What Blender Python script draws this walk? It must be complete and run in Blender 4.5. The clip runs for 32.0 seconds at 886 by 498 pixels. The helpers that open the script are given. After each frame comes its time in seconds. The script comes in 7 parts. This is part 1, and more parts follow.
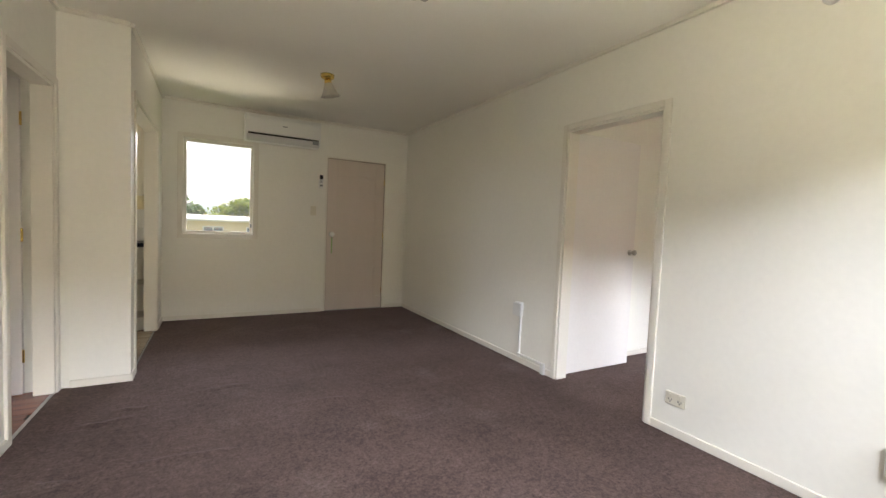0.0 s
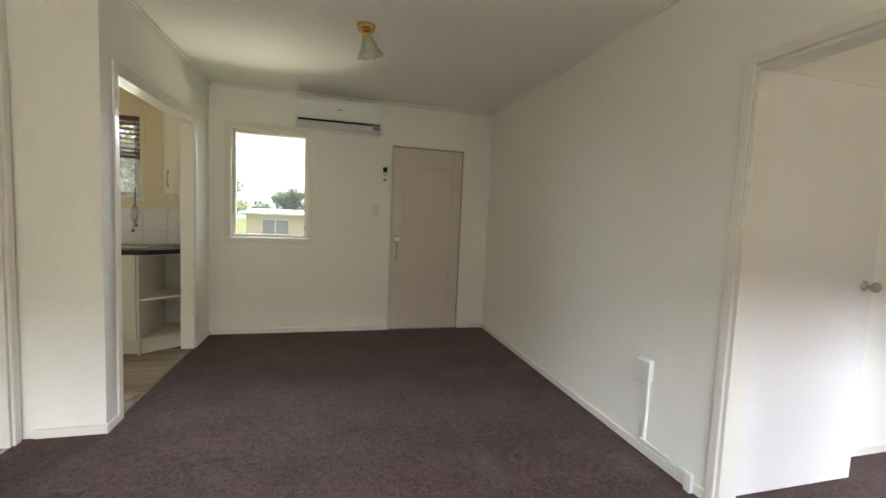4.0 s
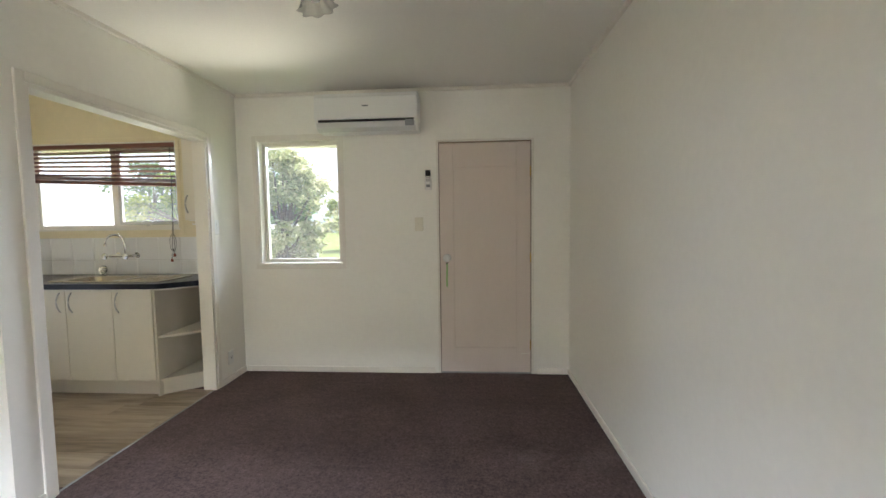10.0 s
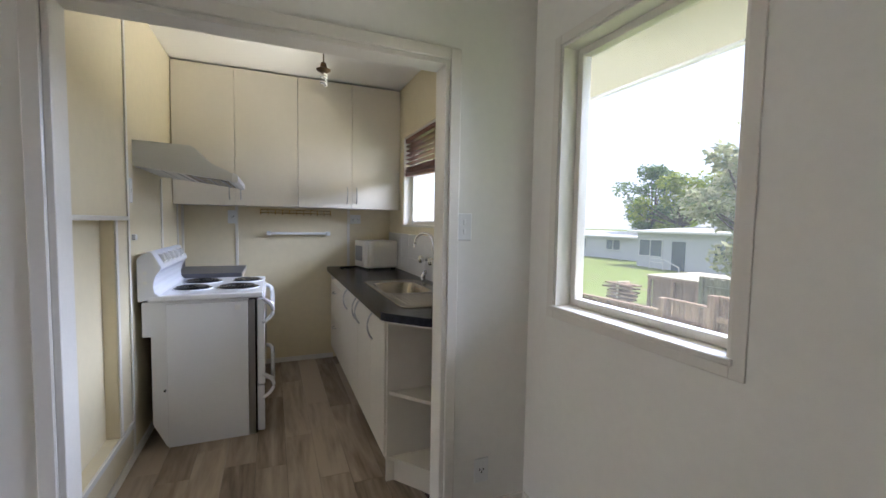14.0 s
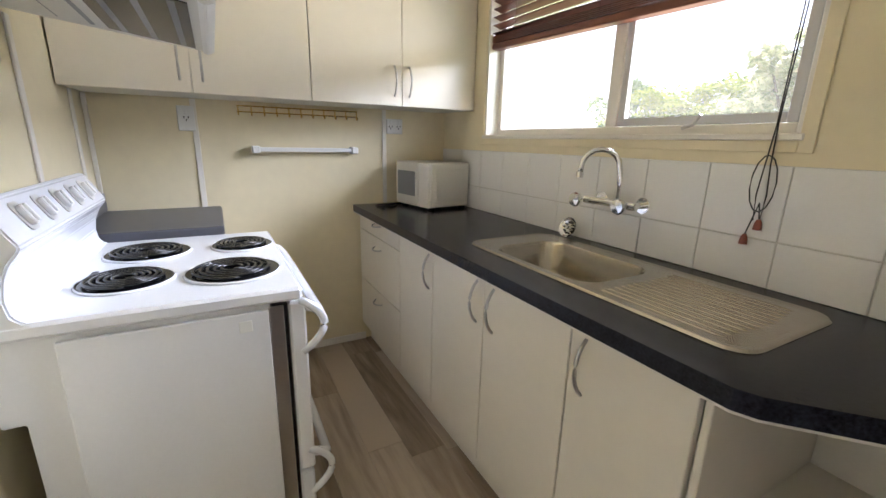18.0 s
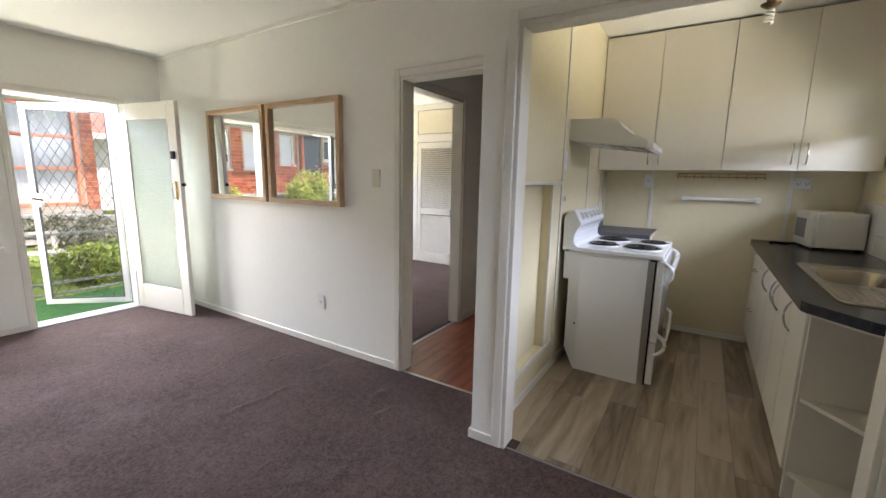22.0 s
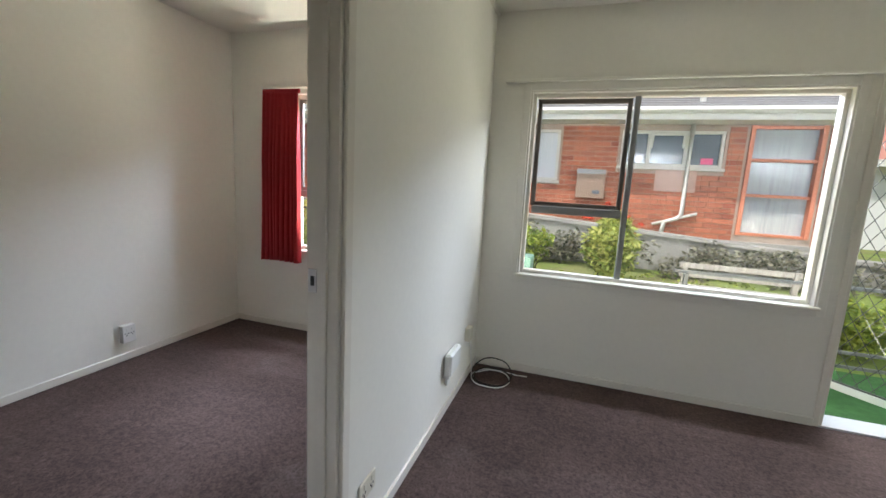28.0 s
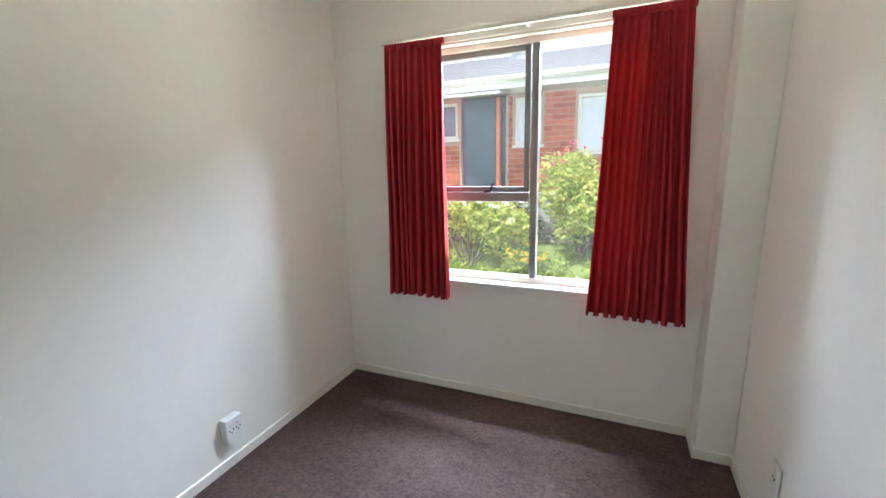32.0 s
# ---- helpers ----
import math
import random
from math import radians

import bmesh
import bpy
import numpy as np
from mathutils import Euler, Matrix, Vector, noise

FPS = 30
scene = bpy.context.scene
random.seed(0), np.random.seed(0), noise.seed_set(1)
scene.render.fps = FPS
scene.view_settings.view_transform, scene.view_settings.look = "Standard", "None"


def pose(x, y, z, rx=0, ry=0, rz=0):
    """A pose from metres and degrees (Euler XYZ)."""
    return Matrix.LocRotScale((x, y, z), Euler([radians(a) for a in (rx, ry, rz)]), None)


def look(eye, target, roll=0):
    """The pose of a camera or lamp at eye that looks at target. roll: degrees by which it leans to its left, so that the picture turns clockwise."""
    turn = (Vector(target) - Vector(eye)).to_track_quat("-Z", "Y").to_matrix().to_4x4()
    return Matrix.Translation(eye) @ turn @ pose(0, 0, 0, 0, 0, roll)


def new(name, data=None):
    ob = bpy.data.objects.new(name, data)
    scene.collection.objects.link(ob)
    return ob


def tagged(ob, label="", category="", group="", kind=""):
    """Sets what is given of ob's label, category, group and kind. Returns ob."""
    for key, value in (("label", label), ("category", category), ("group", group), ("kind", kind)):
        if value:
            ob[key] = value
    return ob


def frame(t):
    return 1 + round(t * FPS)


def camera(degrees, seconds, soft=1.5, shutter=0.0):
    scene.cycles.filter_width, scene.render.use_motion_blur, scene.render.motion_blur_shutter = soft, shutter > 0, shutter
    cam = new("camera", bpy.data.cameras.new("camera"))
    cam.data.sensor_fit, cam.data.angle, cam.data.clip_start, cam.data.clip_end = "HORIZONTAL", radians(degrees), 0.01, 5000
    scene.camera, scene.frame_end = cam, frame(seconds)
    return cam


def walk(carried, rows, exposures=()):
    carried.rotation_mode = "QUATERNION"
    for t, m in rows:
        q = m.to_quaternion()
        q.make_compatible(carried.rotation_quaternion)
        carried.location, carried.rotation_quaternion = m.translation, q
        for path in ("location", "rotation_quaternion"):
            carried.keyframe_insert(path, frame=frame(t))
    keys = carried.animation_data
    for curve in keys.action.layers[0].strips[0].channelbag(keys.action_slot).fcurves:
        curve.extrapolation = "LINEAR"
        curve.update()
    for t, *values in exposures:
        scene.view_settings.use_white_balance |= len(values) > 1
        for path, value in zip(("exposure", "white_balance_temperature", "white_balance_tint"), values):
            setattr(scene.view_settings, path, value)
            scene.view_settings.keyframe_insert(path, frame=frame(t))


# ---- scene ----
cam = camera(94.3, 32.0)
PATH = [
    (0, (1.082, 0.29, 1.157), (2.055, 2.034, 1.049), 2.4),
    (0.5, (1.132, 0.294, 1.164), (2.304, 1.91, 1.04), 1.8),
    (1, (1.15, 0.313, 1.125), (2.431, 1.845, 1.002), 1.6),
    (1.5, (1.18, 0.429, 1.125), (2.547, 1.873, 0.917), 2.1),
    (2, (1.247, 0.574, 1.13), (2.664, 1.965, 0.895), 2.3),
    (2.5, (1.339, 0.765, 1.236), (2.733, 2.176, 0.977), 2.7),
    (3, (1.482, 0.994, 1.252), (2.783, 2.494, 1.017), 2.8),
    (3.5, (1.676, 1.194, 1.282), (2.681, 2.909, 1.061), 2.9),
    (4, (1.757, 1.24, 1.245), (2.269, 3.167, 1.092), 2.5),
    (4.5, (1.888, 1.136, 1.265), (1.813, 3.131, 1.143), 3.0),
    (6.5, (2.778, 0.65, 1.35), (1.67, 2.314, 1.296), 0.1),
    (7, (2.832, 0.592, 1.307), (1.743, 2.268, 1.237), -0.9),
    (7.5, (2.919, 0.593, 1.354), (1.816, 2.259, 1.273), -2.1),
    (8, (2.864, 0.685, 1.35), (1.802, 2.376, 1.232), -1.6),
    (8.5, (2.706, 0.942, 1.323), (1.927, 2.78, 1.192), -1.6),
    (9, (2.593, 1.323, 1.288), (2.129, 3.265, 1.171), -0.5),
    (9.5, (2.626, 1.751, 1.305), (2.309, 3.722, 1.193), -0.1),
    (10, (2.612, 2.156, 1.301), (2.474, 4.147, 1.173), -0.8),
    (10.5, (2.68, 2.568, 1.291), (2.521, 4.556, 1.15), -0.3),
    (11, (2.738, 2.931, 1.308), (2.505, 4.911, 1.154), 0.4),
    (11.5, (2.783, 3.338, 1.3), (2.492, 5.311, 1.149), 0.7),
    (12, (2.813, 3.733, 1.313), (2.275, 5.654, 1.173), 1.9),
    (12.5, (2.726, 4.021, 1.299), (1.854, 5.816, 1.173), 2.0),
    (13, (2.589, 4.282, 1.29), (1.336, 5.835, 1.159), 0.8),
    (13.5, (2.4, 4.449, 1.306), (0.779, 5.614, 1.177), 0.9),
    (14, (2.166, 4.552, 1.302), (0.322, 5.317, 1.179), 1.0),
    (14.5, (1.848, 4.569, 1.323), (-0.083, 5.078, 1.214), 0.8),
    (16.5, (0.703, 4.365, 1.262), (-1.154, 4.991, 0.861), -0.7),
    (17, (0.557, 4.341, 1.24), (-1.193, 5.176, 0.752), -0.1),
    (17.5, (0.476, 4.315, 1.251), (-1.187, 5.286, 0.712), 1.3),
    (18, (0.55, 4.332, 1.248), (-1.147, 5.262, 0.744), 1.3),
    (18.5, (0.74, 4.328, 1.278), (-1.04, 5.121, 0.826), 0.8),
    (19, (0.931, 4.353, 1.296), (-0.92, 4.984, 0.876), 0.4),
    (19.5, (1.184, 4.478, 1.275), (-0.73, 4.901, 0.879), 0.7),
    (20, (1.413, 4.498, 1.273), (-0.533, 4.776, 0.901), 0.7),
    (20.5, (1.669, 4.521, 1.288), (-0.293, 4.646, 0.919), 0.6),
    (21, (1.903, 4.616, 1.263), (-0.059, 4.458, 0.909), 0.6),
    (21.5, (2.092, 4.665, 1.266), (0.211, 4.082, 0.913), 1.0),
    (22, (2.318, 4.661, 1.318), (0.647, 3.615, 0.98), 1.1),
    (22.5, (2.581, 4.691, 1.367), (1.156, 3.328, 1.036), 1.1),
    (23, (2.754, 4.758, 1.361), (1.549, 3.189, 1.064), 1.0),
    (23.5, (2.856, 4.782, 1.375), (1.796, 3.11, 1.086), 0.9),
    (24, (2.876, 4.778, 1.38), (1.881, 3.069, 1.082), 1.3),
    (24.5, (2.836, 4.737, 1.378), (1.879, 3.011, 1.055), 1.8),
    (26.5, (2.543, 3.687, 1.364), (2.022, 1.787, 1.021), 3.1),
    (27, (2.565, 3.386, 1.354), (2.392, 1.42, 1.03), 3.8),
    (27.5, (2.665, 3.082, 1.341), (2.853, 1.114, 1.036), 3.5),
    (28, (2.801, 2.842, 1.302), (3.41, 0.963, 0.987), 3.0),
    (28.5, (2.996, 2.608, 1.306), (3.994, 0.903, 0.998), 3.4),
    (29, (3.157, 2.471, 1.324), (4.46, 0.976, 1.062), 2.9),
    (29.5, (3.38, 2.457, 1.323), (4.894, 1.173, 1.084), 1.8),
    (30, (3.546, 2.349, 1.311), (5.23, 1.3, 1.06), -0.1),
    (30.5, (3.754, 2.329, 1.298), (5.389, 1.212, 1.016), -0.9),
    (31, (3.912, 2.244, 1.322), (5.316, 0.858, 0.991), -1.3),
    (31.5, (3.985, 2.13, 1.375), (5.085, 0.509, 0.971), -1.5),
    (32, (4.059, 2.116, 1.345), (4.837, 0.319, 0.937), -1.4),
]
EXPOSURES = [(0.0, 1.05, 6800, 12), (2.0, 0.8, 6900, 12), (3.0, 0.95, 6750, 12), (4.0, 1.2, 6450, 10), (7.0, 1.45, 6100, 8), (9.0, 1.55, 6150, 11), (11.0, 1.55, 5950, 11), (12.0, 1.5, 5950, 11), (13.0, 1.38, 5800, 13), (14.0, 1.0, 5650, 17), (16.5, 1.45, 6100, 13), (18.0, 1.65, 6150, 16), (19.0, 1.42, 5950, 16), (20.0, 1.2, 5950, 17), (22.0, 1.05, 6100, 15), (23.0, 0.85, 6100, 11), (24.2, 0.88, 6000, 9), (26.0, 0.6, 6000, 9), (27.0, 0.32, 6100, 9), (28.5, 0.35, 6000, 8), (30.0, 0.75, 5650, 6), (31.0, 0.9, 5650, 6), (32.0, 1.0, 5650, 6)]
walk(cam, [(t, look(eye, target, roll)) for t, eye, target, roll in PATH], EXPOSURES)
world = bpy.data.worlds.new("sky")
scene.world = world
world.use_nodes = True
_n = world.node_tree.nodes
_sky = _n.new("ShaderNodeTexSky")
_sky.sky_type, _sky.sun_disc = "NISHITA", False
_sky.sun_elevation, _sky.sun_rotation = radians(58), radians(26.6)
_sky.air_density, _sky.dust_density, _sky.ozone_density = 1.0, 2.5, 1.0
_bg = _n["Background"]
_bg.inputs["Strength"].default_value = 0.15
# thin bright cloud over the whole sky
_cloud = _n.new("ShaderNodeMix")
_cloud.data_type = "RGBA"
_cloud.inputs[0].default_value, _cloud.inputs[7].default_value = 0.6, (5.2, 5.3, 5.5, 1)
world.node_tree.links.new(_sky.outputs[0], _cloud.inputs[6])
world.node_tree.links.new(_cloud.outputs[2], _bg.inputs["Color"])
sun = new("sun", bpy.data.lights.new("sun", "SUN"))
sun.data.energy, sun.data.angle, sun.data.color = 3.5, radians(0.5), (1.0, 0.95, 0.87)
sun.matrix_basis = look((3.0, 6.0, 11.0), (0.0, 0.0, 0.0))
def fill_lamp(name, x, y, z, w, h, power, rx, tone=(0.79, 0.86, 1.0), spread=180):
    """An added area lamp outside an opening, standing in for sky or garden light."""
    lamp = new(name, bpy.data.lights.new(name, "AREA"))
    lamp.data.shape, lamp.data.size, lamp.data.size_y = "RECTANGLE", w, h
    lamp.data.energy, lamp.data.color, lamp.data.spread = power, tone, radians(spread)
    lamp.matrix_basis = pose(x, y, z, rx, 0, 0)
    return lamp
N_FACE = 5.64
# added lamps under the eaves and farther out brighten the rooms as sky light
fill_lamp("sky_fill_front", 1.3, -0.52, 2.22, 1.5, 0.32, 88, 78, spread=160)
fill_lamp("sky_fill_front_far", 1.0, -3.3, 3.15, 2.8, 0.6, 34, 66, spread=70)
fill_lamp("sky_fill_bedroom", 4.4, -0.52, 2.235, 1.1, 0.28, 125, 80)
fill_lamp("sky_fill_bedroom_far", 4.7, -3.3, 3.2, 1.6, 0.5, 40, 66, spread=70)
fill_lamp("sky_fill_room", -1.75, -0.52, 2.19, 1.5, 0.38, 95, 78)
fill_lamp("sky_fill_back", 1.2, N_FACE + 2.2, 2.45, 2.2, 0.6, 48, -72, spread=120)
fill_lamp("sky_fill_kitchen", -1.1, N_FACE + 2.2, 2.45, 2.2, 0.6, 50, -74, spread=120)
# added lamps below the sills for sunlight the garden throws up into the rooms
GARDEN = (1.0, 0.93, 0.73)
fill_lamp("garden_bounce_fill_front", 1.6, -0.46, 0.42, 1.5, 0.34, 25, 122, GARDEN, 150)
fill_lamp("garden_bounce_fill_room", -1.75, -0.46, 0.42, 1.3, 0.34, 55, 124, GARDEN, 150)
fill_lamp("garden_bounce_fill_bedroom", 4.5, -0.46, 0.37, 0.9, 0.32, 50, 122, GARDEN, 150)
fill_lamp("garden_bounce_fill_back", 1.13, N_FACE + 0.40, 0.62, 0.7, 0.28, 8, -118, GARDEN, 70)
fill_lamp("garden_bounce_fill_kitchen", -0.6, N_FACE + 0.48, 1.12, 1.1, 0.28, 9, -112, GARDEN, 75)
def srgb(r, g, b):
    return tuple((c / 12.92 if c <= 0.04045 else ((c + 0.055) / 1.055) ** 2.4) for c in (r / 255, g / 255, b / 255)) + (1.0,)
def mat(name, col, rough=0.5, metal=0.0, spec=0.5, var=0.06, scale=6.0, fine=120.0, bump=0.0, bump_scale=200.0, per=0.0, coat=0.0, stretch=(1, 1, 1), dirt=None):
    """Painted or plain surface with two scales of variation, fine bump and optional variation per object."""
    m = bpy.data.materials.new(name)
    m.use_nodes = True
    n, l = m.node_tree.nodes, m.node_tree.links
    b = n["Principled BSDF"]
    b.inputs["Roughness"].default_value, b.inputs["Metallic"].default_value = rough, metal
    b.inputs["Specular IOR Level"].default_value, b.inputs["Coat Weight"].default_value = spec, coat
    tc = n.new("ShaderNodeTexCoord")
    mp = n.new("ShaderNodeMapping")
    mp.inputs["Scale"].default_value = stretch
    l.new(tc.outputs["Object"], mp.inputs["Vector"])
    big, small = n.new("ShaderNodeTexNoise"), n.new("ShaderNodeTexNoise")
    big.inputs["Scale"].default_value, small.inputs["Scale"].default_value = scale, fine
    big.inputs["Detail"].default_value, small.inputs["Detail"].default_value = 5, 3
    l.new(mp.outputs[0], big.inputs["Vector"]), l.new(mp.outputs[0], small.inputs["Vector"])
    add = n.new("ShaderNodeMath"); add.operation = "ADD"
    l.new(big.outputs["Fac"], add.inputs[0]), l.new(small.outputs["Fac"], add.inputs[1])
    rng = n.new("ShaderNodeMapRange")
    rng.inputs["From Min"].default_value, rng.inputs["From Max"].default_value = 0.6, 1.4
    rng.inputs["To Min"].default_value, rng.inputs["To Max"].default_value = 1 - var, 1 + var
    l.new(add.outputs[0], rng.inputs["Value"])
    fac = rng.outputs[0]
    if per:
        oi = n.new("ShaderNodeObjectInfo")
        pr = n.new("ShaderNodeMapRange")
        pr.inputs["To Min"].default_value, pr.inputs["To Max"].default_value = 1 - per, 1 + per
        l.new(oi.outputs["Random"], pr.inputs["Value"])
        mu = n.new("ShaderNodeMath"); mu.operation = "MULTIPLY"
        l.new(fac, mu.inputs[0]), l.new(pr.outputs[0], mu.inputs[1])
        fac = mu.outputs[0]
    vm = n.new("ShaderNodeVectorMath"); vm.operation = "SCALE"
    vm.inputs[0].default_value = col[:3]
    l.new(fac, vm.inputs["Scale"])
    out = vm.outputs[0]
    if dirt:
        dn = n.new("ShaderNodeTexNoise")
        dn.inputs["Scale"].default_value, dn.inputs["Detail"].default_value = dirt[1], 6
        l.new(mp.outputs[0], dn.inputs["Vector"])
        dr = n.new("ShaderNodeMapRange")
        dr.inputs["From Min"].default_value, dr.inputs["From Max"].default_value = dirt[2], dirt[3]
        l.new(dn.outputs["Fac"], dr.inputs["Value"])
        mx = n.new("ShaderNodeMix"); mx.data_type = "RGBA"
        l.new(dr.outputs[0], mx.inputs[0]), l.new(out, mx.inputs[6])
        mx.inputs[7].default_value = dirt[0]
        out = mx.outputs[2]
    l.new(out, b.inputs["Base Color"])
    if bump:
        bn, bu = n.new("ShaderNodeTexNoise"), n.new("ShaderNodeBump")
        bn.inputs["Scale"].default_value, bn.inputs["Detail"].default_value = bump_scale, 4
        bu.inputs["Strength"].default_value, bu.inputs["Distance"].default_value = bump, 0.004
        l.new(mp.outputs[0], bn.inputs["Vector"]), l.new(bn.outputs["Fac"], bu.inputs["Height"]), l.new(bu.outputs[0], b.inputs["Normal"])
    return m
def wood(name, dark, light, rough=0.45, axis="X", grain=14.0, per=0.12, coat=0.0):
    """Grained wood: noise drawn out along one axis."""
    m = bpy.data.materials.new(name)
    m.use_nodes = True
    n, l = m.node_tree.nodes, m.node_tree.links
    b = n["Principled BSDF"]
    b.inputs["Roughness"].default_value, b.inputs["Coat Weight"].default_value = rough, coat
    tc, mp, oi = n.new("ShaderNodeTexCoord"), n.new("ShaderNodeMapping"), n.new("ShaderNodeObjectInfo")
    s = {"X": (0.12, 1, 1), "Y": (1, 0.12, 1), "Z": (1, 1, 0.12)}[axis]
    mp.inputs["Scale"].default_value = [grain * v for v in s]
    off = n.new("ShaderNodeVectorMath"); off.operation = "SCALE"
    off.inputs[0].default_value = (7, 5, 3)
    l.new(oi.outputs["Random"], off.inputs["Scale"])
    ad = n.new("ShaderNodeVectorMath")
    l.new(tc.outputs["Object"], ad.inputs[0]), l.new(off.outputs[0], ad.inputs[1])
    l.new(ad.outputs[0], mp.inputs["Vector"])
    a, c = n.new("ShaderNodeTexNoise"), n.new("ShaderNodeTexNoise")
    a.inputs["Scale"].default_value, a.inputs["Detail"].default_value, a.inputs["Distortion"].default_value = 1.2, 8, 1.5
    c.inputs["Scale"].default_value, c.inputs["Detail"].default_value = 7.0, 4
    l.new(mp.outputs[0], a.inputs["Vector"]), l.new(mp.outputs[0], c.inputs["Vector"])
    mixf = n.new("ShaderNodeMath"); mixf.operation = "MULTIPLY_ADD"
    mixf.inputs[1].default_value = 0.35
    l.new(c.outputs["Fac"], mixf.inputs[0]), l.new(a.outputs["Fac"], mixf.inputs[2])
    pr = n.new("ShaderNodeMath"); pr.operation = "MULTIPLY_ADD"
    pr.inputs[1].default_value = per * 2
    l.new(oi.outputs["Random"], pr.inputs[0]), l.new(mixf.outputs[0], pr.inputs[2])
    rp = n.new("ShaderNodeValToRGB")
    rp.color_ramp.elements[0].position, rp.color_ramp.elements[1].position = 0.45 + per * 0.5, 0.9 + per
    rp.color_ramp.elements[0].color, rp.color_ramp.elements[1].color = dark, light
    l.new(pr.outputs[0], rp.inputs[0]), l.new(rp.outputs[0], b.inputs["Base Color"])
    bu = n.new("ShaderNodeBump")
    bu.inputs["Strength"].default_value, bu.inputs["Distance"].default_value = 0.15, 0.002
    l.new(c.outputs["Fac"], bu.inputs["Height"]), l.new(bu.outputs[0], b.inputs["Normal"])
    return m
def glass_mat(name, rough=0.0, col=(1, 1, 1, 1), bump=0.0, bscale=40.0, mixed=0.0):
    """Thin pane: clear passage with a faint mirror, or a frosted sheet."""
    m = bpy.data.materials.new(name)
    m.use_nodes = True
    n, l = m.node_tree.nodes, m.node_tree.links
    b = n["Principled BSDF"]
    b.inputs["Base Color"].default_value = col
    b.inputs["Roughness"].default_value, b.inputs["Transmission Weight"].default_value, b.inputs["IOR"].default_value = rough, 1.0, 1.45
    if bump:
        bn, bu, tc = n.new("ShaderNodeTexVoronoi"), n.new("ShaderNodeBump"), n.new("ShaderNodeTexCoord")
        bn.inputs["Scale"].default_value = bscale
        bu.inputs["Strength"].default_value, bu.inputs["Distance"].default_value = bump, 0.01
        l.new(tc.outputs["Object"], bn.inputs["Vector"]), l.new(bn.outputs["Distance"], bu.inputs["Height"]), l.new(bu.outputs[0], b.inputs["Normal"])
    if not rough:
        tr, gl, mx, fr = n.new("ShaderNodeBsdfTransparent"), n.new("ShaderNodeBsdfGlossy"), n.new("ShaderNodeMixShader"), n.new("ShaderNodeLayerWeight")
        tr.inputs[0].default_value, gl.inputs["Roughness"].default_value = col, 0.01
        pw, ad = n.new("ShaderNodeMath"), n.new("ShaderNodeMath")
        pw.operation, ad.operation = "POWER", "MULTIPLY_ADD"
        pw.inputs[1].default_value, ad.inputs[1].default_value, ad.inputs[2].default_value = 5.0, 0.3, 0.025
        l.new(fr.outputs["Facing"], pw.inputs[0]), l.new(pw.outputs[0], ad.inputs[0])
        l.new(ad.outputs[0], mx.inputs[0]), l.new(tr.outputs[0], mx.inputs[1]), l.new(gl.outputs[0], mx.inputs[2])
        last = mx.outputs[0]
        if mixed:
            # a thin film of dust on the pane
            # uneven white veil mixed into the pane, imitating bright haze over the view
            du, dm, dn, dr = n.new("ShaderNodeBsdfTranslucent"), n.new("ShaderNodeMixShader"), n.new("ShaderNodeTexNoise"), n.new("ShaderNodeMapRange")
            du.inputs[0].default_value = (0.9, 0.9, 0.88, 1)
            dn.inputs["Scale"].default_value, dn.inputs["Detail"].default_value = 5.0, 5
            dr.inputs["To Min"].default_value, dr.inputs["To Max"].default_value = mixed * 0.6, mixed * 1.4
            l.new(dn.outputs["Fac"], dr.inputs["Value"]), l.new(dr.outputs[0], dm.inputs[0])
            l.new(last, dm.inputs[1]), l.new(du.outputs[0], dm.inputs[2])
            last = dm.outputs[0]
        l.new(last, n["Material Output"].inputs[0])
    elif mixed:
        du, dm = n.new("ShaderNodeBsdfTranslucent"), n.new("ShaderNodeMixShader")
        du.inputs[0].default_value, dm.inputs[0].default_value = col, mixed
        l.new(b.outputs[0], dm.inputs[1]), l.new(du.outputs[0], dm.inputs[2]), l.new(dm.outputs[0], n["Material Output"].inputs[0])
    return m
WALL = mat("wall_paint", (0.86, 0.84, 0.77), 0.6, var=0.025, scale=1.5, fine=30, bump=0.12, bump_scale=260)
CEIL = mat("ceiling_paint", (0.86, 0.84, 0.78), 0.75, var=0.03, scale=1.2, bump=0.1, bump_scale=180)
TRIM = mat("gloss_trim", (0.79, 0.755, 0.675), 0.28, var=0.03, scale=3, fine=60, bump=0.06, bump_scale=70)
CREAM = mat("cream_panel", (0.77, 0.68, 0.46), 0.38, var=0.04, scale=1.5, fine=20, bump=0.05, bump_scale=60)
DOORP = mat("door_paint", (0.66, 0.57, 0.50), 0.4, var=0.03, scale=2, fine=40, bump=0.08, bump_scale=60, stretch=(6, 6, 0.6))
WDOOR = mat("white_door_paint", (0.80, 0.77, 0.74), 0.4, var=0.025, scale=2, fine=40, bump=0.06, bump_scale=60)
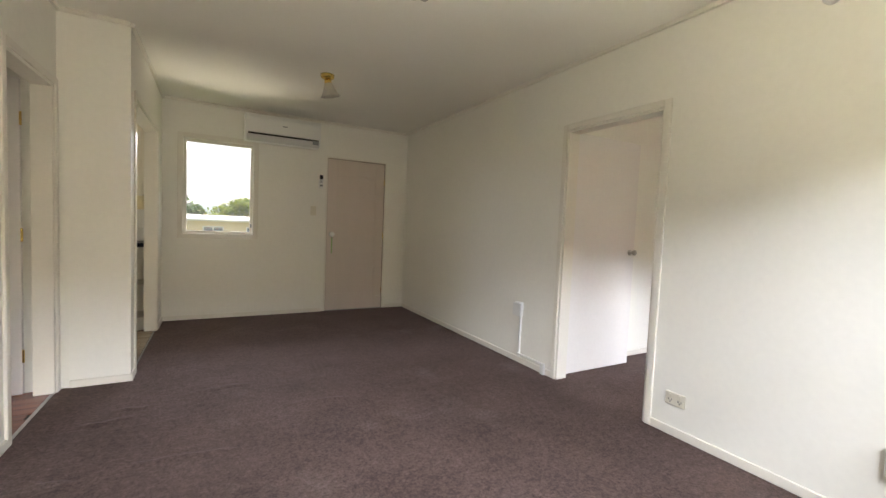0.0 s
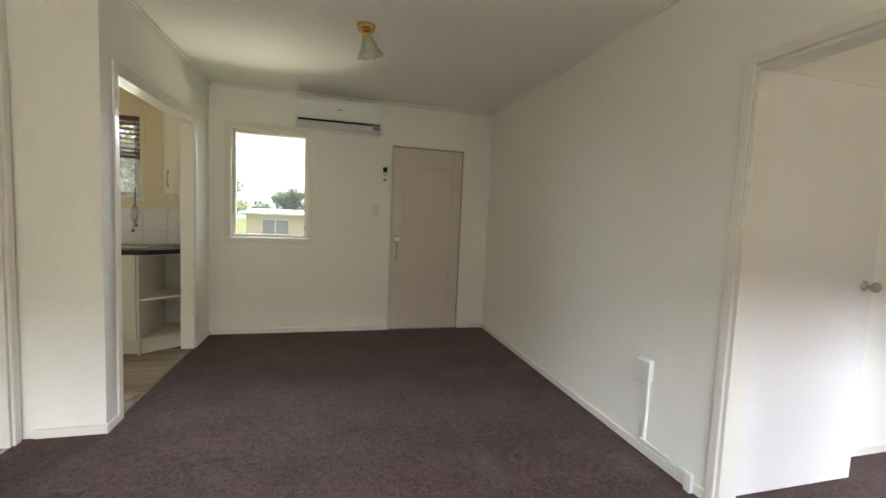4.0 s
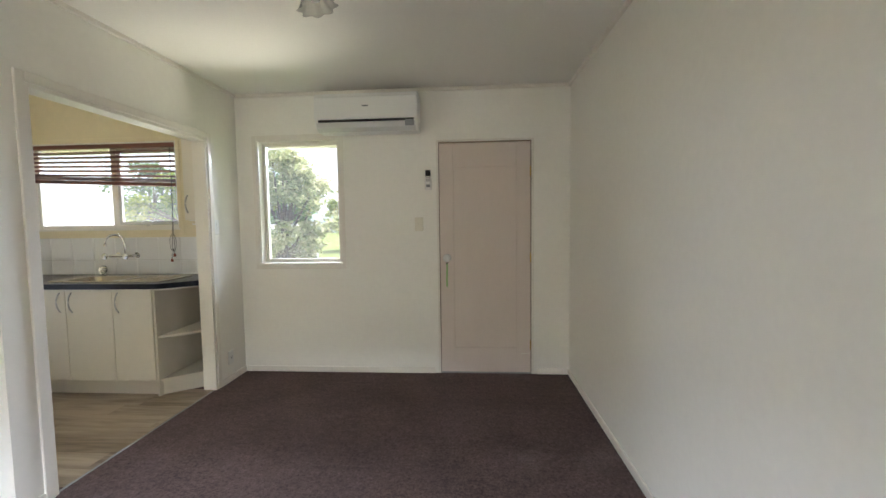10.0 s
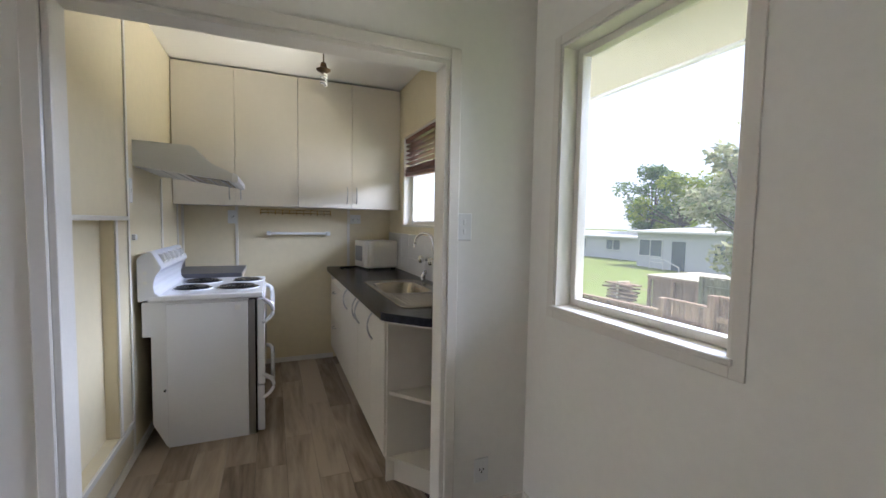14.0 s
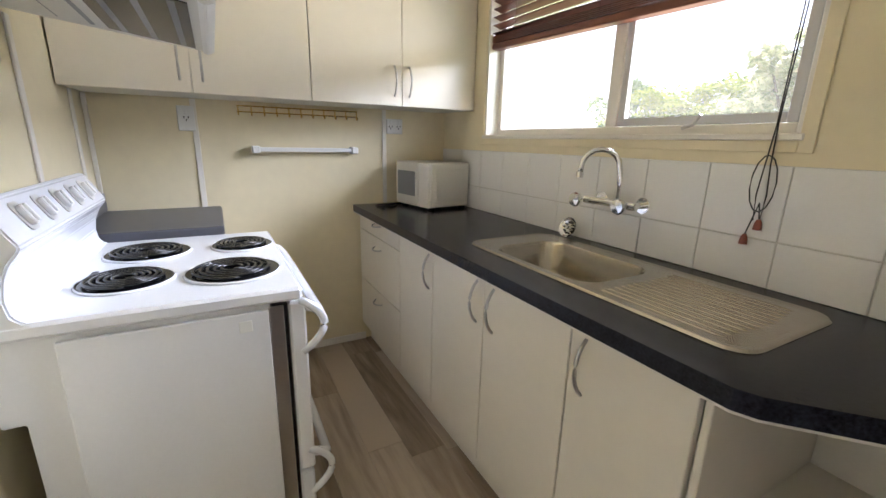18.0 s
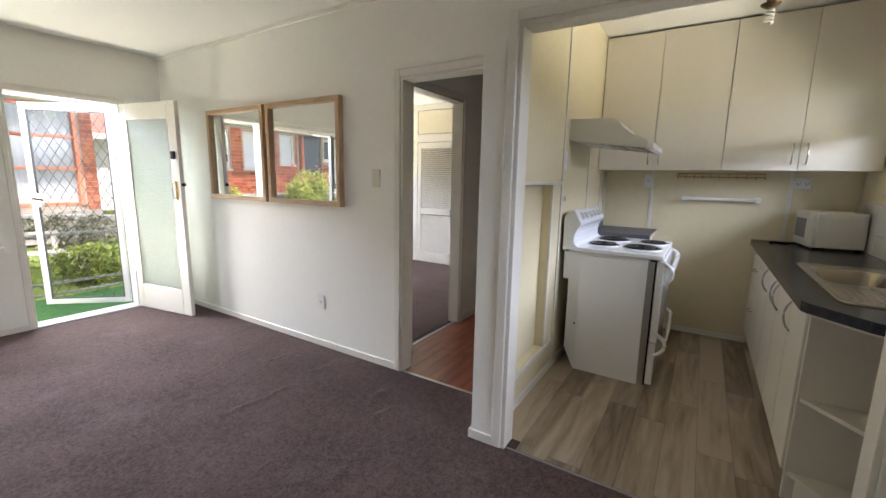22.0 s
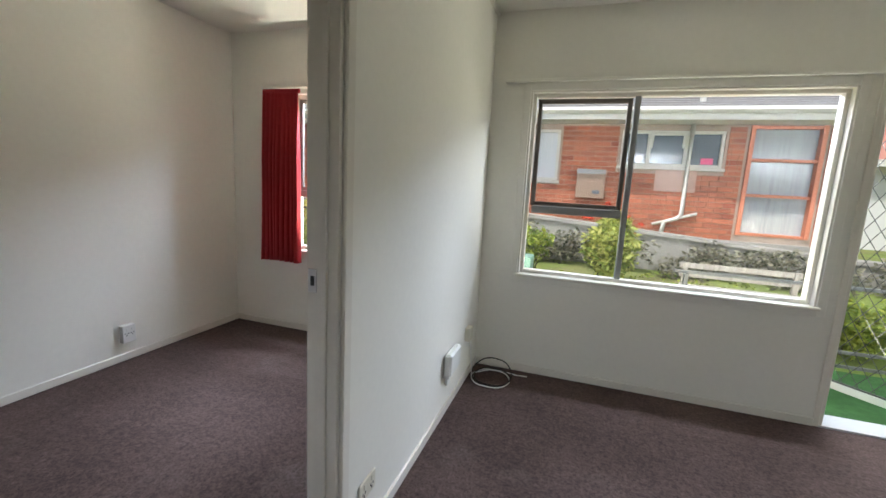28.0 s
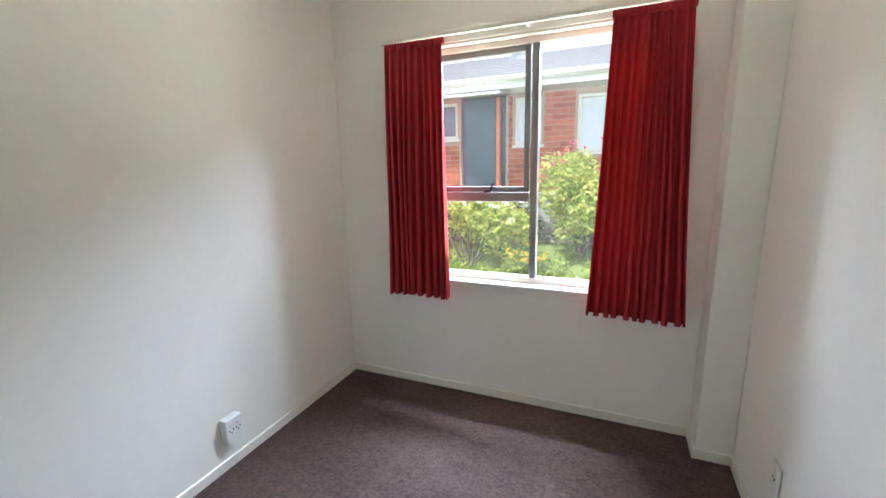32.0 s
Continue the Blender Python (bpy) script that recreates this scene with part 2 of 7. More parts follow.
def carpet(name):
    """Cut pile: fine tufts of two tones, rubbed paler in places, with a few loose ripples."""
    m = mat(name, (0.086, 0.059, 0.053), 0.95, spec=0.08, var=0.34, scale=2.6, fine=24, dirt=((0.15, 0.12, 0.11, 1), 2.2, 0.60, 0.9))
    n, l = m.node_tree.nodes, m.node_tree.links
    b, tc = n["Principled BSDF"], n["Texture Coordinate"]
    base = b.inputs["Base Color"].links[0].from_socket
    f1, f2 = n.new("ShaderNodeTexNoise"), n.new("ShaderNodeTexNoise")
    f1.inputs["Scale"].default_value, f1.inputs["Detail"].default_value, f1.inputs["Roughness"].default_value = 62, 7, 0.88
    l.new(tc.outputs["Object"], f1.inputs["Vector"])
    r = n.new("ShaderNodeMapRange")
    r.inputs["From Min"].default_value, r.inputs["From Max"].default_value = 0.36, 0.64
    r.inputs["To Min"].default_value, r.inputs["To Max"].default_value = 0.42, 1.62
    l.new(f1.outputs["Fac"], r.inputs["Value"])
    v = n.new("ShaderNodeVectorMath"); v.operation = "SCALE"
    l.new(base, v.inputs[0]), l.new(r.outputs[0], v.inputs["Scale"])
    l.new(v.outputs[0], b.inputs["Base Color"])
    # loose ripples: narrow ridges where a slow noise crosses its middle
    mp = n.new("ShaderNodeMapping")
    mp.inputs["Scale"].default_value, mp.inputs["Rotation"].default_value = (0.7, 2.6, 1), (0, 0, 0.5)
    f2.inputs["Scale"].default_value, f2.inputs["Detail"].default_value = 0.9, 2
    l.new(tc.outputs["Object"], mp.inputs["Vector"]), l.new(mp.outputs[0], f2.inputs["Vector"])
    ab, rd = n.new("ShaderNodeMath"), n.new("ShaderNodeMapRange")
    sb = n.new("ShaderNodeMath"); sb.operation = "SUBTRACT"; sb.inputs[1].default_value = 0.56
    ab.operation, rd.interpolation_type = "ABSOLUTE", "SMOOTHSTEP"
    rd.inputs["From Min"].default_value, rd.inputs["From Max"].default_value = 0.0, 0.022
    rd.inputs["To Min"].default_value, rd.inputs["To Max"].default_value = 1.0, 0.0
    l.new(f2.outputs["Fac"], sb.inputs[0]), l.new(sb.outputs[0], ab.inputs[0]), l.new(ab.outputs[0], rd.inputs["Value"])
    b1, b2 = n.new("ShaderNodeBump"), n.new("ShaderNodeBump")
    b1.inputs["Strength"].default_value, b1.inputs["Distance"].default_value = 0.12, 0.006
    b2.inputs["Strength"].default_value, b2.inputs["Distance"].default_value = 0.35, 0.002
    # standing fibres catch light from beyond
    b.inputs["Sheen Weight"].default_value, b.inputs["Sheen Roughness"].default_value = 0.17, 0.35
    b.inputs["Sheen Tint"].default_value = (0.8, 0.62, 0.60, 1)
    l.new(rd.outputs[0], b1.inputs["Height"]), l.new(f1.outputs["Fac"], b2.inputs["Height"])
    l.new(b1.outputs[0], b2.inputs["Normal"]), l.new(b2.outputs[0], b.inputs["Normal"])
    return m
CARPET = carpet("carpet_pile")
CABINET = mat("cabinet_laminate", (0.76, 0.71, 0.60), 0.48, var=0.02, scale=2, fine=25, bump=0.03, bump_scale=80)
CARCASS = mat("shelf_laminate", (0.72, 0.69, 0.60), 0.45, var=0.03, scale=3)
BENCH = mat("charcoal_laminate", (0.016, 0.017, 0.024), 0.22, spec=0.22, var=0.6, scale=40, fine=160, bump=0.06, bump_scale=120)
STEEL = mat("brushed_steel", (0.43, 0.395, 0.34), 0.25, 1.0, var=0.08, scale=4, fine=200, stretch=(1, 12, 1))
CHROME = mat("chrome", (0.75, 0.75, 0.75), 0.1, 1.0, var=0.03)
NICKEL = mat("satin_nickel", (0.5, 0.49, 0.47), 0.3, 1.0, var=0.05)
BRASS = mat("polished_brass", (0.78, 0.56, 0.2), 0.18, 1.0, var=0.08)
ENAMEL = mat("white_enamel", (0.82, 0.83, 0.85), 0.16, var=0.02, scale=3, coat=0.3)
PLASTIC = mat("white_plastic", (0.80, 0.80, 0.77), 0.35, var=0.02)
IVORY = mat("ivory_plastic", (0.74, 0.70, 0.58), 0.4, var=0.02)
BLACK = mat("black_enamel", (0.008, 0.008, 0.009), 0.22, var=0.2)
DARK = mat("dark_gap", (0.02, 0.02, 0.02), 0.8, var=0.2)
GREYP = mat("grey_plastic", (0.22, 0.23, 0.24), 0.4, var=0.05)
HOODP = mat("hood_enamel", (0.66, 0.65, 0.60), 0.35, var=0.03, scale=4)
CURTAIN = mat("crimson_fabric", (0.43, 0.035, 0.042), 0.8, spec=0.2, var=0.16, scale=5, fine=320, bump=0.3, bump_scale=500, stretch=(1, 1, 0.25))
_c = CURTAIN.node_tree
_t, _m = _c.nodes.new("ShaderNodeBsdfTranslucent"), _c.nodes.new("ShaderNodeMixShader")
_t.inputs[0].default_value, _m.inputs[0].default_value = (0.5, 0.03, 0.03, 1), 0.16
_c.links.new(_c.nodes["Principled BSDF"].outputs[0], _m.inputs[1]), _c.links.new(_t.outputs[0], _m.inputs[2])
_c.links.new(_m.outputs[0], _c.nodes["Material Output"].inputs[0])
OAK = wood("light_oak", (0.42, 0.27, 0.14, 1), (0.62, 0.45, 0.27, 1), 0.5, "Y", 14, 0.05)
OAKZ = wood("light_oak_upright", (0.42, 0.27, 0.14, 1), (0.62, 0.45, 0.27, 1), 0.5, "Z", 14, 0.05)
VINYL = wood("oak_vinyl_plank", (0.16, 0.115, 0.075, 1), (0.44, 0.355, 0.26, 1), 0.42, "X", 7, 0.2)
HALLW = wood("red_timber_floor", (0.10, 0.022, 0.012, 1), (0.30, 0.085, 0.045, 1), 0.28, "X", 9, 0.1, 0.3)
BLINDW = wood("mahogany_slat", (0.09, 0.028, 0.02, 1), (0.2, 0.07, 0.045, 1), 0.35, "X", 12, 0.05)
MIRROR = mat("mirror_silver", (0.86, 0.87, 0.86), 0.015, 1.0, var=0.0)
ALU = mat("grey_aluminium", (0.27, 0.275, 0.27), 0.45, 0.4, var=0.05)
WALU = mat("white_aluminium", (0.60, 0.60, 0.59), 0.4, var=0.03)
GLASS = glass_mat("window_glass", mixed=0.003)
GLASSN = glass_mat("veiled_window_glass", mixed=0.016)
LAMPGLASS = glass_mat("lamp_glass", 0.2, (0.97, 0.96, 0.92, 1), 0.35, 60, 0.45)
FROST = glass_mat("pebbled_glass", 0.3, (0.94, 0.99, 0.95, 1), 0.6, 60, 0.5)
GREEN = mat("green_turf", (0.045, 0.11, 0.035), 0.9, spec=0.1, var=0.3, scale=20, fine=300, bump=0.6, bump_scale=300)
TILE = mat("white_tile", (0.80, 0.79, 0.76), 0.2, var=0.02, per=0.02, scale=4)
GROUT = mat("tile_grout", (0.62, 0.60, 0.55), 0.8, var=0.06)
def part(name, bm, material, parent=None, label="", smooth=False):
    """Link a bmesh as one mesh object under a thing or a part; its points are in world places."""
    me = bpy.data.meshes.new(name)
    bm.to_mesh(me)
    bm.free()
    me.materials.append(material)
    if smooth:
        for p in me.polygons:
            p.use_smooth = True
    ob = new(name, me)
    if parent is not None:
        ob.parent = parent
        ob.matrix_parent_inverse = parent.matrix_basis.inverted() if parent.parent is None else Matrix()
    return tagged(ob, label)
def thing(name, at, label, category, group="", kind="", rz=0.0):
    ob = new(name)
    ob.empty_display_size = 0.1
    ob.matrix_basis = pose(*at, 0, 0, rz)
    return tagged(ob, label, category, group, kind)
def B():
    return bmesh.new()
def add_box(bm, a, b, bev=0.0, seg=1):
    """An axis-aligned box from corner a to corner b, its edges rounded by bev."""
    lo, hi = [min(p, q) for p, q in zip(a, b)], [max(p, q) for p, q in zip(a, b)]
    m = Matrix.LocRotScale([(p + q) / 2 for p, q in zip(lo, hi)], None, [q - p for p, q in zip(lo, hi)])
    t = bmesh.new()
    bmesh.ops.create_cube(t, size=1.0, matrix=m)
    if bev:
        bmesh.ops.bevel(t, geom=t.edges[:], offset=min(bev, 0.45 * min(q - p for p, q in zip(lo, hi))), segments=seg, affect="EDGES", profile=0.5)
    merge(bm, t)
    return bm
def merge(bm, t, m=None):
    if m is not None:
        t.transform(m)
    me = bpy.data.meshes.new("tmp")
    t.to_mesh(me)
    t.free()
    bm.from_mesh(me)
    bpy.data.meshes.remove(me)
    return bm
def add_cyl(bm, p, q, r, r2=None, n=16, bev=0.0):
    """A cylinder or cone from p to q."""
    p, q = Vector(p), Vector(q)
    d = q - p
    t = bmesh.new()
    bmesh.ops.create_cone(t, cap_ends=True, segments=n, radius1=r, radius2=r if r2 is None else r2, depth=d.length)
    if bev:
        bmesh.ops.bevel(t, geom=[e for e in t.edges if abs(e.verts[0].co.z - e.verts[1].co.z) < 1e-6], offset=bev, segments=2, affect="EDGES")
    return merge(bm, t, Matrix.Translation((p + q) / 2) @ d.to_track_quat("Z", "Y").to_matrix().to_4x4())
def add_lathe(bm, at, prof, n=20, m=None):
    """Turn a profile of (radius, height) about the z axis at a place."""
    t = bmesh.new()
    rings = []
    for r, z in prof:
        rings.append([t.verts.new((r * math.cos(2 * math.pi * k / n), r * math.sin(2 * math.pi * k / n), z)) for k in range(n)])
    for u, v in zip(rings, rings[1:]):
        for k in range(n):
            t.faces.new((u[k], u[(k + 1) % n], v[(k + 1) % n], v[k]))
    if prof[0][0] > 1e-4:
        t.faces.new(list(reversed(rings[0])))
    if prof[-1][0] > 1e-4:
        t.faces.new(rings[-1])
    bmesh.ops.remove_doubles(t, verts=t.verts[:], dist=1e-5)
    bmesh.ops.recalc_face_normals(t, faces=t.faces[:])
    return merge(bm, t, Matrix.Translation(at) @ (m or Matrix()))
def add_tube(bm, pts, r, n=8, closed=False):
    """A round tube along points."""
    t = bmesh.new()
    pts = [Vector(p) for p in pts]
    rings = []
    for k, p in enumerate(pts):
        d = (pts[(k + 1) % len(pts)] - pts[k - 1]) if closed else (pts[min(k + 1, len(pts) - 1)] - pts[max(k - 1, 0)])
        qd = d.to_track_quat("Z", "Y")
        rings.append([t.verts.new(p + qd @ Vector((r * math.cos(2 * math.pi * j / n), r * math.sin(2 * math.pi * j / n), 0))) for j in range(n)])
    pairs = list(zip(rings, rings[1:])) + ([(rings[-1], rings[0])] if closed else [])
    for u, v in pairs:
        for j in range(n):
            t.faces.new((u[j], u[(j + 1) % n], v[(j + 1) % n], v[j]))
    if not closed:
        t.faces.new(list(reversed(rings[0]))), t.faces.new(rings[-1])
    bmesh.ops.recalc_face_normals(t, faces=t.faces[:])
    return merge(bm, t)
def add_prism(bm, pts, axis, lo, hi, bev=0.0):
    """A flat outline drawn out along an axis: pts are pairs in the two other axes, in order."""
    t = bmesh.new()
    def at(u, v, w):
        return {"x": (w, u, v), "y": (u, w, v), "z": (u, v, w)}[axis]
    a = [t.verts.new(at(u, v, lo)) for u, v in pts]
    b = [t.verts.new(at(u, v, hi)) for u, v in pts]
    t.faces.new(a), t.faces.new(list(reversed(b)))
    for k in range(len(pts)):
        t.faces.new((a[k], b[k], b[(k + 1) % len(pts)], a[(k + 1) % len(pts)]))
    bmesh.ops.recalc_face_normals(t, faces=t.faces[:])
    if bev:
        bmesh.ops.bevel(t, geom=t.edges[:], offset=bev, segments=2, affect="EDGES")
    return merge(bm, t)
def box(name, a, b, material, parent=None, label="", bev=0.002):
    return part(name, add_box(B(), a, b, bev), material, parent, label)
def wall(name, axis, face, back, u0, u1, z0, z1, holes, material, label):
    """An upright wall between face and back along an axis, with holes (u0, u1, z0, z1) through it."""
    us = sorted({u0, u1, *[h[0] for h in holes], *[h[1] for h in holes]})
    zs = sorted({z0, z1, *[h[2] for h in holes], *[h[3] for h in holes]})
    def solid(i, j):
        if not (0 <= i < len(us) - 1 and 0 <= j < len(zs) - 1):
            return False
        cu, cz = (us[i] + us[i + 1]) / 2, (zs[j] + zs[j + 1]) / 2
        return not any(h[0] < cu < h[1] and h[2] < cz < h[3] for h in holes)
    t = bmesh.new()
    seen = {}
    def v(d, u, z):
        k = (d, round(u, 5), round(z, 5))
        if k not in seen:
            seen[k] = t.verts.new((d, u, z) if axis == "x" else (u, d, z))
        return seen[k]
    for i in range(len(us) - 1):
        for j in range(len(zs) - 1):
            if solid(i, j):
                a, b, c, d = us[i], us[i + 1], zs[j], zs[j + 1]
                for w in (face, back):
                    t.faces.new((v(w, a, c), v(w, b, c), v(w, b, d), v(w, a, d)))
                for di, dj, p, q in ((-1, 0, (a, c), (a, d)), (1, 0, (b, c), (b, d)), (0, -1, (a, c), (b, c)), (0, 1, (a, d), (b, d))):
                    if not solid(i + di, j + dj):
                        t.faces.new((v(face, *p), v(face, *q), v(back, *q), v(back, *p)))
    bmesh.ops.recalc_face_normals(t, faces=t.faces[:])
    return tagged(part(name, t, material), label, "wall", "", "structure")
H, N, W, E2, NIB, BE = 2.42, 5.64, 0.21, 3.43, 0.585, 5.64
HK = 2.50
wall("wall_south", "y", 0.0, -0.12, -3.3, 5.76, 0, H, [(0.56, 1.34, 0, 1.95), (1.46, 3.17, 0.70, 1.93), (3.98, 5.06, 0.68, 1.95), (-2.5, -1.0, 0.7, 1.93)], WALL, "off-white painted wall with window openings and the entry door")
wall("wall_north", "y", N, N + 0.12, -1.99, 5.76, 0, H, [(-1.385, 0.035, 1.275, 2.05), (0.765, 1.49, 0.955, 2.03), (2.34, 3.115, 0, 1.975)], WALL, "off-white painted end wall with window and back door openings")
wall("wall_east", "x", E2, E2 + 0.1, 0, N, 0, H, [(1.84, 2.61, 0, 1.925)], WALL, "off-white painted partition with a bedroom doorway")
wall("wall_west", "x", W, W - 0.1, 0, 3.77, 0, H, [(3.015, 3.70, 0, 1.925)], WALL, "off-white painted partition carrying two mirrors")
wall("wall_kitchen_opening", "x", NIB, NIB - 0.1, 3.90, N, 0, HK, [(3.935, 5.225, 0, 1.968)], WALL, "off-white partition with a wide kitchen opening")
wall("wall_nib", "y", 3.77, 3.90, NIB - 0.1, NIB, 0, H, [], WALL, "short off-white painted return wall")
wall("wall_kitchen_south", "y", 3.85, 3.795, -1.84, NIB - 0.1, 0, HK, [(-0.25, 0.44, 0.22, 1.29)], CREAM, "cream panelled kitchen wall with a shallow recess")
tagged(box("wall_hall_north", (-1.99, 3.77, 0), (NIB - 0.1, 3.79, HK), WALL, bev=0), "off-white painted wall between hall and kitchen", "wall", "", "structure")
tagged(box("wall_recess_back", (-0.255, 3.7905, 0.215), (0.445, 3.7945, 1.295), CREAM, bev=0), "cream painted back of the wall recess", "wall", "", "structure")
wall("wall_kitchen_west", "x", -1.84, -1.99, 3.79, N, 0, HK, [], CREAM, "cream panelled kitchen end wall")
wall("wall_bedroom_east", "x", BE, BE + 0.12, 0, 2.90, 0, H, [], WALL, "off-white painted bedroom wall")
wall("wall_bedroom_north", "y", 2.80, 2.90, E2 + 0.1, BE, 0, H, [], WALL, "off-white painted bedroom wall")
wall("wall_hall_south", "y", 2.85, 2.75, -3.2, W - 0.1, 0, H, [(-0.87, -0.13, 0, 1.97)], WALL, "off-white painted hall wall with a doorway")
wall("wall_hall_west", "x", -1.3, -1.4, 2.85, 3.77, 0, H, [], WALL, "off-white painted end of the hall")
wall("wall_room_west", "x", -3.2, -3.3, 0, 2.75, 0, H, [], WALL, "off-white painted wall behind the wardrobe")
t = B()
for a, b in (((-3.3, -0.12), (5.76, 3.78)), ((0.54, 3.78), (5.76, N + 0.12)), ((-3.3, 3.78), (-1.95, N + 0.12))):
    add_box(t, (*a, H), (*b, H + 0.12))
tagged(part("ceiling", t, CEIL), "off-white painted plaster ceiling", "ceiling", "", "structure")
tagged(box("ceiling_kitchen", (-1.98, 3.782, HK), (0.538, N + 0.12, HK + 0.05), CEIL, bev=0), "off-white painted kitchen ceiling, a little higher", "ceiling", "", "structure")
tagged(box("floor_living", (W - 0.0, 0, -0.1), (E2 + 0.1, N, 0), CARPET, bev=0), "dark plum-brown worn cut-pile carpet", "carpet", "", "structure")
tagged(box("floor_bedroom", (E2 + 0.1, 0, -0.1), (BE, 2.80, 0), CARPET, bev=0), "dark plum-brown worn cut-pile carpet", "carpet", "", "structure")
tagged(box("floor_kitchen", (-1.84, 3.85, -0.1), (NIB - 0.1, N, -0.004), DARK, bev=0), "grey-brown wood-look vinyl plank floor", "floor", "", "structure")
tagged(box("floor_hall", (-1.3, 2.75, -0.1), (W, 3.77, -0.004), DARK, bev=0), "polished red timber hall floor", "floor", "", "structure")
tagged(box("floor_room", (-3.2, 0, -0.1), (W - 0.1, 2.75, -0.001), CARPET, bev=0), "dark plum-brown carpet", "carpet", "", "structure")
def ripple(p, q, wide, high, seed):
    """A loose ridge of carpet from p to q that fades out at its ends."""
    p, q = Vector((*p, 0)), Vector((*q, 0))
    side = (q - p).normalized().cross(Vector((0, 0, 1)))
    t, nu, nv = B(), 24, 8
    rows = []
    for i in range(nu + 1):
        u = i / nu
        bend = 0.012 * math.sin(5 * u + seed) + 0.006 * math.sin(13 * u + 2 * seed)
        up = high * math.sin(math.pi * u) ** 0.8 * (0.75 + 0.25 * math.sin(9 * u + seed))
        rows.append([t.verts.new(p + (q - p) * u + side * (bend + wide * (k / nv - 0.5)) + Vector((0, 0, up * (0.5 - 0.5 * math.cos(2 * math.pi * k / nv)) - 0.0004))) for k in range(nv + 1)])
    for a, b in zip(rows, rows[1:]):
        for k in range(nv):
            t.faces.new((a[k], b[k], b[k + 1], a[k + 1]))
    bmesh.ops.recalc_face_normals(t, faces=t.faces[:])
    ob = part("ripple", t, CARPET, None, "", True)
    ob.parent = bpy.data.objects["floor_living"]
for k, (p, q, w_, h_) in enumerate((((1.22, 2.51), (0.74, 2.59), 0.07, 0.011), ((0.58, 2.49), (0.40, 2.60), 0.06, 0.010), ((0.70, 3.13), (0.42, 3.09), 0.08, 0.013), ((0.80, 3.26), (0.56, 3.25), 0.07, 0.010), ((0.70, 2.15), (0.43, 2.14), 0.06, 0.008), ((1.35, 3.42), (0.9, 3.36), 0.09, 0.006), ((1.9, 2.9), (1.45, 2.98), 0.09, 0.006))):
    ripple(p, q, w_, h_, k)
def foliage(name, leaf, dark, rough=0.55, thin=0.4):
    m = bpy.data.materials.new(name)
    m.use_nodes = True
    n, l = m.node_tree.nodes, m.node_tree.links
    b = n["Principled BSDF"]
    b.inputs["Roughness"].default_value, b.inputs["Specular IOR Level"].default_value = rough, 0.3
    b.inputs["Subsurface Weight"].default_value = 0.0
    g, r = n.new("ShaderNodeNewGeometry"), n.new("ShaderNodeValToRGB")
    r.color_ramp.elements[0].color, r.color_ramp.elements[1].color = dark, leaf
    l.new(g.outputs["Random Per Island"], r.inputs[0]), l.new(r.outputs[0], b.inputs["Base Color"])
    if thin:
        # light passes through thin leaves
        tr, mx = n.new("ShaderNodeBsdfTranslucent"), n.new("ShaderNodeMixShader")
        mx.inputs[0].default_value = thin
        l.new(r.outputs[0], tr.inputs[0]), l.new(b.outputs[0], mx.inputs[1]), l.new(tr.outputs[0], mx.inputs[2])
        l.new(mx.outputs[0], n["Material Output"].inputs[0])
    return m
LEAFY = foliage("bright_leaf", (0.42, 0.46, 0.08, 1), (0.10, 0.17, 0.025, 1), thin=0.5)
LEAFD = foliage("dark_leaf", (0.22, 0.31, 0.10, 1), (0.06, 0.11, 0.035, 1), thin=0.5)
LEAFS = foliage("silver_leaf", (0.30, 0.34, 0.18, 1), (0.07, 0.11, 0.04, 1))
LEAFP = foliage("pale_leaf", (0.64, 0.62, 0.20, 1), (0.26, 0.34, 0.08, 1), thin=0.55)
LEAFT = foliage("silvery_leaf", (0.66, 0.63, 0.40, 1), (0.22, 0.27, 0.12, 1), thin=0.5)
LEAFI = foliage("ivy_leaf", (0.36, 0.33, 0.24, 1), (0.06, 0.07, 0.04, 1))
PINKF = foliage("pink_petal", (0.75, 0.28, 0.35, 1), (0.6, 0.08, 0.12, 1))
REDF = foliage("red_petal", (0.7, 0.09, 0.03, 1), (0.5, 0.03, 0.02, 1))
YELF = foliage("yellow_petal", (0.75, 0.5, 0.05, 1), (0.5, 0.35, 0.04, 1))
WHITEF = foliage("white_petal", (0.8, 0.8, 0.72, 1), (0.55, 0.55, 0.45, 1))
BARK = mat("bark", (0.10, 0.075, 0.055), 0.9, var=0.3, scale=12, bump=0.6, bump_scale=30)
LAWN = mat("lawn", (0.16, 0.20, 0.055), 0.9, spec=0.1, var=0.35, scale=1.5, fine=90, bump=0.8, bump_scale=120, dirt=((0.20, 0.17, 0.09, 1), 0.8, 0.55, 0.75))
SOIL = mat("garden_soil", (0.09, 0.065, 0.045), 0.95, var=0.35, scale=8, bump=0.8, bump_scale=60)
CONC = mat("concrete", (0.30, 0.285, 0.26), 0.85, var=0.14, scale=3, fine=60, bump=0.3, bump_scale=60)
BRICK = mat("red_brick", (0.36, 0.115, 0.058), 0.8, var=0.18, scale=10, fine=90, bump=0.4, bump_scale=90, per=0.22)
BRICKI = foliage("red_brick_field", (0.43, 0.15, 0.08, 1), (0.24, 0.07, 0.038, 1), 0.8, 0.0)
MORTAR = mat("mortar", (0.38, 0.30, 0.24), 0.9, var=0.1, bump=0.3)
TILER = mat("roof_tile", (0.20, 0.185, 0.18), 0.7, var=0.2, scale=5, bump=0.3, bump_scale=40)
FENCE = wood("weathered_paling", (0.13, 0.085, 0.055, 1), (0.30, 0.20, 0.13, 1), 0.8, "Z", 10, 0.15)
